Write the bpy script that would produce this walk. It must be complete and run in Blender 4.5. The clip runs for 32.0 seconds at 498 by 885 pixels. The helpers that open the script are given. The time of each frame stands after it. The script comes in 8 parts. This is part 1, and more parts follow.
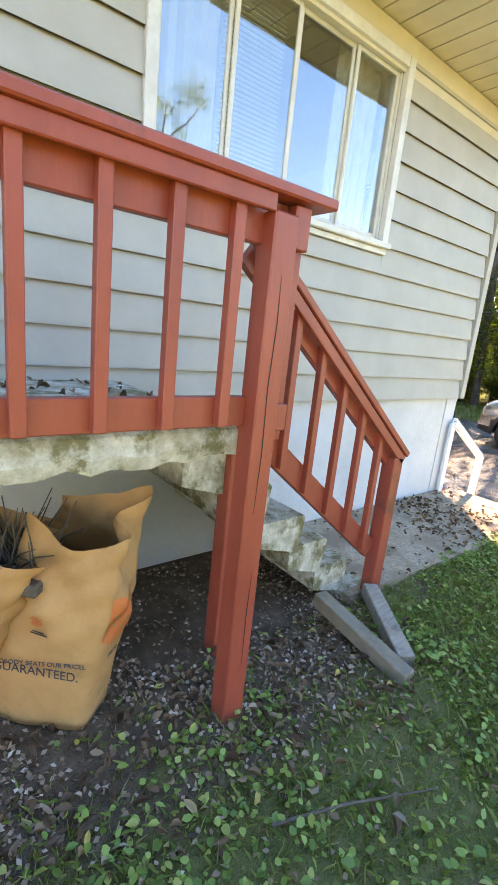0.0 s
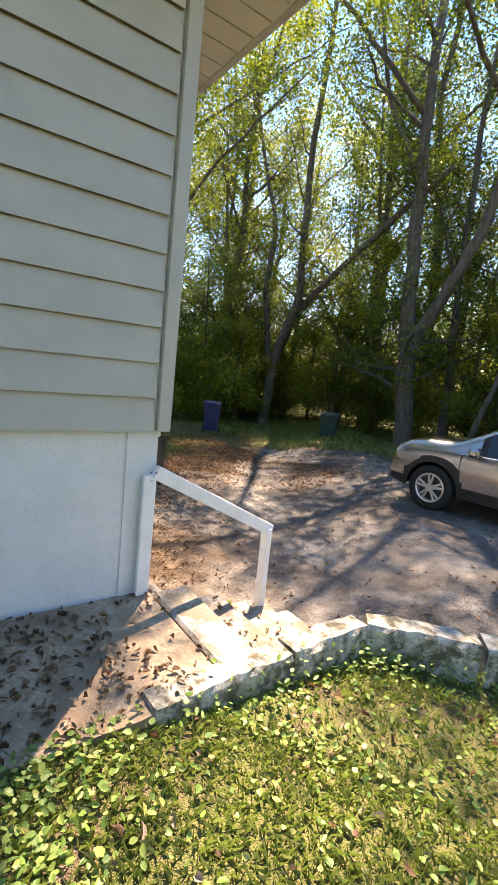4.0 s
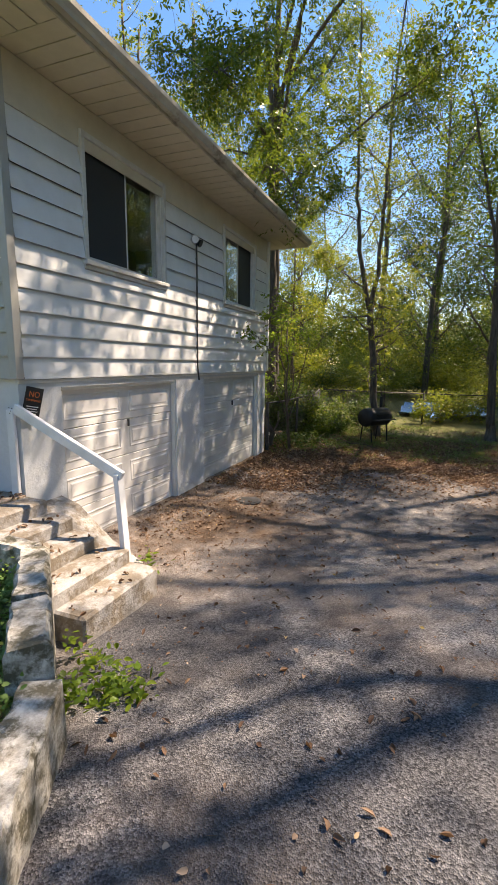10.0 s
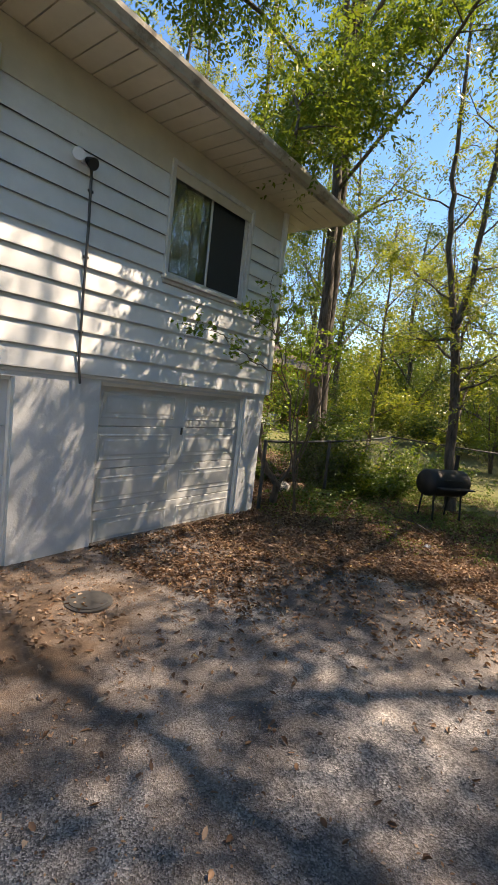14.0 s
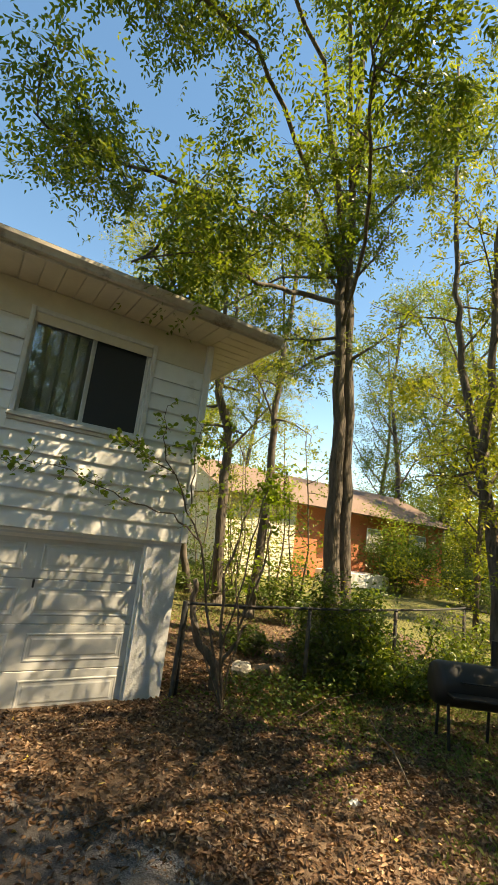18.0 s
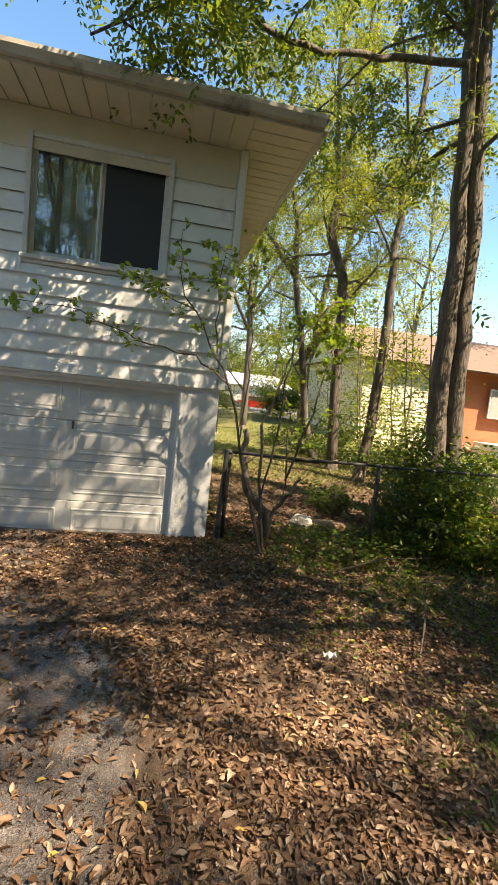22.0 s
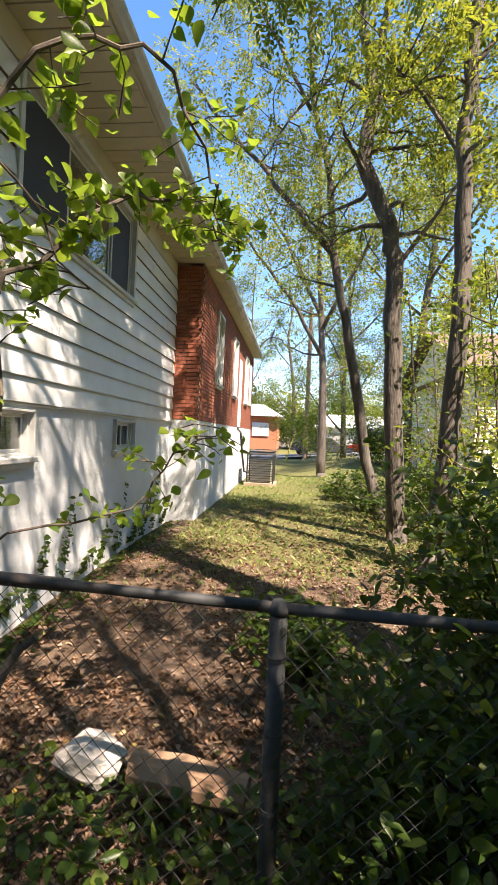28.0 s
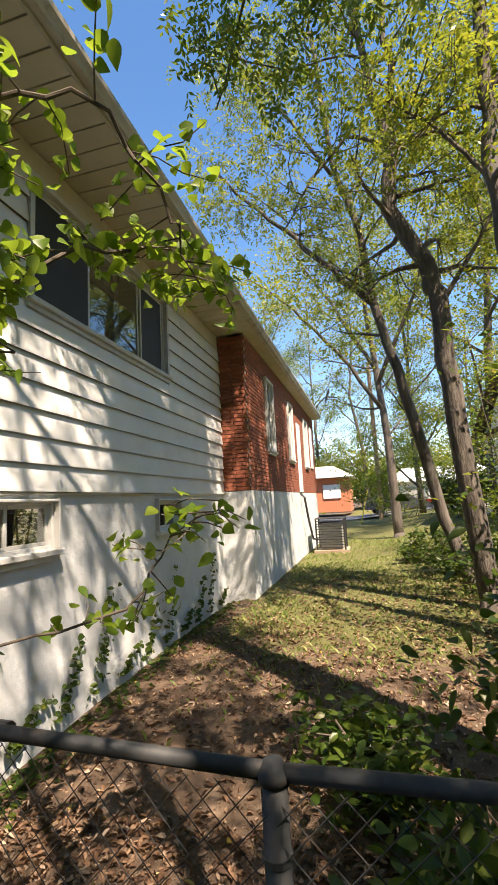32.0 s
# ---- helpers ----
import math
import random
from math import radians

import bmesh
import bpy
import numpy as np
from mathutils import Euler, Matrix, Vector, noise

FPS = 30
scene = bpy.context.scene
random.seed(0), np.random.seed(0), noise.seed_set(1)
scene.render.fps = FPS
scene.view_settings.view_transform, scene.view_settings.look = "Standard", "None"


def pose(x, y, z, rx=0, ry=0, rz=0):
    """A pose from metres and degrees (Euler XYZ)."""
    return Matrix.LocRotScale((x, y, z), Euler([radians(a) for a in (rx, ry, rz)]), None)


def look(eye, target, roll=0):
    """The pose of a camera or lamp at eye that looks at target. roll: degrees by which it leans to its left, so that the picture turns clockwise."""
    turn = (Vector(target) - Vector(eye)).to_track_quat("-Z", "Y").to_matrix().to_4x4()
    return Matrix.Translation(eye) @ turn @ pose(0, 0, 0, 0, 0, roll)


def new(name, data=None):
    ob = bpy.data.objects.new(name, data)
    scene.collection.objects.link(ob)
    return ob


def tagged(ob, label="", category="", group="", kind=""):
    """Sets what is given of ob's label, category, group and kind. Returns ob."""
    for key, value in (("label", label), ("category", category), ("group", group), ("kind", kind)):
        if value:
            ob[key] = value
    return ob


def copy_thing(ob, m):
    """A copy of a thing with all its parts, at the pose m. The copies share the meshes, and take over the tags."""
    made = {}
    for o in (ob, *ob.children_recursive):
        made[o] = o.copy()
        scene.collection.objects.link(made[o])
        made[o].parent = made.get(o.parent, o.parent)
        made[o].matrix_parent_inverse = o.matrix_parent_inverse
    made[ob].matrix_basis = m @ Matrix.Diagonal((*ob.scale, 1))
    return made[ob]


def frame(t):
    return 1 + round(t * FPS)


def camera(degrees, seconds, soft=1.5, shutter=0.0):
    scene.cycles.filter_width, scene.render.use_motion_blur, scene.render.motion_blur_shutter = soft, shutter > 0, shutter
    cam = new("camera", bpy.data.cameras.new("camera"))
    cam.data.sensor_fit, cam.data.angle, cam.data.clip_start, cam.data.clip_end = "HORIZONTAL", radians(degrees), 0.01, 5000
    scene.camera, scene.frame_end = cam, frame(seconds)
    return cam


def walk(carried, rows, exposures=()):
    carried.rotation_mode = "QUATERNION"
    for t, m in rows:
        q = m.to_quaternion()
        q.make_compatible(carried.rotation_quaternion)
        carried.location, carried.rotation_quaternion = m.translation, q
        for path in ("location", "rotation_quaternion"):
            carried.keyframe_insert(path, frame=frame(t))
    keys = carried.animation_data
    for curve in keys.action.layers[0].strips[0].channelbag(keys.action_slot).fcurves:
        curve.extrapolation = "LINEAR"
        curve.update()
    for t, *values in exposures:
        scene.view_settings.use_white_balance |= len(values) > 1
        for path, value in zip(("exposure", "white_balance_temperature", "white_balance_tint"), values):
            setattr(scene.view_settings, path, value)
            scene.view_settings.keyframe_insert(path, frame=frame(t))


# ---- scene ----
cam = camera(57.2, 32.0, 1.1)
PATH = [
    (0, (-2.536, 4.96, 2.687), (-1.029, 3.733, 2.215), 6.0),
    (0.5, (-2.447, 4.545, 2.698), (-0.912, 3.365, 2.194), 6.3),
    (1, (-2.507, 4.114, 2.678), (-0.882, 3.052, 2.197), 5.3),
    (1.5, (-2.516, 3.7, 2.685), (-0.836, 2.725, 2.205), 4.6),
    (2, (-2.38, 3.25, 2.716), (-0.719, 2.244, 2.239), 5.2),
    (2.5, (-2.456, 2.744, 2.707), (-0.839, 1.647, 2.282), 6.0),
    (3, (-2.525, 2.201, 2.652), (-0.981, 0.985, 2.28), 7.9),
    (3.5, (-2.533, 1.708, 2.64), (-0.968, 0.505, 2.316), 7.9),
    (5.5, (-3.116, -0.255, 2.636), (-1.468, -1.348, 2.335), 0.2),
    (6, (-3.187, -0.711, 2.617), (-1.571, -1.849, 2.315), 0.9),
    (6.5, (-3.398, -1.161, 2.586), (-1.812, -2.331, 2.249), 1.0),
    (7, (-3.504, -1.577, 2.523), (-1.923, -2.752, 2.176), 0.6),
    (7.5, (-3.678, -1.925, 2.47), (-2.037, -3.016, 2.132), 0.9),
    (8, (-3.658, -2.289, 2.391), (-1.902, -3.185, 2.052), 0.7),
    (8.5, (-3.632, -2.592, 2.384), (-1.75, -3.182, 2.05), 1.3),
    (9, (-3.554, -2.902, 2.365), (-1.6, -3.143, 2.018), 2.5),
    (9.5, (-3.323, -3.207, 2.336), (-1.366, -2.976, 1.995), 2.0),
    (10, (-3.079, -3.485, 2.376), (-1.249, -2.755, 2.032), 0.7),
    (10.5, (-2.609, -3.589, 2.35), (-0.963, -2.504, 2.016), 0.9),
    (11, (-2.164, -3.779, 2.336), (-0.733, -2.416, 2.028), 0.7),
    (11.5, (-1.728, -3.86, 2.337), (-0.421, -2.374, 2.046), 1.2),
    (12, (-1.272, -3.89, 2.288), (-0.021, -2.345, 2.071), 2.0),
    (12.5, (-0.82, -4.014, 2.276), (0.419, -2.453, 2.112), 1.1),
    (13, (-0.286, -3.982, 2.268), (1.139, -2.592, 2.072), 3.5),
    (13.5, (0.247, -4.078, 2.193), (1.76, -2.786, 1.991), 4.5),
    (14, (0.769, -4.112, 2.176), (2.367, -2.927, 1.97), 6.4),
    (14.5, (1.229, -4.209, 2.157), (2.864, -3.076, 1.952), 6.2),
    (15, (1.562, -4.43, 2.207), (3.228, -3.345, 1.991), 5.6),
    (15.5, (1.807, -4.456, 2.27), (3.491, -3.399, 2.052), 5.4),
    (17.5, (3.591, -5.289, 2.382), (5.032, -3.921, 2.612), 8.1),
    (18, (4.026, -5.489, 2.399), (5.052, -3.819, 2.796), 6.9),
    (18.5, (4.303, -5.465, 2.467), (4.838, -3.628, 3.049), 5.0),
    (19, (4.568, -5.627, 2.433), (4.656, -3.787, 3.211), 0.6),
    (19.5, (4.516, -5.868, 2.441), (4.621, -4.014, 3.185), 1.6),
    (20, (4.529, -6.107, 2.412), (4.776, -4.203, 2.972), 2.5),
    (20.5, (4.87, -6.203, 2.349), (5.305, -4.273, 2.642), 3.0),
    (21, (5.151, -6.12, 2.24), (5.755, -4.213, 2.232), 4.8),
    (21.5, (5.472, -5.792, 2.201), (6.068, -3.896, 1.977), 7.0),
    (22, (5.878, -5.463, 2.183), (6.277, -3.514, 1.977), 6.3),
    (22.5, (6.151, -5.027, 2.143), (6.456, -3.061, 1.944), 6.6),
    (23, (6.49, -4.62, 2.145), (6.713, -2.645, 1.922), 6.7),
    (23.5, (6.91, -4.271, 2.132), (7.063, -2.292, 1.882), 5.7),
    (24, (7.316, -4.058, 1.987), (7.46, -2.08, 1.73), 3.5),
    (24.5, (7.797, -3.685, 1.951), (7.947, -1.712, 1.666), 3.4),
    (25, (7.885, -3.34, 1.98), (8.116, -1.382, 1.643), 3.4),
    (25.5, (8.027, -3.062, 1.937), (8.26, -1.103, 1.607), 1.4),
    (27.5, (8.7, -1.999, 2.036), (8.575, -0.007, 1.907), 4.0),
    (28, (8.704, -1.65, 2.029), (8.505, 0.339, 1.997), 2.8),
    (28.5, (8.716, -1.393, 2.057), (8.454, 0.59, 2.109), 1.7),
    (29, (8.839, -1.274, 2.041), (8.504, 0.693, 2.173), -0.1),
    (29.5, (8.916, -1.217, 2.049), (8.553, 0.737, 2.267), -2.0),
    (30, (8.979, -1.202, 2.046), (8.614, 0.744, 2.326), -3.3),
    (30.5, (8.986, -1.195, 2.041), (8.59, 0.743, 2.336), -3.6),
    (31, (8.939, -1.193, 2.047), (8.502, 0.736, 2.337), -3.4),
    (31.5, (8.933, -1.196, 2.049), (8.471, 0.732, 2.319), -3.2),
    (32, (8.933, -1.191, 2.043), (8.432, 0.728, 2.303), -3.0),
]
EXPOSE = [(0.0, 3.4, 10000, 26), (1.5, 3.15, 9900, 27), (2.5, 2.75, 9300, 24), (3.0, 2.5, 9700, 26), (3.5, 2.3, 9300, 24), (5.5, 1.95, 8500, 21), (8.0, 1.7, 8200, 20), (10.0, 1.35, 8000, 19), (12.0, 1.1, 7800, 19), (13.5, 1.25, 8000, 19), (15.0, 1.75, 9200, 15),
          (17.5, 1.75, 12000, 10), (19.0, 1.1, 8600, 11), (21.0, 1.45, 9900, 12), (23.0, 2.05, 8200, 18), (25.5, 2.25, 7700, 21), (28.0, 1.8, 7500, 20), (30.0, 1.5, 7700, 18), (32.0, 1.5, 7900, 18)]
walk(cam, [(t, look(eye, target, roll)) for t, eye, target, roll in PATH], EXPOSE)


# ---------- light ----------
SUN = Vector((0.49, -0.47, 1.0)).normalized()
world = bpy.data.worlds.new("world")
scene.world = world
world.use_nodes = True
wn, wl = world.node_tree.nodes, world.node_tree.links
sky = wn.new("ShaderNodeTexSky")
sky.sky_type = "NISHITA"
sky.sun_disc = False
sky.sun_elevation = math.asin(SUN.z)
sky.sun_rotation = math.atan2(SUN.x, SUN.y)
sky.air_density, sky.dust_density, sky.ozone_density = 1.0, 0.0, 3.0
wn["Background"].inputs[1].default_value = 0.125
deep = wn.new("ShaderNodeHueSaturation")
deep.inputs["Saturation"].default_value = 1.22
wl.new(sky.outputs[0], deep.inputs["Color"])
wl.new(deep.outputs[0], wn["Background"].inputs[0])
sun = new("sun", bpy.data.lights.new("sun", "SUN"))
sun.data.energy, sun.data.angle, sun.data.color = 5.0, radians(0.53), (1.0, 0.94, 0.84)
sun.matrix_world = look(SUN * 50, (0, 0, 0))


# ---------- mesh helpers ----------
class MB:
    """Collects vertices and faces of one mesh."""

    def __init__(self):
        self.v, self.f = [], []

    def add(self, verts, faces, m=None):
        n = len(self.v)
        self.v += [tuple(m @ Vector(p)) for p in verts] if m is not None else [tuple(p) for p in verts]
        self.f += [tuple(n + k for k in face) for face in faces]
        return self

    def box(self, c, size, b=0.0, m=None):
        hx, hy, hz = (s / 2 for s in size)
        b = min(b, hx * 0.9, hy * 0.9, hz * 0.9)
        sg = [(x, y, z) for x in (-1, 1) for y in (-1, 1) for z in (-1, 1)]
        if b <= 0:
            vs = [(c[0] + x * hx, c[1] + y * hy, c[2] + z * hz) for x, y, z in sg]
            fs = [(0, 1, 3, 2), (4, 6, 7, 5), (0, 4, 5, 1), (2, 3, 7, 6), (0, 2, 6, 4), (1, 5, 7, 3)]
            return self.add(vs, fs, m)
        vs, idx = [], {}
        for s in sg:
            for a in range(3):
                h = [hx - b, hy - b, hz - b]
                h[a] += b
                idx[s, a] = len(vs)
                vs.append(tuple(c[k] + s[k] * h[k] for k in range(3)))
        fs = []
        for a in range(3):
            u, w = (a + 1) % 3, (a + 2) % 3
            for sa in (-1, 1):
                q = []
                for su, sw in ((-1, -1), (1, -1), (1, 1), (-1, 1)):
                    s = [0, 0, 0]
                    s[a], s[u], s[w] = sa, su, sw
                    q.append(idx[tuple(s), a])
                fs.append(q if sa > 0 else q[::-1])
            for su in (-1, 1):
                for sw in (-1, 1):
                    s0, s1 = [0, 0, 0], [0, 0, 0]
                    s0[a], s0[u], s0[w] = -1, su, sw
                    s1[a], s1[u], s1[w] = 1, su, sw
                    q = [idx[tuple(s0), u], idx[tuple(s1), u], idx[tuple(s1), w], idx[tuple(s0), w]]
                    fs.append(q if su * sw > 0 else q[::-1])
        for s in sg:
            q = [idx[s, 0], idx[s, 1], idx[s, 2]]
            fs.append(q if s[0] * s[1] * s[2] > 0 else q[::-1])
        return self.add(vs, fs, m)

    def beam(self, p0, p1, w, h, b=0.004, up=(0, 0, 1)):
        """A bevelled bar from p0 to p1: w across, h along up."""
        p0, p1 = Vector(p0), Vector(p1)
        d = p1 - p0
        x = d.normalized()
        y = Vector(up).cross(x).normalized()
        z = x.cross(y)
        m = Matrix((x, y, z)).transposed().to_4x4()
        m.translation = (p0 + p1) / 2
        return self.box((0, 0, 0), (d.length, w, h), b, m)

    def tube(self, pts, radii, n=8, cap=True):
        pts = [Vector(p) for p in pts]
        if isinstance(radii, (int, float)):
            radii = [radii] * len(pts)
        rings, start = [], len(self.v)
        ref = Vector((0.31, 0.17, 0.93)).normalized()
        for i, p in enumerate(pts):
            d = (pts[min(i + 1, len(pts) - 1)] - pts[max(i - 1, 0)]).normalized()
            a = d.cross(ref)
            if a.length < 0.05:
                a = d.cross(Vector((1, 0, 0)))
            a.normalize()
            c = d.cross(a)
            ring = []
            for k in range(n):
                t = 2 * math.pi * k / n
                ring.append(len(self.v))
                self.v.append(tuple(p + (a * math.cos(t) + c * math.sin(t)) * radii[i]))
            rings.append(ring)
        for r0, r1 in zip(rings, rings[1:]):
            for k in range(n):
                self.f.append((r0[k], r0[(k + 1) % n], r1[(k + 1) % n], r1[k]))
        if cap:
            self.f.append(tuple(rings[0][::-1]))
            self.f.append(tuple(rings[-1]))
        return self

    def prism(self, outline, lo, hi, axis=2, m=None):
        """An outline of (u, w) pairs, drawn out along axis from lo to hi."""
        n = len(outline)
        put = {0: lambda u, w, t: (t, u, w), 1: lambda u, w, t: (u, t, w), 2: lambda u, w, t: (u, w, t)}[axis]
        vs = [put(u, w, lo) for u, w in outline] + [put(u, w, hi) for u, w in outline]
        fs = [tuple(range(n))[::-1], tuple(range(n, 2 * n))]
        fs += [(k, (k + 1) % n, n + (k + 1) % n, n + k) for k in range(n)]
        return self.add(vs, fs, m)

    def data(self, name, mat, smooth=False, fix=True):
        me = bpy.data.meshes.new(name)
        me.from_pydata(self.v, [], self.f)
        if fix:
            bm = bmesh.new()
            bm.from_mesh(me)
            bmesh.ops.recalc_face_normals(bm, faces=bm.faces)
            bm.to_mesh(me)
            bm.free()
        me.materials.append(mat)
        if smooth:
            me.polygons.foreach_set("use_smooth", [True] * len(me.polygons))
        return me


def quads(name, P, mat, smooth=False):
    """A mesh from an array of quads, shape (n, 4, 3)."""
    n = len(P)
    me = bpy.data.meshes.new(name)
    me.vertices.add(4 * n)
    me.vertices.foreach_set("co", P.reshape(-1).astype(np.float32))
    me.loops.add(4 * n)
    me.loops.foreach_set("vertex_index", np.arange(4 * n, dtype=np.int32))
    me.polygons.add(n)
    me.polygons.foreach_set("loop_start", np.arange(0, 4 * n, 4, dtype=np.int32))
    me.polygons.foreach_set("loop_total", np.full(n, 4, dtype=np.int32))
    me.update(calc_edges=True)
    me.materials.append(mat)
    return me


def thing(name, at=(0, 0, 0), label="", category="", group="", kind=""):
    ob = new(name)
    ob.location = at
    ob.empty_display_size = 0.1
    return tagged(ob, label, category, group, kind)


def under(ob, parent):
    if parent is not None:
        ob.parent = parent
        top = parent.matrix_parent_inverse @ parent.matrix_basis if parent.parent is None else Matrix()
        if parent.parent is None:
            ob.matrix_parent_inverse = parent.matrix_basis.inverted()
        else:
            ob.matrix_parent_inverse = Matrix()
    return ob


def part(name, mb, mat, parent, label="", smooth=False):
    """One mesh under a thing or a part; its vertices are in world places."""
    ob = new(name, mb.data(name, mat, smooth) if isinstance(mb, MB) else mb)
    under(ob, parent)
    if label:
        ob["label"] = label
    return ob


def solid(name, mb, mat, label="", category="", kind="", group="", smooth=False):
    ob = new(name, mb.data(name, mat, smooth) if isinstance(mb, MB) else mb)
    return tagged(ob, label, category, group, kind)


# ---------- materials ----------
def ramp(nt, fac, stops):
    r = nt.nodes.new("ShaderNodeValToRGB")
    while len(r.color_ramp.elements) < len(stops):
        r.color_ramp.elements.new(0.5)
    for e, (p, c) in zip(r.color_ramp.elements, stops):
        e.position, e.color = p, (*c, 1)
    nt.links.new(fac, r.inputs[0])
    return r.outputs[0]


def mixc(nt, fac, a, b, mode="MIX"):
    n = nt.nodes.new("ShaderNodeMix")
    n.data_type, n.blend_type = "RGBA", mode
    for key, val in ((0, fac), (6, a), (7, b)):
        if isinstance(val, bpy.types.NodeSocket):
            nt.links.new(val, n.inputs[key])
        else:
            n.inputs[key].default_value = val if key == 0 else (*val, 1)
    return n.outputs[2]


def noise_of(nt, scale, detail=4.0, rough=0.6, stretch=None, kind="NOISE"):
    co = nt.nodes.new("ShaderNodeTexCoord").outputs["Object"]
    if stretch:
        mp = nt.nodes.new("ShaderNodeMapping")
        mp.inputs["Scale"].default_value = stretch
        nt.links.new(co, mp.inputs[0])
        co = mp.outputs[0]
    if kind == "VORONOI":
        n = nt.nodes.new("ShaderNodeTexVoronoi")
        n.inputs["Scale"].default_value = scale
        nt.links.new(co, n.inputs["Vector"])
        return n.outputs["Distance"], n.outputs["Color"]
    n = nt.nodes.new("ShaderNodeTexNoise")
    n.inputs["Scale"].default_value, n.inputs["Detail"].default_value, n.inputs["Roughness"].default_value = scale, detail, rough
    nt.links.new(co, n.inputs["Vector"])
    return n.outputs[0]


def bump_of(nt, height, strength, dist, bsdf):
    b = nt.nodes.new("ShaderNodeBump")
    b.inputs["Strength"].default_value, b.inputs["Distance"].default_value = strength, dist
    nt.links.new(height, b.inputs["Height"])
    nt.links.new(b.outputs[0], bsdf.inputs["Normal"])


def surface(name, lo, hi, scale=8.0, rough=0.7, bump=0.3, dist=0.004, fine=60.0, stain=None, stain_at=0.62, stain_scale=1.6,
            metal=0.0, stretch=None, vary=0.0, spec=0.5, coat=0.0):
    """Two-scale surface: grain between lo and hi, stains with a shape of their own, fine relief."""
    m = bpy.data.materials.new(name)
    m.use_nodes = True
    nt = m.node_tree
    b = nt.nodes["Principled BSDF"]
    g = noise_of(nt, scale, 5.0, 0.65, stretch)
    col = ramp(nt, g, [(0.3, lo), (0.7, hi)])
    if stain:
        s = noise_of(nt, stain_scale, 6.0, 0.7)
        mask = ramp(nt, s, [(stain_at - 0.05, (0, 0, 0)), (stain_at + 0.06, (1, 1, 1))])
        col = mixc(nt, mask, col, stain)
    if vary:
        info = nt.nodes.new("ShaderNodeObjectInfo")
        v = nt.nodes.new("ShaderNodeMapRange")
        v.inputs["To Min"].default_value, v.inputs["To Max"].default_value = 1 - vary, 1 + vary
        nt.links.new(info.outputs["Random"], v.inputs[0])
        hs = nt.nodes.new("ShaderNodeHueSaturation")
        nt.links.new(v.outputs[0], hs.inputs["Value"])
        nt.links.new(col, hs.inputs["Color"])
        col = hs.outputs[0]
    nt.links.new(col, b.inputs["Base Color"])
    b.inputs["Roughness"].default_value, b.inputs["Metallic"].default_value = rough, metal
    b.inputs["Specular IOR Level"].default_value = spec
    b.inputs["Coat Weight"].default_value = coat
    if bump:
        f = noise_of(nt, fine, 4.0, 0.6, stretch)
        bump_of(nt, f, bump, dist, b)
    return m


def leaf_mat(name, stops, through_col, gloss=0.36, share=0.42):
    m = bpy.data.materials.new(name)
    m.use_nodes = True
    nt = m.node_tree
    b = nt.nodes["Principled BSDF"]
    geo = nt.nodes.new("ShaderNodeNewGeometry")
    col = ramp(nt, geo.outputs["Random Per Island"], stops)
    nt.links.new(col, b.inputs["Base Color"])
    b.inputs["Roughness"].default_value = gloss
    b.inputs["Specular IOR Level"].default_value = 0.35
    tr = nt.nodes.new("ShaderNodeBsdfTranslucent")
    nt.links.new(mixc(nt, 0.65, col, through_col), tr.inputs[0])
    mx = nt.nodes.new("ShaderNodeMixShader")
    mx.inputs[0].default_value = share
    nt.links.new(b.outputs[0], mx.inputs[1])
    nt.links.new(tr.outputs[0], mx.inputs[2])
    nt.links.new(mx.outputs[0], nt.nodes["Material Output"].inputs[0])
    return m


def glass_mat(name, tint, rough=0.02, base=0.12):
    """Clear or tinted glass; base is the share mirrored when seen square on."""
    m = bpy.data.materials.new(name)
    m.use_nodes = True
    nt = m.node_tree
    gl = nt.nodes.new("ShaderNodeBsdfGlossy")
    gl.inputs["Roughness"].default_value = rough
    tp = nt.nodes.new("ShaderNodeBsdfTransparent")
    tp.inputs[0].default_value = (*tint, 1)
    lw = nt.nodes.new("ShaderNodeLayerWeight")
    lw.inputs[0].default_value = 0.5
    po = nt.nodes.new("ShaderNodeMath")
    po.operation = "POWER"
    po.inputs[1].default_value = 4.0
    nt.links.new(lw.outputs["Facing"], po.inputs[0])
    mr = nt.nodes.new("ShaderNodeMapRange")
    mr.inputs["To Min"].default_value = base
    nt.links.new(po.outputs[0], mr.inputs[0])
    mx = nt.nodes.new("ShaderNodeMixShader")
    nt.links.new(mr.outputs[0], mx.inputs[0])
    nt.links.new(tp.outputs[0], mx.inputs[1])
    nt.links.new(gl.outputs[0], mx.inputs[2])
    nt.links.new(mx.outputs[0], nt.nodes["Material Output"].inputs[0])
    return m


def emit_free(name, col, rough=0.6, metal=0.0):
    return surface(name, tuple(c * 0.9 for c in col), tuple(min(1, c * 1.08) for c in col), 12, rough, 0.1, 0.002, metal=metal)


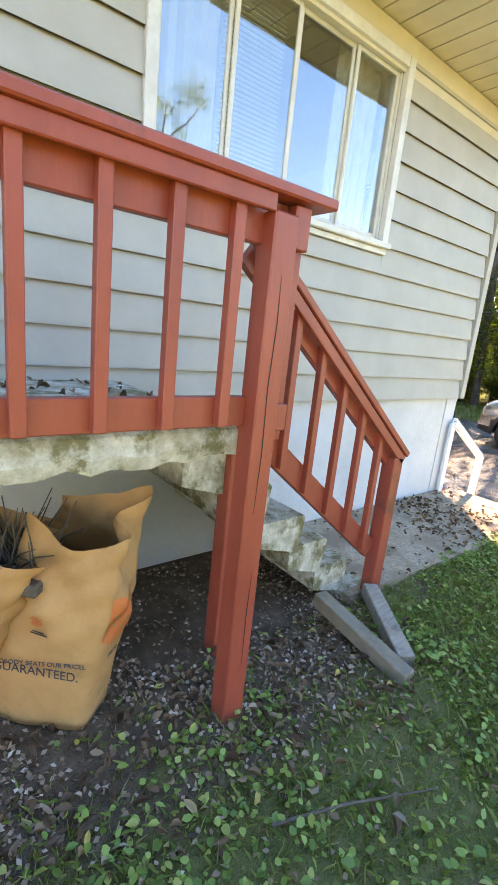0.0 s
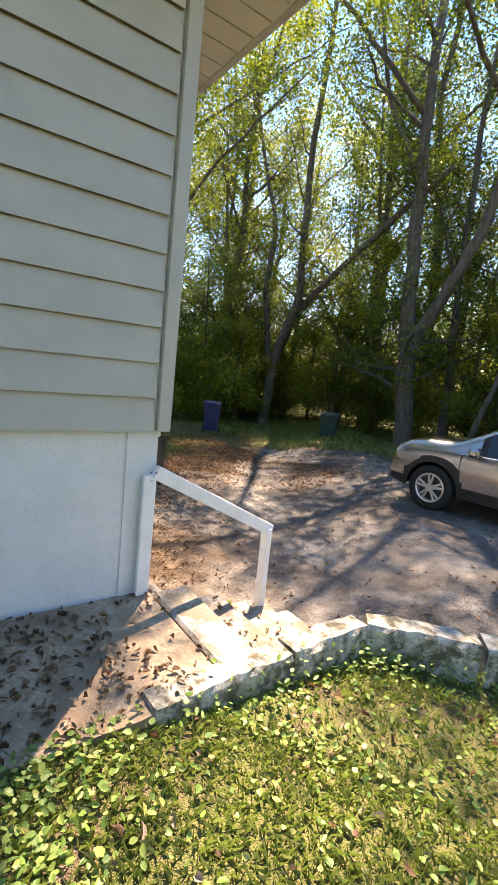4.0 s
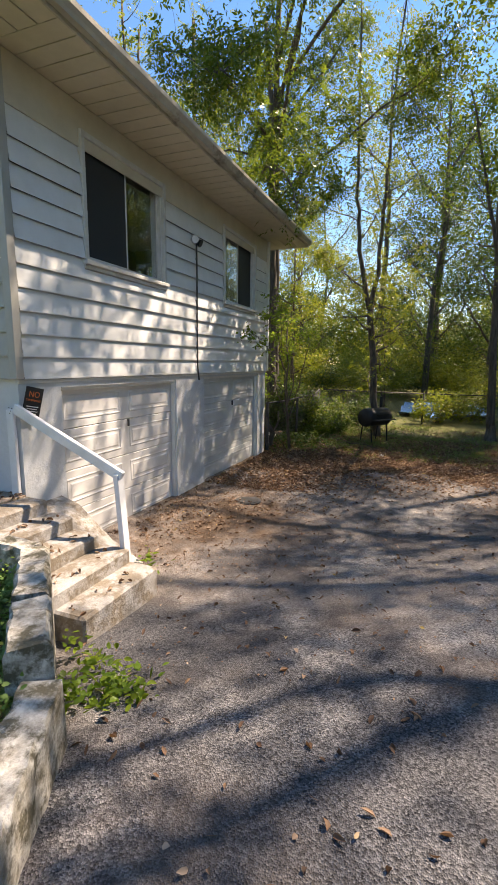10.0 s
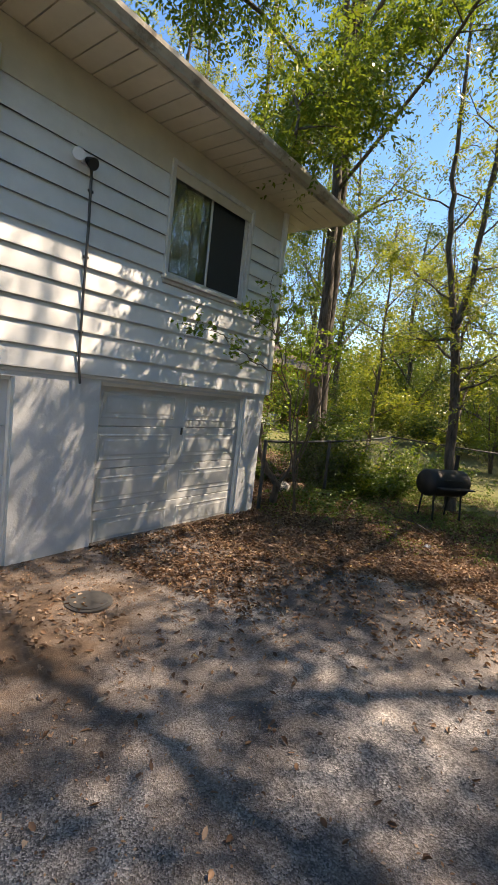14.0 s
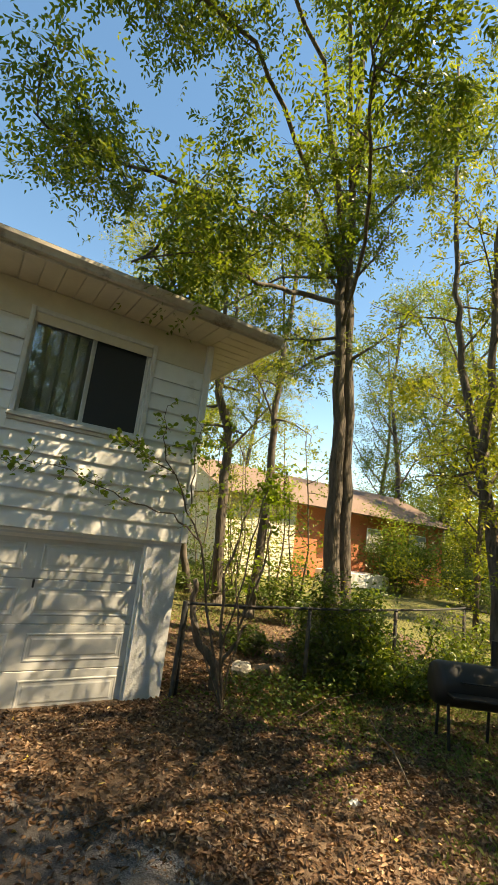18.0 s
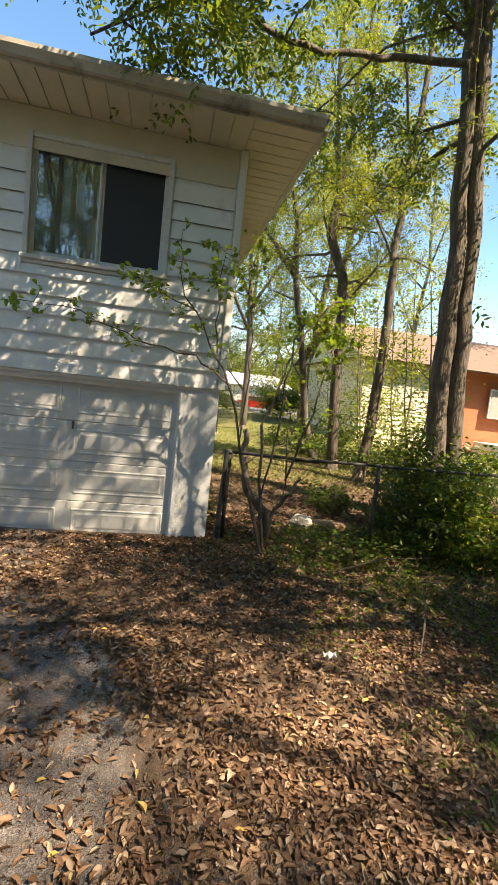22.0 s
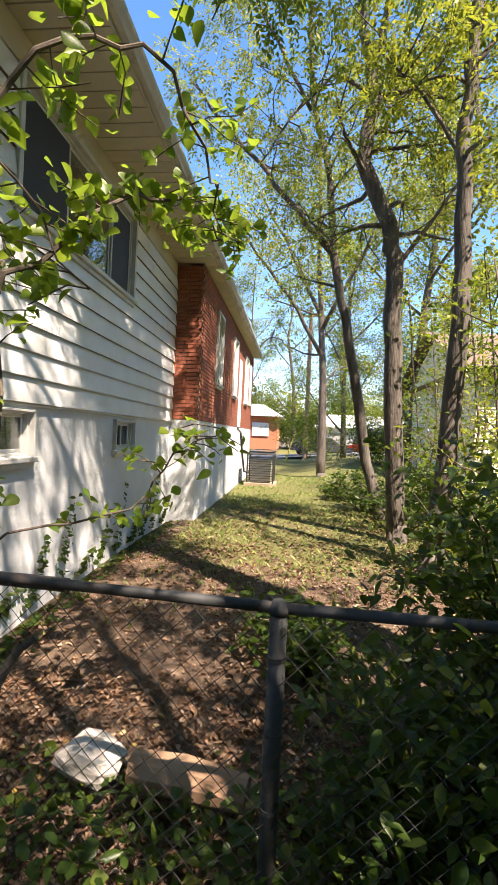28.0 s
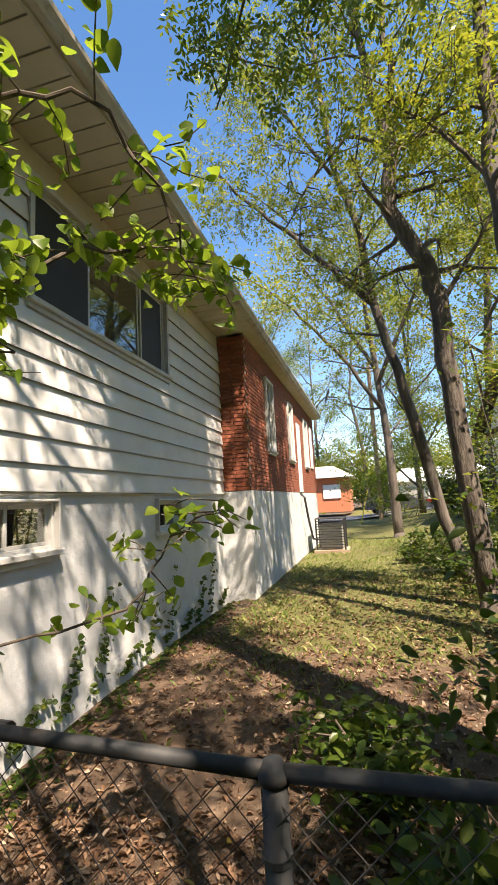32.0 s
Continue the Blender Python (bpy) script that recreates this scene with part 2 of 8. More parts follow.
# Cream siding; dimness of the shaded deck side is put into this colour.
SIDING_SHADED = surface("siding_paint_shaded", (0.345, 0.34, 0.305), (0.41, 0.40, 0.365), 3, 0.5, 0.15, 0.002, 90, (0.385, 0.37, 0.32), 0.7, 1.2)
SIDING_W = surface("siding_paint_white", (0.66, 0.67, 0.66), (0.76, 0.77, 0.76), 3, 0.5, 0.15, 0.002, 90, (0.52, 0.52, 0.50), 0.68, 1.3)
FOUND = surface("painted_concrete", (0.52, 0.545, 0.56), (0.63, 0.65, 0.66), 2.2, 0.8, 0.7, 0.010, 22, (0.46, 0.47, 0.46), 0.66, 1.3)
TRIM = surface("trim_paint", (0.62, 0.61, 0.57), (0.74, 0.73, 0.69), 6, 0.5, 0.2, 0.002, 70, (0.42, 0.39, 0.33), 0.72, 2.5)
SOFFIT = surface("soffit_paint", (0.52, 0.48, 0.38), (0.62, 0.57, 0.46), 3, 0.6, 0.15, 0.002, 60, (0.40, 0.35, 0.26), 0.72, 1.5)
GUTTER = surface("gutter_metal", (0.40, 0.37, 0.31), (0.52, 0.49, 0.42), 5, 0.45, 0.2, 0.003, 40, (0.22, 0.19, 0.15), 0.6, 2.2)
SHINGLE = surface("roof_shingle", (0.05, 0.045, 0.04), (0.11, 0.10, 0.09), 30, 0.9, 0.8, 0.006, 90)
ROOF_BROWN = surface("roof_brown", (0.12, 0.08, 0.066), (0.20, 0.14, 0.115), 20, 0.9, 0.6, 0.006, 70)
GDOOR = surface("garage_door_paint", (0.62, 0.61, 0.59), (0.72, 0.71, 0.69), 4, 0.5, 0.15, 0.002, 60, (0.50, 0.46, 0.42), 0.7, 1.4)
GDOOR2 = surface("garage_door_grey", (0.50, 0.52, 0.51), (0.60, 0.61, 0.60), 4, 0.55, 0.15, 0.002, 60, (0.40, 0.40, 0.38), 0.7, 1.4)
WINFRAME = surface("window_frame_paint", (0.50, 0.50, 0.485), (0.63, 0.63, 0.61), 9, 0.4, 0.15, 0.002, 80, (0.45, 0.43, 0.38), 0.7, 3)
DARKSCREEN = surface("insect_screen", (0.018, 0.02, 0.022), (0.03, 0.032, 0.035), 200, 0.6, 0.3, 0.001, 300)
BLIND = surface("white_blind", (0.66, 0.65, 0.62), (0.74, 0.73, 0.70), 5, 0.6, 0.1)
CURTAIN = surface("curtain_cloth", (0.45, 0.42, 0.37), (0.58, 0.55, 0.50), 6, 0.9, 0.3, 0.004, 120)
# Near-black colour standing in for the shadow under the siding laps.
LAPSHADE = surface("lap_shade_dark", (0.05, 0.045, 0.04), (0.09, 0.08, 0.07), 20, 0.9, 0.3)
# Old timber colour, also the browner painted shadow under the siding laps.
AGEDWOOD_LAPSHADE = surface("aged_wood_and_lap_shade", (0.15, 0.125, 0.09), (0.24, 0.20, 0.15), 12, 0.9, 0.3)
ROOMDARK = surface("room_wall", (0.30, 0.29, 0.28), (0.40, 0.39, 0.37), 4, 0.9, 0.1)
GLASS = glass_mat("window_glass", (0.86, 0.90, 0.89), 0.008, 0.20)
REDWOOD = surface("red_painted_wood", (0.27, 0.048, 0.032), (0.37, 0.072, 0.046), 5, 0.45, 0.35, 0.003, 40, (0.18, 0.045, 0.035), 0.66, 2.5, stretch=(1, 1, 0.35))
OLDCONC = surface("mossy_painted_concrete", (0.26, 0.23, 0.155), (0.62, 0.62, 0.57), 11, 0.9, 0.9, 0.014, 30, (0.17, 0.155, 0.08), 0.54, 7)
CONC = surface("concrete", (0.24, 0.17, 0.115), (0.52, 0.41, 0.31), 46, 0.92, 0.8, 0.006, 140, (0.27, 0.195, 0.135), 0.50, 2.6)
STEPCONC = surface("worn_step_concrete", (0.21, 0.19, 0.165), (0.45, 0.435, 0.42), 6, 0.9, 0.9, 0.012, 34, (0.20, 0.165, 0.125), 0.50, 5)
WALLCONC = surface("retaining_wall_concrete", (0.16, 0.14, 0.105), (0.60, 0.575, 0.52), 15, 0.92, 1.0, 0.016, 26, (0.10, 0.09, 0.06), 0.53, 8)
WHITEWOOD = surface("white_painted_wood", (0.62, 0.64, 0.66), (0.74, 0.76, 0.78), 8, 0.5, 0.3, 0.003, 50, (0.42, 0.42, 0.42), 0.7, 5)
GREYWOOD = surface("weathered_wood", (0.20, 0.165, 0.13), (0.36, 0.305, 0.25), 7, 0.85, 0.6, 0.004, 30, (0.13, 0.105, 0.095), 0.6, 4, stretch=(6, 1, 6))
PAPER = surface("brown_paper", (0.44, 0.225, 0.09), (0.55, 0.29, 0.125), 5, 0.75, 0.5, 0.01, 14, (0.36, 0.20, 0.085), 0.62, 4)
ORANGE = emit_free("orange_print", (0.62, 0.16, 0.05))
BLACK = emit_free("black_print", (0.02, 0.02, 0.02))
BLUEPRINT = emit_free("dark_blue_print", (0.03, 0.03, 0.05))
BRICK = surface("red_brick", (0.22, 0.062, 0.035), (0.36, 0.115, 0.065), 14, 0.9, 0.6, 0.004, 90, (0.16, 0.05, 0.032), 0.66, 4, vary=0.28)
MORTAR = surface("mortar", (0.26, 0.19, 0.15), (0.36, 0.28, 0.23), 20, 0.95, 0.5, 0.003, 120)
ORANGEBRICK = surface("orange_brick_far", (0.42, 0.13, 0.065), (0.55, 0.20, 0.11), 18, 0.9, 0.4, 0.005, 40)
STEEL = surface("galvanised_steel", (0.026, 0.028, 0.03), (0.055, 0.058, 0.06), 12, 0.65, 0.3, 0.002, 60, (0.09, 0.065, 0.05), 0.58, 6, metal=0.2)
DARKSTEEL = surface("dark_steel", (0.05, 0.05, 0.05), (0.10, 0.095, 0.09), 12, 0.5, 0.3, 0.003, 50, (0.12, 0.06, 0.035), 0.68, 5, metal=0.4)
PIPEGREY = surface("grey_conduit", (0.28, 0.28, 0.27), (0.38, 0.38, 0.37), 10, 0.5, 0.1)
BLUEBIN = surface("blue_plastic", (0.008, 0.028, 0.10), (0.012, 0.04, 0.15), 5, 0.4, 0.1)
GREENBIN = surface("dark_green_plastic", (0.008, 0.045, 0.045), (0.014, 0.065, 0.06), 5, 0.4, 0.1)
TARP = surface("blue_tarp", (0.10, 0.28, 0.55), (0.20, 0.42, 0.70), 6, 0.4, 0.4, 0.02, 10)
BARK = surface("tree_bark", (0.055, 0.045, 0.038), (0.16, 0.135, 0.115), 9, 0.95, 1.0, 0.03, 16, (0.09, 0.095, 0.075), 0.62, 1.6, stretch=(1, 1, 0.22))
BARKDARK = surface("dark_bark", (0.045, 0.036, 0.030), (0.16, 0.135, 0.112), 14, 0.95, 1.0, 0.04, 22, stretch=(1, 1, 0.22))
TWIG = surface("twig_bark", (0.06, 0.045, 0.035), (0.14, 0.11, 0.085), 20, 0.9, 0.4)
STONE = surface("pale_stone", (0.40, 0.36, 0.32), (0.62, 0.58, 0.53), 6, 0.85, 0.6, 0.01, 25)
ROCKBROWN = surface("brown_log", (0.26, 0.15, 0.09), (0.40, 0.26, 0.17), 6, 0.9, 0.6, 0.01, 25)
CARPAINT = surface("silver_grey_paint", (0.36, 0.36, 0.365), (0.38, 0.38, 0.385), 40, 0.22, 0.0, metal=0.9, coat=1.0)
CARDARK = surface("black_car_plastic", (0.012, 0.012, 0.013), (0.02, 0.02, 0.021), 60, 0.6, 0.2, 0.001, 200)
RUBBER = surface("tyre_rubber", (0.012, 0.012, 0.012), (0.022, 0.021, 0.02), 30, 0.85, 0.3, 0.002, 80)
ALLOY = surface("alloy_wheel", (0.55, 0.56, 0.57), (0.66, 0.67, 0.68), 20, 0.28, 0.0, metal=0.85)
CHROME = surface("chrome", (0.7, 0.7, 0.7), (0.76, 0.76, 0.76), 20, 0.12, 0.0, metal=1.0)
CARGLASS = glass_mat("car_glass", (0.035, 0.04, 0.04), 0.01, 0.07)
LAMPGLASS = surface("headlamp_glass", (0.5, 0.5, 0.5), (0.62, 0.62, 0.62), 30, 0.1, 0.0, coat=1.0)
REDLAMP = surface("tail_lamp", (0.3, 0.01, 0.01), (0.4, 0.02, 0.02), 30, 0.15, 0.0, coat=1.0)
NEIGHBOUR = surface("cream_siding", (0.58, 0.55, 0.42), (0.68, 0.65, 0.52), 3, 0.6, 0.2)
ROADGREY = surface("street_asphalt", (0.12, 0.12, 0.125), (0.19, 0.19, 0.195), 20, 0.9, 0.5, 0.004, 90)
WHITEFAR = surface("white_render", (0.62, 0.62, 0.60), (0.72, 0.72, 0.70), 4, 0.7, 0.2)

G1 = [(0.0, (0.042, 0.085, 0.014)), (0.35, (0.075, 0.13, 0.018)), (0.7, (0.125, 0.175, 0.023)), (0.93, (0.20, 0.22, 0.028)), (1.0, (0.34, 0.27, 0.03))]
G2 = [(0.0, (0.032, 0.066, 0.014)), (0.5, (0.053, 0.096, 0.017)), (0.9, (0.09, 0.13, 0.02)), (1.0, (0.14, 0.155, 0.022))]
G3 = [(0.0, (0.06, 0.115, 0.016)), (0.4, (0.12, 0.18, 0.02)), (0.75, (0.22, 0.255, 0.027)), (1.0, (0.42, 0.34, 0.033))]
LEAF_BRIGHT = leaf_mat("bright_leaf", [(0.0, (0.06, 0.12, 0.016)), (0.5, (0.11, 0.19, 0.024)), (1.0, (0.2, 0.26, 0.03))], (0.34, 0.48, 0.04), 0.4, 0.5)
LEAF = leaf_mat("green_leaf", G1, (0.25, 0.33, 0.03))
LEAF_DARK = leaf_mat("dark_leaf", G2, (0.12, 0.19, 0.022))
LEAF_YEL = leaf_mat("yellow_green_leaf", G3, (0.42, 0.46, 0.045))
IVY = leaf_mat("ground_leaf", [(0, (0.075, 0.17, 0.045)), (0.5, (0.19, 0.31, 0.075)), (0.85, (0.30, 0.40, 0.11)), (1, (0.46, 0.43, 0.15))], (0.28, 0.38, 0.05), 0.45, 0.35)
GRASS = leaf_mat("grass_blade", [(0, (0.095, 0.16, 0.035)), (0.5, (0.175, 0.245, 0.058)), (0.8, (0.28, 0.31, 0.10)), (1, (0.44, 0.38, 0.20))], (0.25, 0.34, 0.06), 0.5, 0.3)
DRY = leaf_mat("dry_leaf", [(0, (0.045, 0.024, 0.016)), (0.3, (0.115, 0.062, 0.037)), (0.6, (0.21, 0.122, 0.072)), (0.85, (0.31, 0.205, 0.135)), (0.985, (0.44, 0.335, 0.25)), (1.0, (0.55, 0.38, 0.07))], (0.35, 0.18, 0.07), 0.7, 0.15)


def ground_mat():
    m = bpy.data.materials.new("ground_surface")
    m.use_nodes = True
    nt = m.node_tree
    b = nt.nodes["Principled BSDF"]

    def attr(name):
        a = nt.nodes.new("ShaderNodeAttribute")
        a.attribute_name = name
        return a.outputs["Fac"]

    def edge(name, spread, scale):
        n = noise_of(nt, scale, 6, 0.7)
        add = nt.nodes.new("ShaderNodeMath")
        add.operation = "MULTIPLY_ADD"
        nt.links.new(n, add.inputs[0])
        add.inputs[1].default_value = spread
        nt.links.new(attr(name), add.inputs[2])
        return ramp(nt, add.outputs[0], [(0.5 + spread * 0.5 - 0.07, (0, 0, 0)), (0.5 + spread * 0.5 + 0.07, (1, 1, 1))])

    soil = ramp(nt, noise_of(nt, 7, 6, 0.7), [(0.3, (0.075, 0.048, 0.032)), (0.55, (0.155, 0.105, 0.072)), (0.75, (0.26, 0.19, 0.14))])
    grass = ramp(nt, noise_of(nt, 14, 6, 0.75), [(0.3, (0.07, 0.085, 0.026)), (0.5, (0.13, 0.135, 0.044)), (0.62, (0.18, 0.155, 0.062)), (0.75, (0.26, 0.205, 0.11))])
    big = ramp(nt, noise_of(nt, 0.7, 5, 0.6), [(0.35, (0.20, 0.20, 0.205)), (0.6, (0.36, 0.345, 0.335))])
    _, cells = noise_of(nt, 135, kind="VORONOI")
    bw = nt.nodes.new("ShaderNodeRGBToBW")
    nt.links.new(cells, bw.inputs[0])
    stones = ramp(nt, bw.outputs[0], [(0.15, (0.22, 0.22, 0.23)), (0.5, (0.80, 0.79, 0.78)), (0.85, (1.65, 1.62, 1.58))])
    paved = mixc(nt, 1.0, big, stones, "MULTIPLY")
    dust = ramp(nt, noise_of(nt, 0.55, 6, 0.7), [(0.44, (0, 0, 0)), (0.58, (1, 1, 1))])
    paved = mixc(nt, dust, paved, mixc(nt, 0.6, paved, (0.235, 0.185, 0.15)))
    coarse = ramp(nt, noise_of(nt, 0.9, 6, 0.72), [(0.47, (0.42, 0.43, 0.46)), (0.60, (1, 1, 1))])
    paved = mixc(nt, 1.0, paved, coarse, "MULTIPLY")
    col = mixc(nt, edge("grass", 0.9, 3.0), soil, grass)
    col = mixc(nt, edge("paved", 0.5, 2.2), col, paved)
    nt.links.new(col, b.inputs["Base Color"])
    b.inputs["Roughness"].default_value = 0.92
    b.inputs["Specular IOR Level"].default_value = 0.3
    d, _ = noise_of(nt, 135, kind="VORONOI")
    mix = nt.nodes.new("ShaderNodeMath")
    mix.operation = "ADD"
    nt.links.new(d, mix.inputs[0])
    nt.links.new(noise_of(nt, 25, 6, 0.7), mix.inputs[1])
    bump_of(nt, mix.outputs[0], 0.9, 0.010, b)
    return m


GROUND = ground_mat()

# ---------- ground ----------
def smooth(a, b, x):
    t = np.clip((x - a) / (b - a), 0, 1)
    return t * t * (3 - 2 * t)


def wave(x, y, k, seed=0.0):
    return (np.sin(x * k + seed) * np.cos(y * k * 1.13 + seed * 2.1) + np.sin((x + y) * k * 0.61 + 1.7 + seed) * 0.7 + np.cos((x - y * 1.3) * k * 1.71 + seed) * 0.4) / 2.1


def low_z(x, y):
    """Height of the drive and of the ground round the house."""
    u = -0.10 * x - 0.13 * y
    z = 0.37 + 0.38 * smooth(0.15, 0.6, u)
    z = z + 0.16 * smooth(0.0, 4.0, y) * smooth(6.0, 7.0, x) + 0.5 * smooth(8.0, 14.0, y) * smooth(8.5, 12.0, x)
    z = z - 0.10 * smooth(5.0, 7.5, x) * smooth(0.5, -3.0, y)
    return z + 0.025 * wave(x, y, 1.1) * smooth(0.2, 1.0, -y + 0 * x) + 0.012 * wave(x, y, 4.3, 2.0)


WALL_LINE = [(-0.93, 0.46), (-0.90, -1.08), (-1.74, -1.93), (-4.6, -3.57), (-12.0, -6.4)]


def yard_side(x, y):
    """Distance from the retaining wall's line, above nought on the yard's side."""
    d = np.full(np.shape(x), 1e9)
    s = np.zeros(np.shape(x))
    for (ax, ay), (bx, by) in zip(WALL_LINE, WALL_LINE[1:]):
        ex, ey = bx - ax, by - ay
        t = np.clip(((x - ax) * ex + (y - ay) * ey) / (ex * ex + ey * ey), 0, 1)
        px, py = x - ax - t * ex, y - ay - t * ey
        dd = np.hypot(px, py)
        side = ex * py - ey * px
        s = np.where(dd < d, np.sign(side), s)
        d = np.minimum(d, dd)
    return d * s


def yard_z(x, y):
    d = -yard_side(x, y)
    d = np.where(y > 0.46, 9.0, np.abs(d))
    z = 0.90 + 0.18 * smooth(0.1, 2.4, d)
    z = np.maximum(z, 0.90 + 0.18 * smooth(-1.6, 0.8, y))
    return z + 0.02 * wave(x, y, 1.9) + 0.012 * wave(x, y, 5.3, 1.0)


def on_yard(x, y):
    inside = np.where(y > 0.46, x < -0.95, -yard_side(x, y) > 0)
    return inside & (x < -0.86)


def sheet(name, xs, ys, zf, fields, keep=None, kind="structure", label="", category=""):
    X, Y = np.meshgrid(xs, ys, indexing="ij")
    Z = zf(X, Y)
    n, k = X.shape
    I = np.arange(n * k).reshape(n, k)
    F = np.stack([I[:-1, :-1], I[1:, :-1], I[1:, 1:], I[:-1, 1:]], -1).reshape(-1, 4)
    if keep is not None:
        ok = keep(X, Y)
        good = ok[:-1, :-1] & ok[1:, :-1] & ok[1:, 1:] & ok[:-1, 1:]
        F = F[good.reshape(-1)]
    me = bpy.data.meshes.new(name)
    me.from_pydata(np.stack([X, Y, Z], -1).reshape(-1, 3).tolist(), [], F.tolist())
    for key, fn in fields.items():
        a = me.attributes.new(key, "FLOAT", "POINT")
        a.data.foreach_set("value", fn(X, Y).reshape(-1).astype(np.float32))
    me.polygons.foreach_set("use_smooth", [True] * len(me.polygons))
    me.materials.append(GROUND)
    return tagged(new(name, me), label, category, "", kind)


DIRT = (2.0, -2.4)


def paved_field(x, y):
    """Where gravel shows, from 0 to 1."""
    east = 5.6 + 0.5 * wave(x, y, 0.8) + 2.4 * smooth(-4.0, -7.5, y)
    south = -8.6 + 0.4 * wave(x, y, 0.7, 3.0)
    return np.minimum(smooth(0.8, -0.8, x - east), smooth(-0.8, 0.8, y - south)) * (0.52 + 0.48 * smooth(-0.6, -2.4, y + 0.12 * x)) - 0.40 * np.exp(-((x - DIRT[0]) ** 2 + (y - DIRT[1]) ** 2) / 1.6)


def litter_field(x, y):
    """How thickly dry leaves lie."""
    a = smooth(-3.2, -0.6, y - 0.12 * (x - 3.0)) * smooth(0.2, 1.2, x) * smooth(1.0, 0.0, y)
    b = smooth(3.6, 6.2, x - 0.25 * (y + 3)) * smooth(-8.5, -6.0, y)
    c = 1.9 * smooth(6.2, 7.0, x) * smooth(-1.0, 0.0, y) * smooth(7.5, 2.5, y)
    d = 0.9 * smooth(3.0, 6.0, x) * smooth(-5.8, -7.4, y) * smooth(-10, -8, y)
    return np.maximum(np.maximum(a, b), np.maximum(c, d))


def bare_field(x, y):
    """Patches of drive that the leaves leave open."""
    return smooth(6.9, 5.6, x + 0.35 * (y + 3)) * smooth(-1.6, -2.6, y) * smooth(-0.25, 0.25, wave(x, y, 2.2, 5.0))


def grass_field(x, y):
    g = 0.55 * smooth(7.2, 9.0, x) * smooth(1.2, 0.0, y) + 0.75 * smooth(-8.2, -9.4, y) + 0.62 * smooth(1.5, 4.5, y) * smooth(6.3, 7.3, x)
    g = g + 0.9 * smooth(13.0, 15.0, x)
    return np.clip(g, 0, 1)


core_x = np.concatenate([-np.geomspace(600, 9.2, 26), np.arange(-9, 15.01, 0.12), np.geomspace(15.3, 600, 26)])
core_y = np.concatenate([-np.geomspace(600, 13.2, 24), np.arange(-13, 12.01, 0.12), np.geomspace(12.3, 600, 26)])
sheet("ground", core_x, core_y, low_z, {"paved": paved_field, "grass": grass_field},
      label="leaf strewn gravel drive, bare soil and grass ground", category="ground")
sheet("lawn", np.concatenate([-np.geomspace(60, 8.1, 14), np.arange(-8, -0.8, 0.10)]), np.concatenate([np.arange(-5.4, 8, 0.10), np.geomspace(8.1, 60, 12)]), yard_z,
      {"paved": lambda x, y: np.zeros(np.shape(x)), "grass": lambda x, y: 0.55 + 0.25 * smooth(-1.4, -2.2, x) - 0.22 * smooth(2.6, 3.4, y) * smooth(-1.7, -1.1, x)},
      keep=on_yard, label="raised weedy lawn beside the house", category="lawn")


# ---------- house shell ----------
LX, SB, SOF, OV = 6.57, 2.20, 4.90, 0.68
DEEP = 6.0
COURSE = 0.2032


def wall_rects(u0, u1, z0, z1, holes):
    """Splits a wall face into rectangles round its openings (u0, u1, z0, z1)."""
    us = sorted({u0, u1, *[h[0] for h in holes], *[h[1] for h in holes]})
    zs = sorted({z0, z1, *[h[2] for h in holes], *[h[3] for h in holes]})
    out = []
    for a, b in zip(us, us[1:]):
        run = None
        for c, d in zip(zs, zs[1:]):
            mid = ((a + b) / 2, (c + d) / 2)
            if any(h[0] < mid[0] < h[1] and h[2] < mid[1] < h[3] for h in holes):
                run = None
            elif run is not None:
                run[3] = d
            else:
                run = [a, b, c, d]
                out.append(run)
    return out


def wall_shell(name, axis, at, thick, u0, u1, z0, z1, holes, mat, label):
    mb = MB()
    for a, b, c, d in wall_rects(u0, u1, z0, z1, holes):
        if axis == "y":
            mb.box(((a + b) / 2, at + thick / 2, (c + d) / 2), (b - a, abs(thick), d - c))
        else:
            mb.box((at + thick / 2, (a + b) / 2, (c + d) / 2), (abs(thick), b - a, d - c))
    return solid(name, mb, mat, label, "wall", "structure")


W1 = (0.97, 2.44, 3.42, 4.60)
W2 = (4.36, 5.78, 3.42, 4.60)
WD = (1.785, 3.78, 3.485, 4.68)
FW = (1.55, 3.90, 3.66, 4.62)
BW1 = (0.95, 1.86, 1.78, 2.13)
BW2 = (3.58, 4.20, 1.78, 2.12)
D1 = (0.52, 2.76, 0.30, 2.11)
D2 = (3.64, 6.12, 0.25, 2.14)

wall_front = wall_shell("wall_garage_side", "y", 0.0, 0.16, 0.0, LX, SB, SOF + 0.1, [W1, W2], SIDING_W, "white lap-sided upper wall above the garage doors")
wall_deck = wall_shell("wall_deck_side", "x", 0.0, 0.16, 0.16, 14.0, SB, SOF + 0.1, [WD], SIDING_SHADED, "cream lap-sided wall beside the red stairs, its shade put into the colour")
wall_fence = wall_shell("wall_fence_side", "x", LX, -0.16, 0.16, DEEP, SB, SOF + 0.1, [FW], SIDING_W, "white lap-sided wall on the fenced side")
wall_shell("wall_foundation_garage", "y", 0.0, 0.20, 0.0, LX, 0.0, SB - 0.002, [D1, D2], FOUND, "white painted concrete garage wall with two door openings")
wall_shell("wall_foundation_deck", "x", 0.012, 0.20, 0.20, 14.0, 0.3, SB - 0.004, [], FOUND, "pale blue-white painted concrete foundation wall")
wall_shell("wall_foundation_fence", "x", LX - 0.012, -0.20, 0.20, DEEP, 0.0, SB - 0.004, [BW1, BW2], FOUND, "white painted concrete foundation with small basement windows")
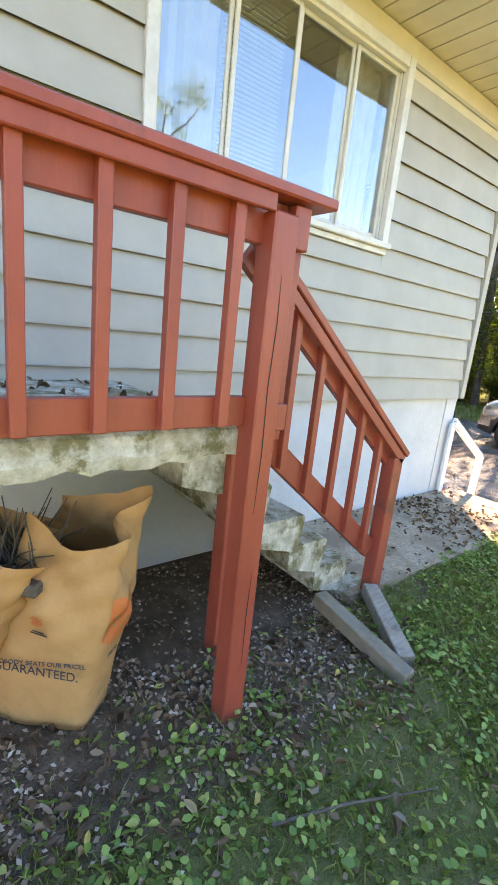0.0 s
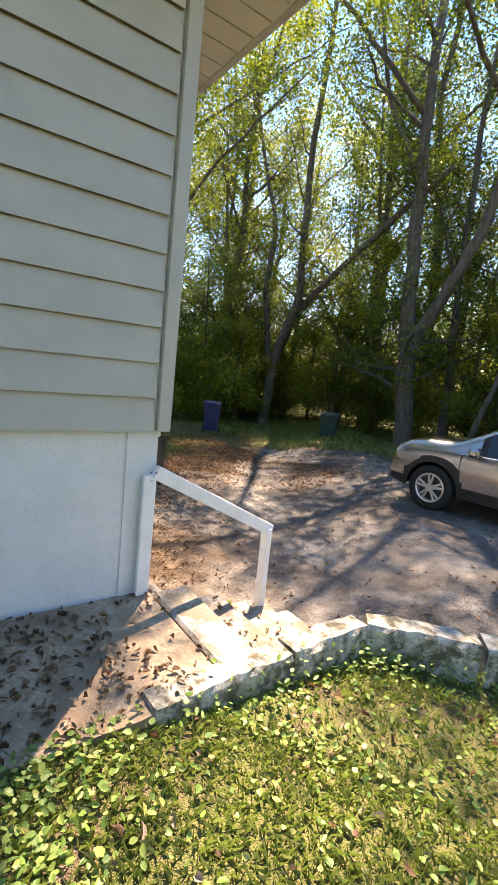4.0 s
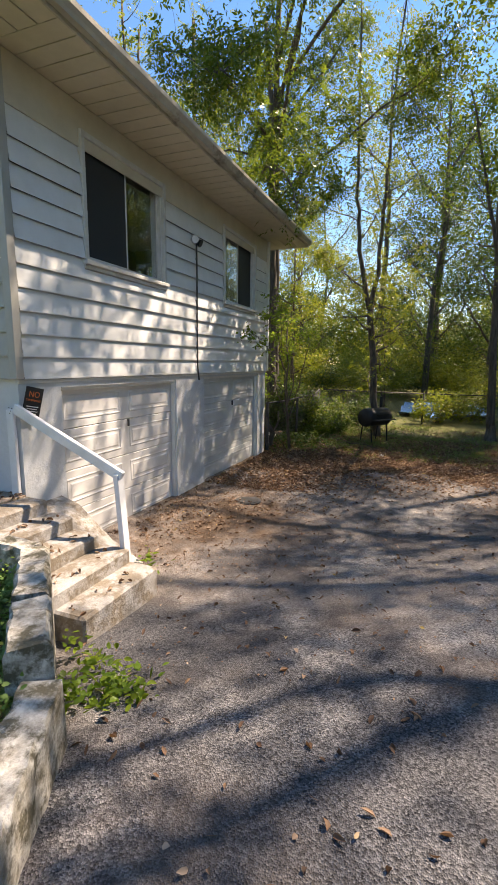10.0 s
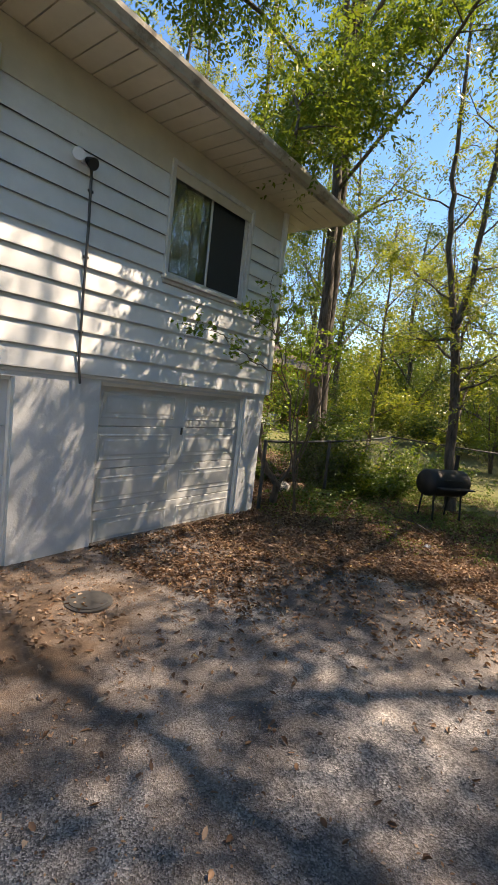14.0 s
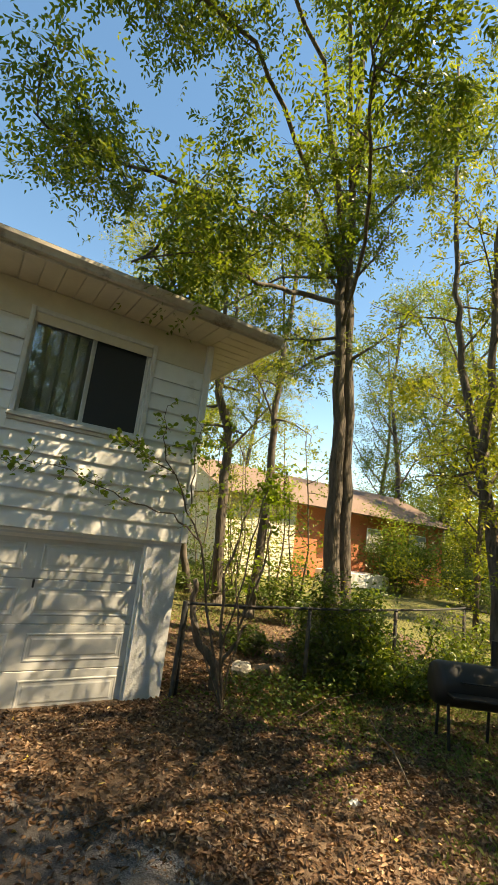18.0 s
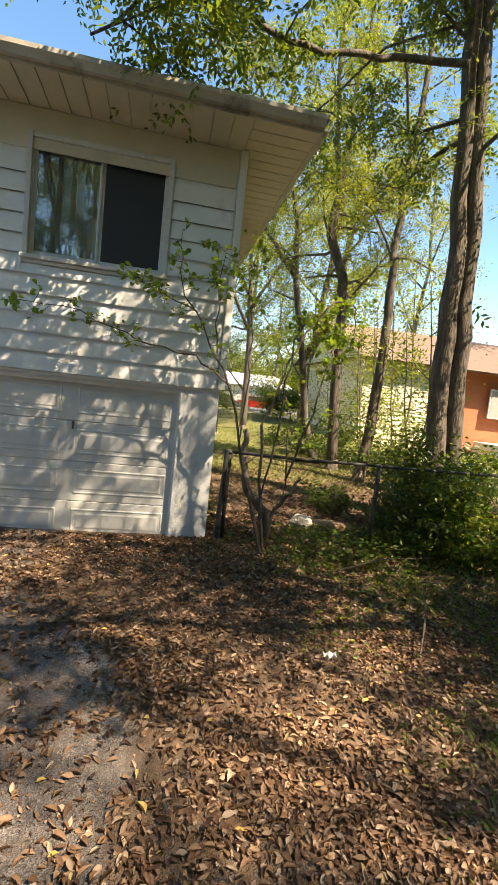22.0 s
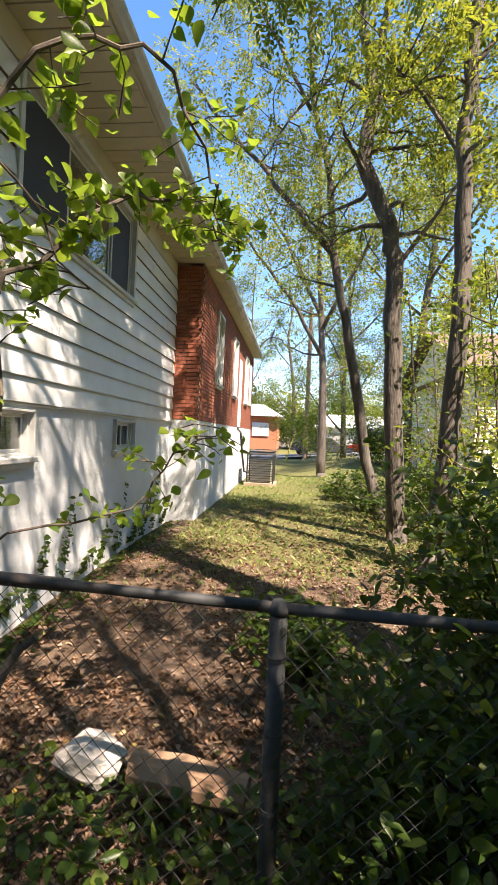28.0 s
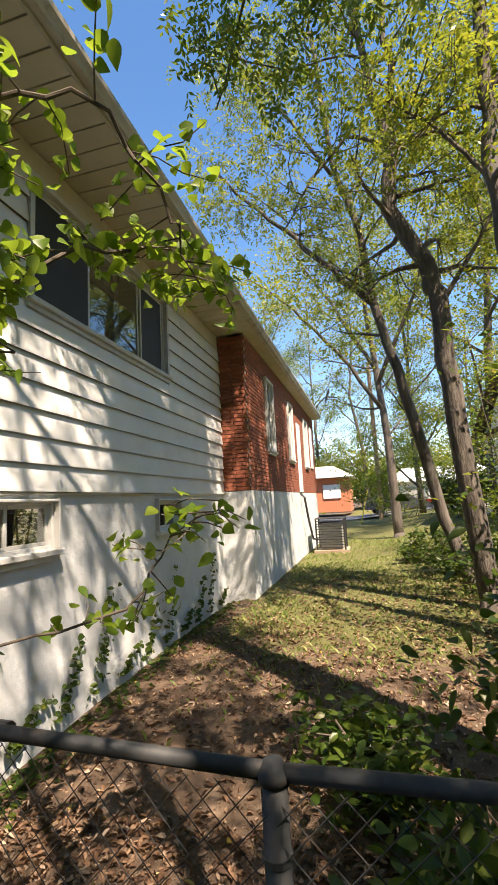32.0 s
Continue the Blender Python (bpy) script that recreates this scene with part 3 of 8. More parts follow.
wall_shell("wall_back", "y", 14.0, 0.16, 0.0, 7.0, 0.0, SOF + 0.1, [], SIDING_SHADED, "plain rear wall")
mb = MB()
mb.box((LX / 2, 7.0, SB - 0.1), (LX - 0.3, 13.6, 0.1))
mb.box((LX / 2, 7.0, 0.2), (LX - 0.3, 13.6, 0.1))
solid("floor", mb, ROOMDARK, "plain inner floors", "floor", "structure")
mb = MB()
mb.box((LX / 2, 7.0, SOF + 0.12), (LX - 0.3, 13.6, 0.06))
solid("ceiling", mb, ROOMDARK, "plain inner ceiling", "ceiling", "structure")
mb = MB()
mb.box((LX / 2, 3.2, 3.5), (LX - 0.5, 0.1, 2.7))
mb.box((2.2, 5.4, 3.5), (0.1, 4.2, 2.7))
mb.box((3.2, 1.4, 1.1), (0.1, 2.4, 2.1))
solid("wall_inner", mb, ROOMDARK, "plain inner partition walls", "wall", "structure")


def lap_boards(parent, axis, at, out, u0, u1, holes, z0, z1, mat, COURSE=COURSE, strip=None):
    """Lap siding: each course a wedge-shaped board, cut at the windows. out: -1 or 1, the way the face looks."""
    n = int(math.ceil((z1 - z0) / COURSE))
    for k in range(n):
        a, b = z0 + k * COURSE, min(z0 + (k + 1) * COURSE, z1)
        cuts = [(u0, u1)]
        for h in holes:
            if h[2] - 0.07 < b - 0.01 and h[3] + 0.05 > a + 0.01:
                cuts = [q for p, r in cuts for q in ((p, min(r, h[0] - 0.050)), (max(p, h[1] + 0.050), r)) if q[1] - q[0] > 0.03]
        whole = [(p, r, a, b) for p, r in cuts]
        for h in holes:
            if h[2] - 0.07 < b - 0.01 and h[3] + 0.05 > a + 0.01:
                if h[2] - 0.097 > a + 0.03:
                    whole.append((h[0] - 0.049, h[1] + 0.049, a, h[2] - 0.097))
                if h[3] + 0.052 < b - 0.03:
                    whole.append((h[0] - 0.049, h[1] + 0.049, h[3] + 0.052, b))
        full = b
        for p, r, a, b in whole:
            lip = 0.020 + 0.002 * math.sin(k * 2.3 + p)
            lip += 0.018
            top = 0.013 + (0.017 if b < full else 0.0) * (full - b) / COURSE
            prof = [(0.0, a + 0.032), (out * (lip - 0.005), a + 0.032), (out * (lip - 0.005), a), (out * lip, a), (out * lip, a + 0.014), (out * top, b - 0.004), (0.0, b - 0.004)]
            mb = MB()
            if axis == "y":
                vs = [(p, at + q, z) for q, z in prof] + [(r, at + q, z) for q, z in prof]
            else:
                vs = [(at + q, p, z) for q, z in prof] + [(at + q, r, z) for q, z in prof]
            m = len(prof)
            mb.add(vs, [tuple(range(m)), tuple(range(m, 2 * m))] + [(i, (i + 1) % m, m + (i + 1) % m, m + i) for i in range(m)])
            part("siding_board", mb, mat, parent)
            # Added dark strip behind the lip: the lap's shadow line as colour.
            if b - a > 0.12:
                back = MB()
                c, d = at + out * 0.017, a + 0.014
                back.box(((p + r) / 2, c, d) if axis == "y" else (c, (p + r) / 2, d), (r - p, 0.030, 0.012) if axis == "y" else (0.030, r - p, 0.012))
                part("lap_shade_strip", back, strip or LAPSHADE, parent)


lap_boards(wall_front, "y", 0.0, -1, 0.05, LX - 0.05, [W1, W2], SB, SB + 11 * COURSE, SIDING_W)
lap_boards(wall_deck, "x", 0.0, -1, 0.05, 12.0, [WD], SB, SB + 12 * 0.2095, SIDING_SHADED, 0.2095, AGEDWOOD_LAPSHADE)
lap_boards(wall_fence, "x", LX, 1, 0.05, DEEP - 0.01, [FW], SB, SB + 12 * COURSE, SIDING_W, strip=AGEDWOOD_LAPSHADE)


def boxes(name, items, mat, label="", category="", kind="structure", bevel=0.004, parent=None):
    mb = MB()
    for c, s in items:
        mb.box(c, s, bevel)
    if parent is not None:
        return part(name, mb, mat, parent, label)
    return solid(name, mb, mat, label, category, kind)


boxes("trim_corner_deck", [((-0.011, -0.011, (SB + SOF) / 2), (0.085, 0.085, SOF - SB - 0.01))], SIDING_SHADED, "cream metal corner trim, coloured darker for the shaded side", "trim")
boxes("trim_corner_fence", [((LX + 0.011, -0.011, (SB + SOF) / 2), (0.085, 0.085, SOF - SB - 0.01))], SIDING_W, "white metal corner trim", "trim")
boxes("trim_frieze_garage", [((LX / 2, -0.012, (SOF + SB + 11 * COURSE) / 2 + 0.02), (LX - 0.09, 0.016, SOF - SB - 11 * COURSE - 0.05))], SOFFIT, "beige frieze board under the eave", "trim")
boxes("trim_frieze_deck", [((-0.012, 6.5, SOF - 0.13), (0.018, 12.9, 0.24))], SOFFIT, "beige frieze board under the eave", "trim")
boxes("trim_frieze_fence", [((LX + 0.012, 3.05, SOF - 0.13), (0.018, 5.8, 0.24))], SOFFIT, "beige frieze board under the eave", "trim")
boxes("trim_starter", [((LX / 2, -0.006, SB - 0.02), (LX, 0.02, 0.035)), ((LX + 0.006, 3.0, SB - 0.012), (0.02, 5.95, 0.02))], TRIM, "narrow drip strip under the siding", "trim")

# eaves: soffit with grooves, fascia and gutter, hipped roof
mb = MB()
ex0, ex1, ey0, ey1 = -OV, LX + OV, -OV, 14.0


def soffit_strip(x0, x1, y0, y1, along):
    """Ribbed panels laid side by side."""
    k = int((x1 - x0 if along == "x" else y1 - y0) / 0.2)
    for i in range(k):
        if along == "x":
            a = x0 + (x1 - x0) * i / k
            b = x0 + (x1 - x0) * (i + 1) / k
            mb.box(((a + b) / 2, (y0 + y1) / 2, SOF + 0.01), (b - a - 0.014, y1 - y0, 0.02))
        else:
            a = y0 + (y1 - y0) * i / k
            b = y0 + (y1 - y0) * (i + 1) / k
            mb.box(((x0 + x1) / 2, (a + b) / 2, SOF + 0.01), (x1 - x0, b - a - 0.014, 0.02))


soffit_strip(0.0, LX, -OV, 0.0, "x")
soffit_strip(-OV, 0.0, -OV, 14.0, "y")
soffit_strip(LX, LX + OV, -OV, 15.4, "y")
mb.box((3.2, 7, SOF + 0.03), (LX + 2 * OV - 0.05, 15.3, 0.016))
solid("ceiling_soffit", mb, SOFFIT, "beige ribbed metal soffit under the eaves", "soffit", "structure")


def gutter_run(name, p0, p1, out):
    """A K-shaped gutter in front of the fascia board."""
    g = thing(name, p0, "weathered beige metal gutter along the eave", "gutter", kind="structure")
    d = (Vector(p1) - Vector(p0))
    x = d.normalized()
    y = Vector(out)
    z = Vector((0, 0, 1))
    m = Matrix((x, y, z)).transposed().to_4x4()
    m.translation = Vector(p0)
    prof = [(0.0, 0.0), (0.055, 0.0), (0.068, 0.03), (0.092, 0.062), (0.096, 0.10), (0.085, 0.104), (0.083, 0.07), (0.06, 0.035), (0.05, 0.01), (0.008, 0.01), (0.008, 0.12), (0.0, 0.12)]
    mb = MB().prism([(u, w) for u, w in prof], 0.0, d.length, 0, m)
    part("trough", mb, GUTTER, g)
    mb = MB().beam(Vector(p0) + Vector((0, 0, 0.055)) - y * 0.012, Vector(p1) + Vector((0, 0, 0.055)) - y * 0.012, 0.02, 0.17, 0.003)
    part("fascia", mb, GUTTER, g)
    mb = MB()
    for k in range(int(d.length / 1.9)):
        c = Vector(p0) + x * (1.1 + 1.9 * k)
        mb.beam(c + y * 0.004 + z * 0.112, c + y * 0.088 + z * 0.108, 0.02, 0.004, 0.0)
    part("hanger", mb, GUTTER, g)


gutter_run("gutter_garage_side", (-OV - 0.02, -OV - 0.02, SOF + 0.02), (LX + OV + 0.02, -OV - 0.02, SOF + 0.02), (0, -1, 0))
gutter_run("gutter_deck_side", (-OV - 0.02, 14.0, SOF + 0.02), (-OV - 0.02, -OV - 0.02, SOF + 0.02), (-1, 0, 0))
gutter_run("gutter_fence_side", (LX + OV + 0.02, -OV - 0.02, SOF + 0.02), (LX + OV + 0.02, 15.4, SOF + 0.02), (1, 0, 0))

# roof with courses of shingles
roof = thing("roof", (LX / 2, 7, SOF + 0.1), "low hipped roof of dark worn asphalt shingles", "roof", kind="structure")
mid, peak = LX / 2, SOF + 0.16 + (LX / 2 + OV + 0.05) * 0.30
e0, e1, f0, f1 = -OV - 0.06, LX + OV + 0.06, -OV - 0.06, 15.5
r0, r1 = f0 + (e1 - e0) / 2, f1 - 2.0
base = SOF + 0.14
mb = MB()
mb.add([(e0, f0, base), (e1, f0, base), (e1, f1, base), (e0, f1, base), (mid, r0, peak), (mid, r1, peak),
        (e0, f0, base - 0.03), (e1, f0, base - 0.03), (e1, f1, base - 0.03), (e0, f1, base - 0.03)],
       [(0, 1, 4), (1, 2, 5, 4), (2, 3, 5), (3, 0, 4, 5), (6, 7, 1, 0), (7, 8, 2, 1), (8, 9, 3, 2), (9, 6, 0, 3), (6, 9, 8, 7)])
part("roof_deck", mb, SHINGLE, roof)
mb = MB()
for k in range(22):
    t0, t1 = k / 22, (k + 1.25) / 22
    lift = 0.004 + 0.010
    for a, b, c, d in (((e0, f0), (e1, f0), (mid, r0), (mid, r0)), ((e1, f0), (e1, f1), (mid, r1), (mid, r0)), ((e0, f1), (e0, f0), (mid, r0), (mid, r1))):
        def at(p, q, t):
            return (p[0] + (q[0] - p[0]) * t, p[1] + (q[1] - p[1]) * t)
        t1c = min(t1, 1.0)
        q0, q1, q2, q3 = at(a, d, t0), at(b, c, t0), at(b, c, t1c), at(a, d, t1c)
        h0, h1 = base + (peak - base) * t0, base + (peak - base) * t1c
        mb.add([(*q0, h0 + lift), (*q1, h0 + lift), (*q2, h1 + 0.003), (*q3, h1 + 0.003), (*q0, h0 + 0.001), (*q1, h0 + 0.001)], [(0, 1, 2, 3), (4, 5, 1, 0)])
part("shingle_layer", mb, SHINGLE, roof)
mb = MB().tube([(3.6, 5.5, 5.9), (3.6, 5.5, 6.55)], 0.05, 10)
part("vent_pipe", mb, PIPEGREY, roof, "grey vent pipe")


# ---------- windows ----------
def window(name, axis, at, out, rect, panes, label, depth=0.05, mull=0.05, screens=(), blinds=(), curtains=(), casing=0.052, frame_mat=None):
    """A sliding window in an opening rect (u0, u1, z0, z1). panes: shares of the width."""
    fm = frame_mat or WINFRAME
    u0, u1, z0, z1 = rect

    def P(u, q, z):
        return (u, at + out * q, z) if axis == "y" else (at + out * q, u, z)

    def S(du, dq, dz):
        return (du, dq, dz) if axis == "y" else (dq, du, dz)

    w = thing(name, P((u0 + u1) / 2, 0, z0), label, "window", kind="structure")
    mb = MB()
    c = casing
    mb.box(P(u0 - c / 2 + 0.004, 0.024, (z0 + z1) / 2), S(c, 0.052, z1 - z0 + 2 * c), 0.004)
    mb.box(P(u1 + c / 2 - 0.004, 0.024, (z0 + z1) / 2), S(c, 0.052, z1 - z0 + 2 * c), 0.004)
    mb.box(P((u0 + u1) / 2, 0.0235, z1 + c / 2 - 0.004), S(u1 - u0 - 0.012, 0.05, c), 0.004)
    part("casing", mb, fm, w)
    mb = MB()
    mb.box(P((u0 + u1) / 2, 0.034, z0 - 0.03), S(u1 - u0 + 2 * c + 0.03, 0.085, 0.045), 0.006)
    mb.box(P((u0 + u1) / 2, 0.02, z0 - 0.075), S(u1 - u0 + 2 * c, 0.045, 0.04), 0.004)
    part("window_sill", mb, fm, w)
    mb = MB()
    j = 0.022
    q = -0.045
    mb.box(P(u0 + j / 2, q, (z0 + z1) / 2), S(j, 0.08, z1 - z0), 0.003)
    mb.box(P(u1 - j / 2, q, (z0 + z1) / 2), S(j, 0.08, z1 - z0), 0.003)
    mb.box(P((u0 + u1) / 2, q, z0 + j / 2), S(u1 - u0 - 2 * j, 0.08, j), 0.003)
    mb.box(P((u0 + u1) / 2, q, z1 - j / 2), S(u1 - u0 - 2 * j, 0.08, j), 0.003)
    part("window_frame", mb, fm, w)
    a = u0 + j
    total = u1 - u0 - 2 * j
    for i, share in enumerate(panes):
        b = a + total * share
        qq = -0.03 - 0.022 * (i % 2)
        s = 0.028
        mb = MB()
        mb.box(P(a + s / 2, qq, (z0 + z1) / 2), S(s, 0.018, z1 - z0 - 2 * j), 0.003)
        mb.box(P(b - s / 2, qq, (z0 + z1) / 2), S(s, 0.018, z1 - z0 - 2 * j), 0.003)
        mb.box(P((a + b) / 2, qq, z0 + j + s / 2), S(b - a - 2 * s, 0.018, s), 0.003)
        mb.box(P((a + b) / 2, qq, z1 - j - s / 2), S(b - a - 2 * s, 0.018, s), 0.003)
        sash = part("sash", mb, fm, w)
        mb = MB().box(P((a + b) / 2, qq - 0.002, (z0 + z1) / 2), S(b - a - 2 * s, 0.005, z1 - z0 - 2 * j - 2 * s))
        g = part("pane", mb, GLASS, sash, "reflective window glass")
        g.visible_shadow = False
        if i in screens:
            mb = MB().box(P((a + b) / 2, qq + 0.006, (z0 + z1) / 2), S(b - a - 2 * s, 0.002, z1 - z0 - 2 * j - 2 * s))
            part("insect_screen", mb, DARKSCREEN, sash, "grey insect screen")
        if i in blinds:
            mb = MB()
            zz = z0 + 0.05
            while zz < z1 - 0.05:
                mb.box(P((a + b) / 2, -0.16, zz), S(b - a - 0.03, 0.022, 0.003))
                zz += 0.028
            part("blind", mb, BLIND, w, "white horizontal blind")
        if i in curtains:
            mb = MB()
            n = 14
            vs = []
            for k in range(n + 1):
                u = a + (b - a) * k / n
                qv = -0.19 + 0.02 * math.sin(k * 2.1)
                vs += [P(u, qv, z0 - 0.05), P(u, qv, z1 + 0.05)]
            mb.add(vs, [(2 * k, 2 * k + 2, 2 * k + 3, 2 * k + 1) for k in range(n)])
            part("curtain", mb, CURTAIN, w, "pale hanging curtain")
        a = b
    return w


window("window_1", "y", 0.0, -1, W1, (0.52, 0.48), "white framed sliding window with dark glass above the first garage door", screens=(0,))
window("window_2", "y", 0.0, -1, W2, (0.5, 0.5), "white framed sliding window with dark screened pane", screens=(1,), curtains=(0,))
window("window_3", "x", 0.0, -1, WD, (0.24, 0.27, 0.25, 0.24), "wide white window with sky reflections and a closed blind in one pane", blinds=(2,), curtains=(0, 3), casing=0.07)
window("window_4", "x", LX, 1, FW, (0.34, 0.42, 0.24), "wide three part window with dark side panes", screens=(0, 2))
window("window_5", "x", LX - 0.012, 1, BW1, (0.5, 0.5), "small basement window with white sashes", casing=0.02)
window("window_6", "x", LX - 0.012, 1, BW2, (0.5, 0.5), "small basement window with white sashes", casing=0.02)


# ---------- garage doors ----------
def garage_door(name, rect, mat, label, cols=2):
    u0, u1, z0, z1 = rect
    g = thing(name, ((u0 + u1) / 2, 0.1, z0), label, "garage door", kind="structure")
    y = 0.085
    rows = 4
    h = (z1 - z0) / rows
    for r in range(rows):
        a, b = z0 + r * h + 0.003, z0 + (r + 1) * h - 0.003
        mb = MB().box(((u0 + u1) / 2, y + 0.02, (a + b) / 2), (u1 - u0 - 0.01, 0.04, b - a), 0.006)
        sec = part("door_section", mb, mat, g)
        w = (u1 - u0) / cols
        for c in range(cols):
            p0, p1 = u0 + c * w + 0.085, u0 + (c + 1) * w - 0.085
            za, zb = a + 0.085, b - 0.085
            vs, fs = [], []
            loops = [(0.0, -0.001), (0.010, 0.006), (0.020, 0.006), (0.030, 0.0015), (0.052, 0.0015), (0.070, 0.007)]
            for ins, dep in loops:
                vs += [(p0 + ins, y - dep, za + ins), (p1 - ins, y - dep, za + ins), (p1 - ins, y - dep, zb - ins), (p0 + ins, y - dep, zb - ins)]
            for q in range(len(loops) - 1):
                for k in range(4):
                    fs.append((4 * q + k, 4 * q + (k + 1) % 4, 4 * q + 4 + (k + 1) % 4, 4 * q + 4 + k))
            fs.append((20, 21, 22, 23))
            part("raised_panel", MB().add(vs, fs), mat, sec)
    mb = MB()
    t = 0.055
    mb.box((u0 + t / 2 - 0.03, 0.05, (z0 + z1) / 2), (t, 0.06, z1 - z0), 0.004)
    mb.box((u1 - t / 2 + 0.03, 0.05, (z0 + z1) / 2), (t, 0.06, z1 - z0), 0.004)
    mb.box(((u0 + u1) / 2, 0.05, z1 - 0.015), (u1 - u0 - 0.06, 0.058, 0.045), 0.004)
    part("door_frame", mb, TRIM, g, "worn painted door frame")
    mb = MB().box(((u0 + u1) / 2, y + 0.01, z0 + 0.012), (u1 - u0 - 0.02, 0.03, 0.03), 0.006)
    part("bottom_seal", mb, CARDARK, g, "black rubber bottom seal")
    mb = MB().box(((u0 + u1) / 2 + 0.05, y - 0.02, z0 + 2.9 * h), (0.02, 0.03, 0.09), 0.006)
    part("door_handle", mb, DARKSTEEL, g, "small dark handle")


garage_door("door_1", D1, GDOOR, "closed off-white panelled garage door in the sun")
garage_door("door_2", D2, GDOOR2, "closed grey-white panelled garage door beside the fence")
mb = MB()
mb.box((3.2, 4.0, 1.2), (6.2, 0.1, 2.2))
solid("wall_garage_inner", mb, ROOMDARK, "plain inner garage wall", "wall", "structure")

# ---------- walk, steps and retaining walls beside the drive ----------
mb = MB().prism([(-1.04, 0.46), (-0.98, 0.0), (0.0, 0.0), (0.0, 2.75), (-0.98, 2.75), (-1.02, 1.6)], 0.7, 1.125)
solid("pavement_slab", mb, CONC, "stained concrete walk along the foundation", "pavement", kind="structure")

entry = thing("concrete_steps", (-0.45, -0.7, 0.5), "worn white-painted concrete steps down to the drive", "steps", kind="structure")
NR, Z0, Z1 = 5, 0.50, 1.125
for k in range(NR):
    zt = Z1 - (Z1 - Z0) * k / NR
    y1 = -0.02 - 0.27 * k
    x0 = -0.90 + 0.02 * k
    x1 = -0.02 + 0.012 * k + (0.06 if k > 2 else 0.0)
    back = 0.0 if k == 0 else 0.2
    mb = MB().box(((x0 + x1) / 2, y1 - 0.14 + back / 2, zt / 2 + 0.1 - 0.004 * (k == 0)), (x1 - x0, 0.28 + back - 0.02 * (k == 0), zt - 0.2), 0.018)
    part("step", mb, STEPCONC, entry)

mb = MB().prism([(0.0, 1.0), (-0.22, 0.94), (-0.62, 0.62), (-0.98, 0.44), (-0.98, 0.2), (0.0, 0.2)], 0.075, 0.44, 0)
part("cheek", mb, STEPCONC, entry, "sloping rough concrete cheek beside the steps")
drain = thing("drain_cover", (2.92, -1.09, 0.37), "round rusty iron drain cover among the leaves", "drain cover")
part("ring", MB().tube([(2.92, -1.09, 0.34), (2.92, -1.09, 0.388)], 0.19, 24), DARKSTEEL, drain)
part("lid", MB().tube([(2.92, -1.09, 0.385), (2.92, -1.09, 0.394)], 0.155, 24), DARKSTEEL, drain)


def wall_block(parent, p, q, z0, ztop, width, seed=0):
    """A length of rough wall with an uneven, chipped top edge."""
    p, q = Vector((*p, 0)), Vector((*q, 0))
    d = q - p
    x = d.normalized()
    y = Vector((-x.y, x.x, 0))
    n = max(2, int(d.length / 0.06))
    rnd = random.Random(seed)
    mb = MB()
    rows = []
    prof = [(-0.5, 0.0), (-0.5, 0.9), (-0.42, 1.0), (0.42, 1.0), (0.5, 0.9), (0.5, 0.0)]
    for i in range(n + 1):
        c = p + d * (i / n)
        row = []
        for k, (u, w) in enumerate(prof):
            jit = rnd.uniform(-0.010, 0.010) if k in (1, 2, 3, 4) else rnd.uniform(-0.004, 0.004)
            h = z0 + (ztop - z0) * (1.0 if w > 0.95 else (1 - 0.03 / (ztop - z0)) if w > 0 else 0)
            hz = h + (rnd.uniform(-0.009, 0.006) + 0.003 * math.sin(i * 0.9 + seed) if w > 0 else 0)
            row.append(len(mb.v))
            mb.v.append(tuple(c + y * (u * width + jit) + Vector((0, 0, hz))))
        rows.append(row)
    for a, b in zip(rows, rows[1:]):
        mb.f += [(a[k], a[k + 1], b[k + 1], b[k]) for k in range(5)]
    mb.f += [tuple(rows[0]), tuple(rows[-1][::-1])]
    return part("wall_length", mb, WALLCONC, parent)


rw = thing("retaining_wall", (-1.3, -1.4, 0.6), "chipped mossy white concrete retaining wall beside the steps", "wall", kind="structure")
wall_block(rw, (-0.97, 0.40), (-0.93, -0.42), 0.4, 1.15, 0.16, 1)
wall_block(rw, (-0.93, -0.44), (-0.92, -1.06), 0.3, 1.15, 0.17, 2)
wall_block(rw, (-0.94, -1.10), (-1.42, -1.58), 0.3, 1.16, 0.18, 3)
wall_block(rw, (-1.44, -1.61), (-1.76, -1.93), 0.3, 1.15, 0.19, 4)
lw = thing("kerb_wall", (-3.0, -2.65, 0.7), "low crumbling concrete kerb wall along the lawn", "kerb", kind="structure")
for k, (a, b) in enumerate(zip([(-1.74, -1.98), (-2.52, -2.42), (-3.30, -2.87), (-4.1, -3.33), (-5.0, -3.85)], [(-2.50, -2.41), (-3.28, -2.86), (-4.08, -3.32), (-4.98, -3.84), (-6.2, -4.5)])):
    wall_block(lw, a, b, 0.4, 0.985 - 0.035 * k, 0.19, 10 + k)

# white hand rail
hr = thing("hand_rail", (0.05, -1.05, 0.5), "white painted timber hand rail beside the concrete steps", "hand rail")
part("rail", MB().beam((-0.035, 0.02, 1.945), (0.065, -1.06, 1.395), 0.045, 0.09, 0.005), WHITEWOOD, hr)
part("post", MB().beam((0.095, -1.06, 0.47), (0.06, -1.02, 1.42), 0.05, 0.085, 0.005, (1, 0, 0)), WHITEWOOD, hr)
part("wall_post", MB().box((-0.045, 0.06, 1.53), (0.035, 0.085, 0.80), 0.004), WHITEWOOD, hr)
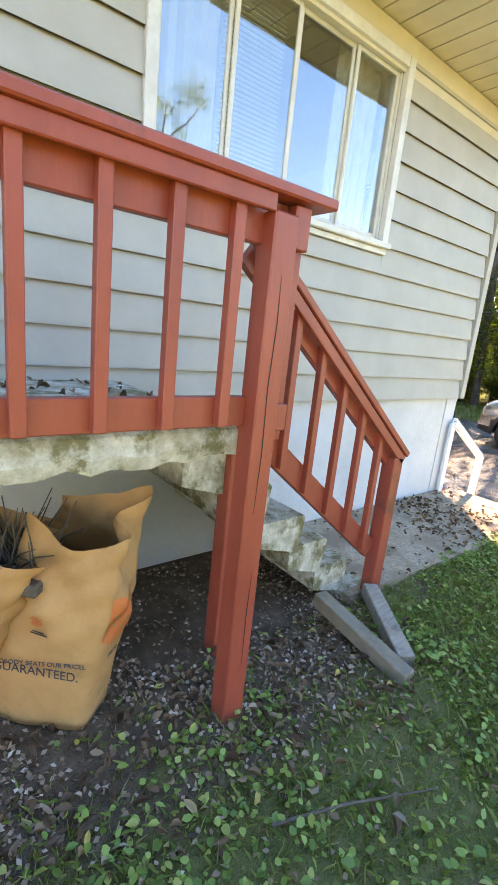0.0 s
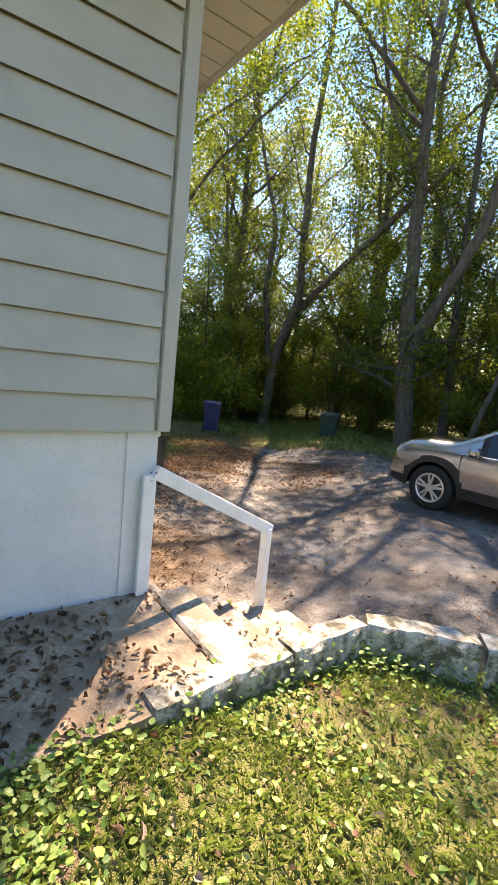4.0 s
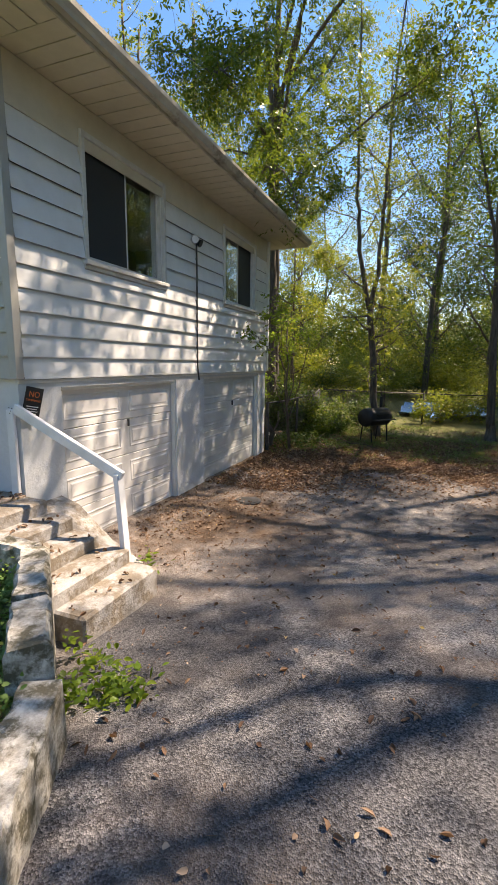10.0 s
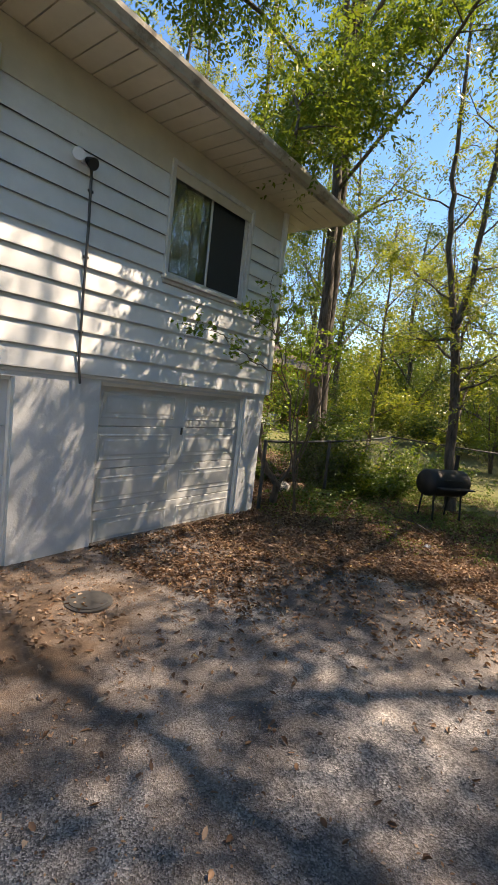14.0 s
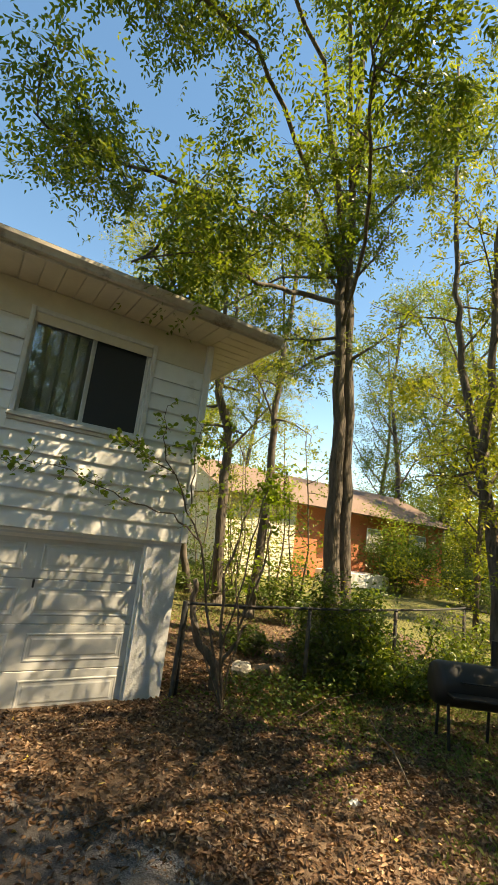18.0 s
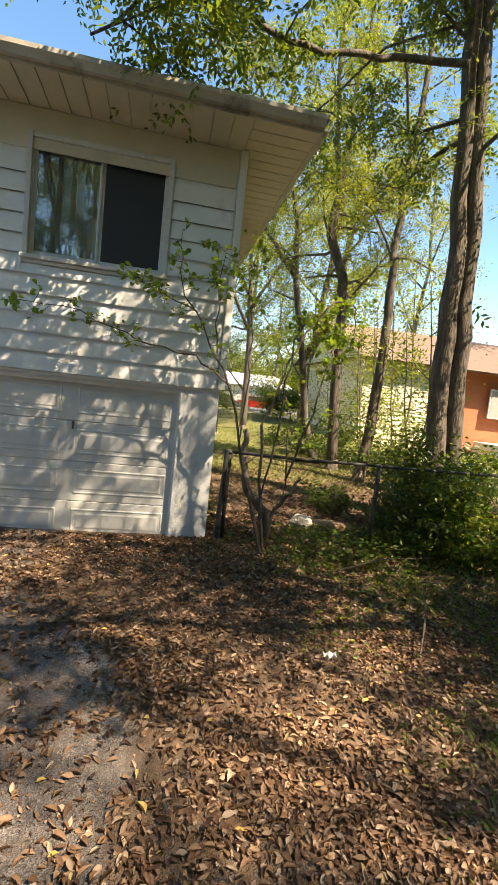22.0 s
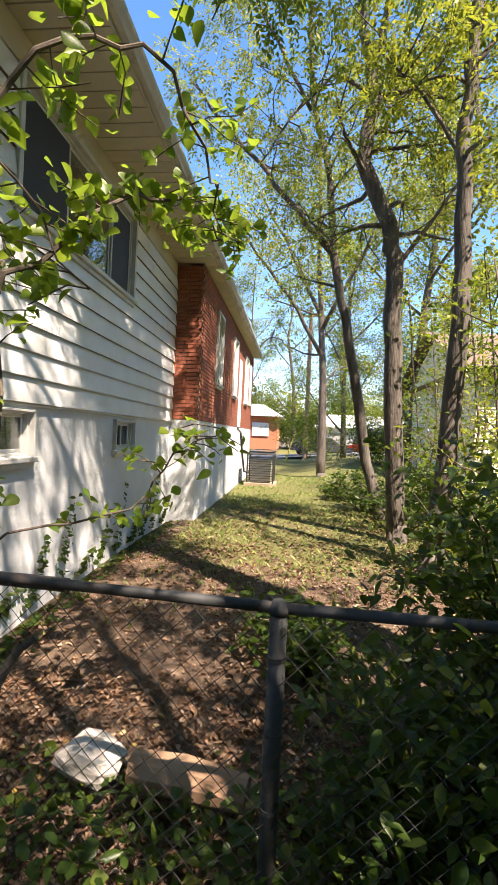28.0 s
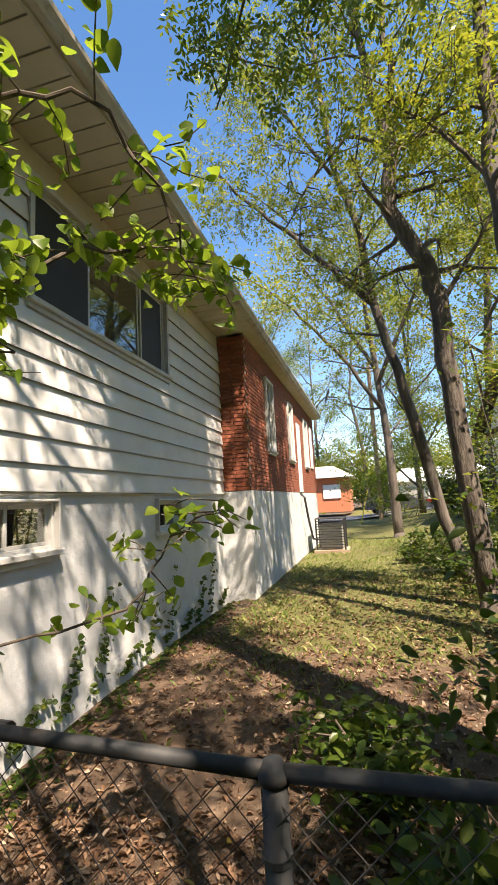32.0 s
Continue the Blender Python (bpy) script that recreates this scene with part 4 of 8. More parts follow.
for dx, dz in ((0, 0), (0.02, 0.03), (-0.015, 0.025), (0.012, -0.022)):
    part("screw", MB().tube([(-0.058, 0.04 + dx, 1.92 + dz), (-0.066, 0.04 + dx, 1.92 + dz)], 0.005, 6), DARKSTEEL, hr, "dark screw head")

# sign
sg = thing("warning_sign", (0.12, -0.03, 1.78), "black and orange no trespassing sign fixed to the wall corner", "sign")
SM = Matrix.Translation((0.10, -0.055, 1.98)) @ Euler((0.10, radians(12), radians(-4))).to_matrix().to_4x4()
part("board", MB().box((0, 0, 0), (0.19, 0.004, 0.30), 0.001, SM), BLACK, sg)


def text_part(name, txt, size, m, mat, parent, depth=0.0008):
    cu = bpy.data.curves.new(name, "FONT")
    cu.body, cu.size, cu.align_x, cu.extrude = txt, size, "CENTER", depth
    tmp = bpy.data.objects.new(name, cu)
    scene.collection.objects.link(tmp)
    me = bpy.data.meshes.new_from_object(tmp)
    bpy.data.objects.remove(tmp)
    me.materials.clear()
    me.materials.append(mat)
    me.transform(m)
    return part(name, me, mat, parent)


FACE_S = Euler((radians(90), 0, 0)).to_matrix().to_4x4()
text_part("lettering", "NO", 0.075, SM @ Matrix.Translation((0, -0.004, 0.06)) @ FACE_S, ORANGE, sg)
text_part("lettering", "TRESPASSING", 0.026, SM @ Matrix.Translation((0, -0.004, 0.02)) @ FACE_S, ORANGE, sg)
mb = MB()
for k in range(4):
    mb.box((0, -0.004, -0.03 - 0.022 * k), (0.13 - 0.02 * (k % 2), 0.001, 0.008), 0, SM)
part("lettering", mb, TRIM, sg)

# ---------- red stair rail, landing and steps ----------
ld = thing("stair_landing", (-0.6, 5.2, 2.2), "mossy chipped concrete landing and stair beside the house", "stair", kind="structure")
rnd = random.Random(5)
mb = MB()
top = 2.335
ys = [3.93 + 0.07 * i for i in range(45)]
vs, fs = [], []
for i, y in enumerate(ys):
    c = 0.012 * rnd.uniform(-1, 1)
    low = 2.215 + 0.018 * rnd.uniform(-1, 1)
    vs += [(-1.20 + c, y, low), (-1.215 + c, y, low + 0.05), (-1.20 + c, y, top - 0.012), (-1.185 + c, y, top), (0.0, y, top), (0.0, y, low)]
for i in range(len(ys) - 1):
    fs += [(6 * i + k, 6 * i + (k + 1) % 6, 6 * i + 6 + (k + 1) % 6, 6 * i + 6 + k) for k in range(6)]
fs += [tuple(range(6)), tuple(range(6 * (len(ys) - 1), 6 * len(ys)))]
part("landing_slab", MB().add(vs, fs), OLDCONC, ld)
NS = 6
RISE = (2.335 - 1.125) / (NS + 0.0)
for k in range(NS):
    zt = 2.335 - RISE * (k + 1) + RISE * 0.02
    y1 = 3.92 - 0.245 * k
    y0 = y1 - 0.245
    if k == NS - 1:
        y0 = y1 - 0.2
    lowa, lowb = zt - 0.24, zt - 0.20
    ox = -0.90 + 0.02 * math.sin(k * 2.2)
    prof = [(y1 + 0.06, zt), (y0 + 0.012, zt), (y0, zt - 0.012), (y0 + 0.012, zt - 0.10), (y0 + 0.035, max(1.0, lowb - 0.02)), (y1 + 0.06, max(1.0, lowa + 0.10))]
    mb = MB().prism(prof, ox, -0.004, 0)
    part("step", mb, OLDCONC, ld)
part("support_block", MB().box((-0.35, 6.2, 1.62), (0.65, 0.4, 1.14), 0.01), OLDCONC, ld)

sr = thing("stair_railing", (-1.2, 3.9, 1.1), "red painted timber railing along the landing and stair", "railing")
POST = (-1.27, 3.90)
part("post", MB().box((POST[0], POST[1], 2.06), (0.095, 0.105, 2.02), 0.006), REDWOOD, sr)
part("post", MB().box((-0.90, 3.71, 1.67), (0.09, 0.09, 1.28), 0.005), REDWOOD, sr)
part("post", MB().box((POST[0] + 0.06, POST[1] - 0.105, 2.70), (0.09, 0.062, 0.83), 0.005), REDWOOD, sr)
part("spacer_block", MB().box((POST[0] - 0.005, POST[1] - 0.085, 2.385), (0.05, 0.06, 0.10), 0.005), REDWOOD, sr)
part("spacer_block", MB().box((POST[0] - 0.005, POST[1] - 0.085, 3.04), (0.05, 0.07, 0.14), 0.005), REDWOOD, sr)
for pts in ([(-0.0482, 0.012, 2.02), (-0.0482, 0.004, 2.25), (-0.0482, 0.010, 2.5), (-0.0482, 0.0, 2.72), (-0.0482, 0.004, 2.88)], [(-0.0482, -0.014, 1.35), (-0.0482, -0.010, 1.6), (-0.0482, -0.016, 1.78)]):
    part("crack", MB().tube([(POST[0] + a, POST[1] + b, c) for a, b, c in pts], [0.0006] + [0.0022] * (len(pts) - 2) + [0.0005], 5), CARDARK, sr, "dark drying crack in the post")
part("cap_rail", MB().beam((-1.26, 3.69, 3.135), (-1.26, 6.9, 3.135), 0.15, 0.036, 0.006), REDWOOD, sr)
part("top_rail", MB().beam((-1.235, 3.85, 3.04), (-1.235, 6.9, 3.04), 0.04, 0.14, 0.004), REDWOOD, sr)
part("trim_board", MB().beam((-1.305, 3.95, 3.09), (-1.305, 6.9, 3.09), 0.022, 0.055, 0.004), REDWOOD, sr)
part("bottom_rail", MB().beam((-1.235, 3.95, 2.405), (-1.235, 6.9, 2.405), 0.04, 0.105, 0.004), REDWOOD, sr)
for k in range(14):
    y = 4.07 + 0.212 * k
    part("baluster", MB().box((-1.275, y, 2.735), (0.038, 0.04, 0.75), 0.003), REDWOOD, sr)
T0, T1 = Vector((-0.975, 3.79, 3.10)), Vector((-0.975, 2.455, 2.045))
SL = (T1 - T0).normalized()
UPN = Vector((0, SL.z, -SL.y))
if UPN.z < 0:
    UPN = -UPN
part("stair_cap_rail", MB().beam(T0, T1, 0.115, 0.036, 0.005, UPN), REDWOOD, sr)
part("stair_top_rail", MB().beam(T0 + Vector((0.01, 0.0, -0.100)), T1 + Vector((0.01, 0.04, -0.070)), 0.04, 0.125, 0.004, UPN), REDWOOD, sr)
part("stair_trim_board", MB().beam(T0 + Vector((-0.055, 0.02, -0.06)), T1 + Vector((-0.055, 0.06, -0.03)), 0.02, 0.05, 0.004, UPN), REDWOOD, sr)
part("stair_bottom_rail", MB().beam((-0.965, 3.77, 2.33), (-0.965, 2.62, 1.425), 0.04, 0.12, 0.004, UPN), REDWOOD, sr)
for k in range(6):
    y = 3.69 - 0.19 * k
    zt = 3.02 + (y - 3.79) * 0.788
    part("baluster", MB().box((-1.0, y, zt - 0.36), (0.036, 0.038, 0.74), 0.003), REDWOOD, sr)
part("newel_post", MB().box((-0.995, 2.565, 1.55), (0.09, 0.09, 0.98), 0.006), REDWOOD, sr)

for k, (a, b, w) in enumerate((((-0.97, 3.03, 1.20), (-1.61, 3.05, 1.11), 0.09), ((-1.03, 2.62, 1.168), (-1.53, 2.95, 1.112), 0.095))):
    mb = MB().beam(a, b, w, 0.085, 0.006)
    solid("timber_offcut", mb, GREYWOOD if k else AGEDWOOD_LAPSHADE, "grey weathered timber lying on the weeds" if k else "dark weathered timber lying beside the stair foot", "timber", group="timbers by the stair foot")


# paper bags of yard waste
def paper_bag(base, yaw, w, d, h, lean, seed, writing, full):
    """A sack with sharp upright folds, a caved-in mouth and a few large creases."""
    r = random.Random(seed)
    bag = thing("paper_bag", base, "open brown paper yard waste bag, creased and printed" if writing else "brown paper yard waste bag full of twigs", "bag", "yard waste bags")
    m = Matrix.Translation(base) @ Matrix.Rotation(yaw, 4, "Z")
    side, rows = 10, 26

    def skin(u, t):
        """u runs 0 to 4 round the four faces, t up."""
        k, q = int(u) % 4, u - int(u)
        c = [(-1, -1), (1, -1), (1, 1), (-1, 1), (-1, -1)]
        x = c[k][0] + (c[k + 1][0] - c[k][0]) * q
        y = c[k][1] + (c[k + 1][1] - c[k][1]) * q
        nx, ny = [(0, -1), (1, 0), (0, 1), (-1, 0)][k]
        arch = math.sin(math.pi * q)
        puff = 0.10 * arch * math.sin(math.pi * min(1.0, 0.15 + t * 1.05)) - (0.30 * arch ** 2 * smooth(0.62, 1.0, t) if k in (1, 3) else 0.0)
        crease = 0.034 * abs(math.sin(9.0 * t + 2.6 * q * 2 + seed + k)) * arch + 0.020 * abs(math.sin(17 * t - 5 * q + k * 2 + seed))
        crease *= 0.25 + 0.75 * smooth(0.30, 0.65, t)
        s = 1 + 0.05 * math.sin(math.pi * min(1.0, t * 1.2)) - 0.04 * t
        x = x * w / 2 * s + nx * (puff * w + crease)
        y = y * d / 2 * s + ny * (puff * d + crease)
        z = h * t * (1 + (0.07 * math.sin(2.3 * u + seed) - 0.05 * arch) * t ** 3)
        return m @ Vector((x + lean[0] * t ** 1.5, y + lean[1] * t ** 1.5, z))

    n = 4 * side
    mb = MB()
    for j in range(rows + 1):
        for i in range(n):
            mb.v.append(tuple(skin(i / side, j / rows)))
    for j in range(rows):
        for i in range(n):
            mb.f.append((j * n + i, j * n + (i + 1) % n, (j + 1) * n + (i + 1) % n, (j + 1) * n + i))
    mb.f.append(tuple(range(n))[::-1])
    part("paper_wall", mb, PAPER, bag, smooth=True)
    if writing:
        def on_face(k, u, t, lift):
            p = skin(k + u, t)
            ex = (skin(k + u + 0.04, t) - skin(k + u - 0.04, t)).normalized()
            ez = (skin(k + u, t + 0.04) - skin(k + u, t - 0.04)).normalized()
            nn = ex.cross(ez).normalized()
            ez = nn.cross(ex)
            return Matrix.Translation(p + nn * lift) @ Matrix((ex, ez, nn)).transposed().to_4x4()

        text_part("lettering", "NOBODY BEATS OUR PRICES.", 0.026, on_face(0, 0.52, 0.345, 0.012), BLUEPRINT, bag)
        text_part("lettering", "GUARANTEED.", 0.050, on_face(0, 0.50, 0.30, 0.012), BLUEPRINT, bag)
        text_part("lettering", "How", 0.034, on_face(1, 0.28, 0.36, 0.012), BLUEPRINT, bag)
        bars = MB()
        fm = on_face(0, 0.45, 0.52, 0.012)
        for dy, wd in ((0.0, 0.05), (-0.012, 0.07)):
            bars.box((0, dy, 0), (wd, 0.006, 0.001), 0.0, fm)
        part("small_print", bars, BLUEPRINT, bag, "small dark print")
        for k, u0, u1, t0, t1 in ((1, 0.08, 0.62, 0.42, 0.66), (0, 0.36, 0.48, 0.55, 0.60)):
            pm = MB()
            g = 9
            for i in range(g + 1):
                for j in range(g + 1):
                    uu, tt = u0 + (u1 - u0) * i / g, t0 + (t1 - t0) * j / g
                    if i in (0, g) or j in (0, g):
                        uu += 0.015 * math.sin(3 * i + 5 * j)
                    p = skin(k + uu, tt)
                    ex = skin(k + uu + 0.03, tt) - skin(k + uu - 0.03, tt)
                    ez = skin(k + uu, tt + 0.03) - skin(k + uu, tt - 0.03)
                    pm.v.append(tuple(p + ex.cross(ez).normalized() * 0.004))
            for i in range(g):
                for j in range(g):
                    if (i * 7 + j * 3) % 11 > 1:
                        a = i * (g + 1) + j
                        pm.f.append((a, a + g + 1, a + g + 2, a + 1))
            part("printed_patch", pm, ORANGE, bag, "worn orange printed patch")
    if full:
        mb = MB()
        for k in range(90):
            a, q = r.uniform(0, 6.28), r.uniform(0, 0.8)
            p = m @ Vector((math.cos(a) * w / 2 * q + lean[0], math.sin(a) * d / 2 * q + lean[1], h * 0.84))
            e = p + Vector((r.uniform(-0.16, 0.16), r.uniform(-0.16, 0.16), r.uniform(0.02, 0.26)))
            mb.tube([p, (p + e) / 2 + Vector((0, 0, 0.02)), e], [0.004, 0.003, 0.002], 4)
        tagged(part("twig_bundle", mb, TWIG, bag, "dry brown twigs sticking out"), kind="stuff")
        part("filling", MB().box((lean[0], lean[1], h * 0.80), (w * 0.86, d * 0.86, 0.05), 0.01, m), TWIG, bag)
    return bag


paper_bag((-0.82, 4.49, 1.085), radians(-134), 0.37, 0.26, 0.90, (0.16, 0.0), 3, True, False)
paper_bag((-0.588, 4.90, 1.085), radians(-134), 0.35, 0.24, 0.80, (0.36, 0.0), 8, False, True)

# ---------- floodlight and conduit on the garage wall ----------
fl = thing("flood_light", (3.32, -0.02, 4.12), "small black and white flood light with a grey conduit", "light")
part("mounting_plate", MB().box((3.28, -0.035, 4.16), (0.13, 0.03, 0.11), 0.01), WHITEWOOD, fl)
mb = MB().tube([(3.20, -0.05, 4.15), (3.14, -0.13, 4.13)], [0.03, 0.055], 14)
part("lamp_head", mb, WHITEWOOD, fl, "white lamp head")
mb = MB().tube([(3.28, -0.05, 4.15), (3.29, -0.14, 4.10)], [0.03, 0.055], 14)
part("lamp_head", mb, BLACK, fl, "black lamp head")
mb = MB().tube([(3.33, -0.045, 4.12), (3.34, -0.045, 3.6), (3.335, -0.045, 3.0), (3.34, -0.045, 2.3), (3.36, -0.06, 2.1)], 0.013, 8)
part("conduit", mb, DARKSTEEL, fl, "dark conduit pipe down the siding")
for z in (2.6, 3.3, 3.9):
    part("pipe_clip", MB().box((3.338, -0.04, z), (0.06, 0.012, 0.025), 0.003), STEEL, fl)

# ---------- brick wing ----------
BX, BY0, BY1, BZ = 7.05, 6.0, 15.2, 2.24
wing_f = solid("wall_wing_foundation", MB().box((BX - 0.3, (BY0 + BY1) / 2, 1.1), (0.6, BY1 - BY0, 2.28), 0.01), FOUND, "white painted foundation under the brick wing", "wall", "structure")
BWINS = [(7.45, 8.05, 3.05, 4.45), (9.9, 10.5, 3.05, 4.45), (12.6, 13.3, 3.05, 4.45)]
wing = wall_shell("wall_brick_wing", "x", BX - 0.012, -0.25, BY0 + 0.013, BY1, BZ, SOF + 0.02, BWINS, MORTAR, "red brick wing wall with white framed windows")
mb = MB().box((BX - 0.30, BY0 + 0.113, (BZ + SOF) / 2), (0.50, 0.2, SOF - BZ))
part("mortar_bed", mb, MORTAR, wing)
for i, r in enumerate(BWINS):
    window("window_%d" % (7 + i), "x", BX, 1, r, (1.0,), "narrow white framed window in the brick wall", casing=0.05)
for k, y in enumerate((11.4, 14.2)):
    solid("door_side" if k == 0 else "shutter", MB().box((BX + 0.02, y, 3.2 if k == 0 else 3.75), (0.04, 0.5, 1.9 if k == 0 else 1.4), 0.01), WHITEWOOD, "white panel on the brick wall", "panel", "structure")

# air conditioner
ac = thing("air_conditioner", (7.75, 12.3, 0.9), "dark framed outdoor air conditioner unit beside the brick wing", "air conditioner")
z0 = 0.62
part("base_pad", MB().box((7.72, 12.3, z0 - 0.05), (0.95, 0.95, 0.1), 0.01), CONC, ac)
for x in (7.33, 8.11):
    for y in (11.91, 12.69):
        part("corner_post", MB().box((x, y, z0 + 0.42), (0.045, 0.045, 0.84), 0.004), CARDARK, ac)
part("top_cover", MB().box((7.72, 12.3, z0 + 0.86), (0.84, 0.84, 0.03), 0.01), CARDARK, ac)
part("coil", MB().box((7.72, 12.3, z0 + 0.36), (0.62, 0.62, 0.70), 0.02), PIPEGREY, ac)
for k in range(11):
    part("slat", MB().box((7.72, 11.90, z0 + 0.07 + 0.072 * k), (0.74, 0.02, 0.02), 0.003), CARDARK, ac)
mb = MB().tube([(7.06, 11.3, 2.2), (7.16, 11.25, 2.1), (7.2, 11.5, 1.5), (7.25, 11.8, 0.95), (7.4, 12.0, 0.9)], 0.03, 8)
part("hose", mb, CARDARK, ac, "black insulated hose")

dish = thing("satellite_dish", (7.5, 14.0, 5.0), "dark satellite dish on the roof edge", "satellite dish")
mb = MB()
for j in range(4):
    for i in range(14):
        a, r = 2 * math.pi * i / 14, 0.28 * j / 3
        mb.v.append((7.72 + 0.5 * r * r + 0.35 * r * math.cos(a), 13.9 + r * math.sin(a), 5.42 + 0.95 * r * math.cos(a)))
for j in range(3):
    for i in range(14):
        mb.f.append((j * 14 + i, j * 14 + (i + 1) % 14, (j + 1) * 14 + (i + 1) % 14, (j + 1) * 14 + i))
part("reflector", mb, DARKSTEEL, dish)
part("arm", MB().tube([(7.3, 14.0, 5.02), (7.5, 14.0, 5.25), (7.72, 13.9, 5.4), (8.1, 13.8, 5.3)], 0.02, 6), DARKSTEEL, dish)

# ---------- chain-link fence ----------
fence = thing("chain_link_fence", (8.7, -0.1, 0.4), "grey chain-link fence with round top rail", "fence")
FLINE = [(6.78, 0.02), (8.68, -0.16), (10.6, -0.12), (13.2, 0.3), (14.4, -3.2), (15.0, -7.0), (14.4, -11.0)]
for k, (x, y) in enumerate(FLINE):
    g = float(low_z(np.array(x), np.array(y))) - 0.05
    h = 1.45 if k < 4 else 1.35
    p = part("post", MB().tube([(x, y, g), (x, y, h)], 0.026 if k == 0 else 0.03, 12), STEEL, fence, smooth=True)
    mb = MB().tube([(x, y, h), (x, y, h + 0.02), (x, y, h + 0.045)], [0.034, 0.036, 0.02], 12)
    part("post_cap", mb, STEEL, p, smooth=True)
    if k < 3:
        for zz in (0.55, 0.8, 1.05, 1.3):
            part("tie_band", MB().tube([(x, y, zz), (x, y, zz + 0.014)], 0.034, 10), STEEL, p)
for k, (a, b) in enumerate(zip(FLINE, FLINE[1:])):
    za, zb = (1.47 if k < 4 else 1.36), (1.47 if k < 3 else 1.36)
    mid_p = ((a[0] + b[0]) / 2, (a[1] + b[1]) / 2, (za + zb) / 2 - 0.012)
    part("top_rail", MB().tube([(*a, za), mid_p, (*b, zb)], 0.019, 10), STEEL, fence, smooth=True)
    L = math.hypot(b[0] - a[0], b[1] - a[1])
    sp = 0.078 if k < 2 else 0.12
    mb = MB()
    ux, uy = (b[0] - a[0]) / L, (b[1] - a[1]) / L
    H0, H1 = 0.42, 1.45
    m_ = int((L + (H1 - H0)) / sp)
    for s in (-1, 1):
        for q in range(m_):
            c = q * sp - (H1 - H0 if s > 0 else 0)
            t0, t1 = (max(0.0, -c), min(H1 - H0, L - c)) if s > 0 else (max(0.0, c - L), min(H1 - H0, c))
            if t1 - t0 < 0.03:
                continue
            e0, e1 = c + s * t0, c + s * t1
            off = 0.024 + 0.003 * s
            mb.tube([(a[0] + ux * e0 + uy * off, a[1] + uy * e0 - ux * off, H0 + t0), (a[0] + ux * e1 + uy * off, a[1] + uy * e1 - ux * off, H0 + t1)], 0.0016 if k < 2 else 0.0022, 3, False)
    ob = part("wire_mesh", mb.data("wire_mesh", STEEL, fix=False), STEEL, fence, "rusty grey diamond wire")
    tagged(ob, kind="stuff")
part("gate_bar", MB().tube([(6.70, -0.04, 0.35), (6.735, -0.02, 1.5)], 0.03, 10), STEEL, fence, "leaning grey gate pipe")
part("gate_bar", MB().tube([(7.55, -0.02, 1.44), (7.9, -0.05, 1.445)], 0.026, 10), DARKSTEEL, fence)


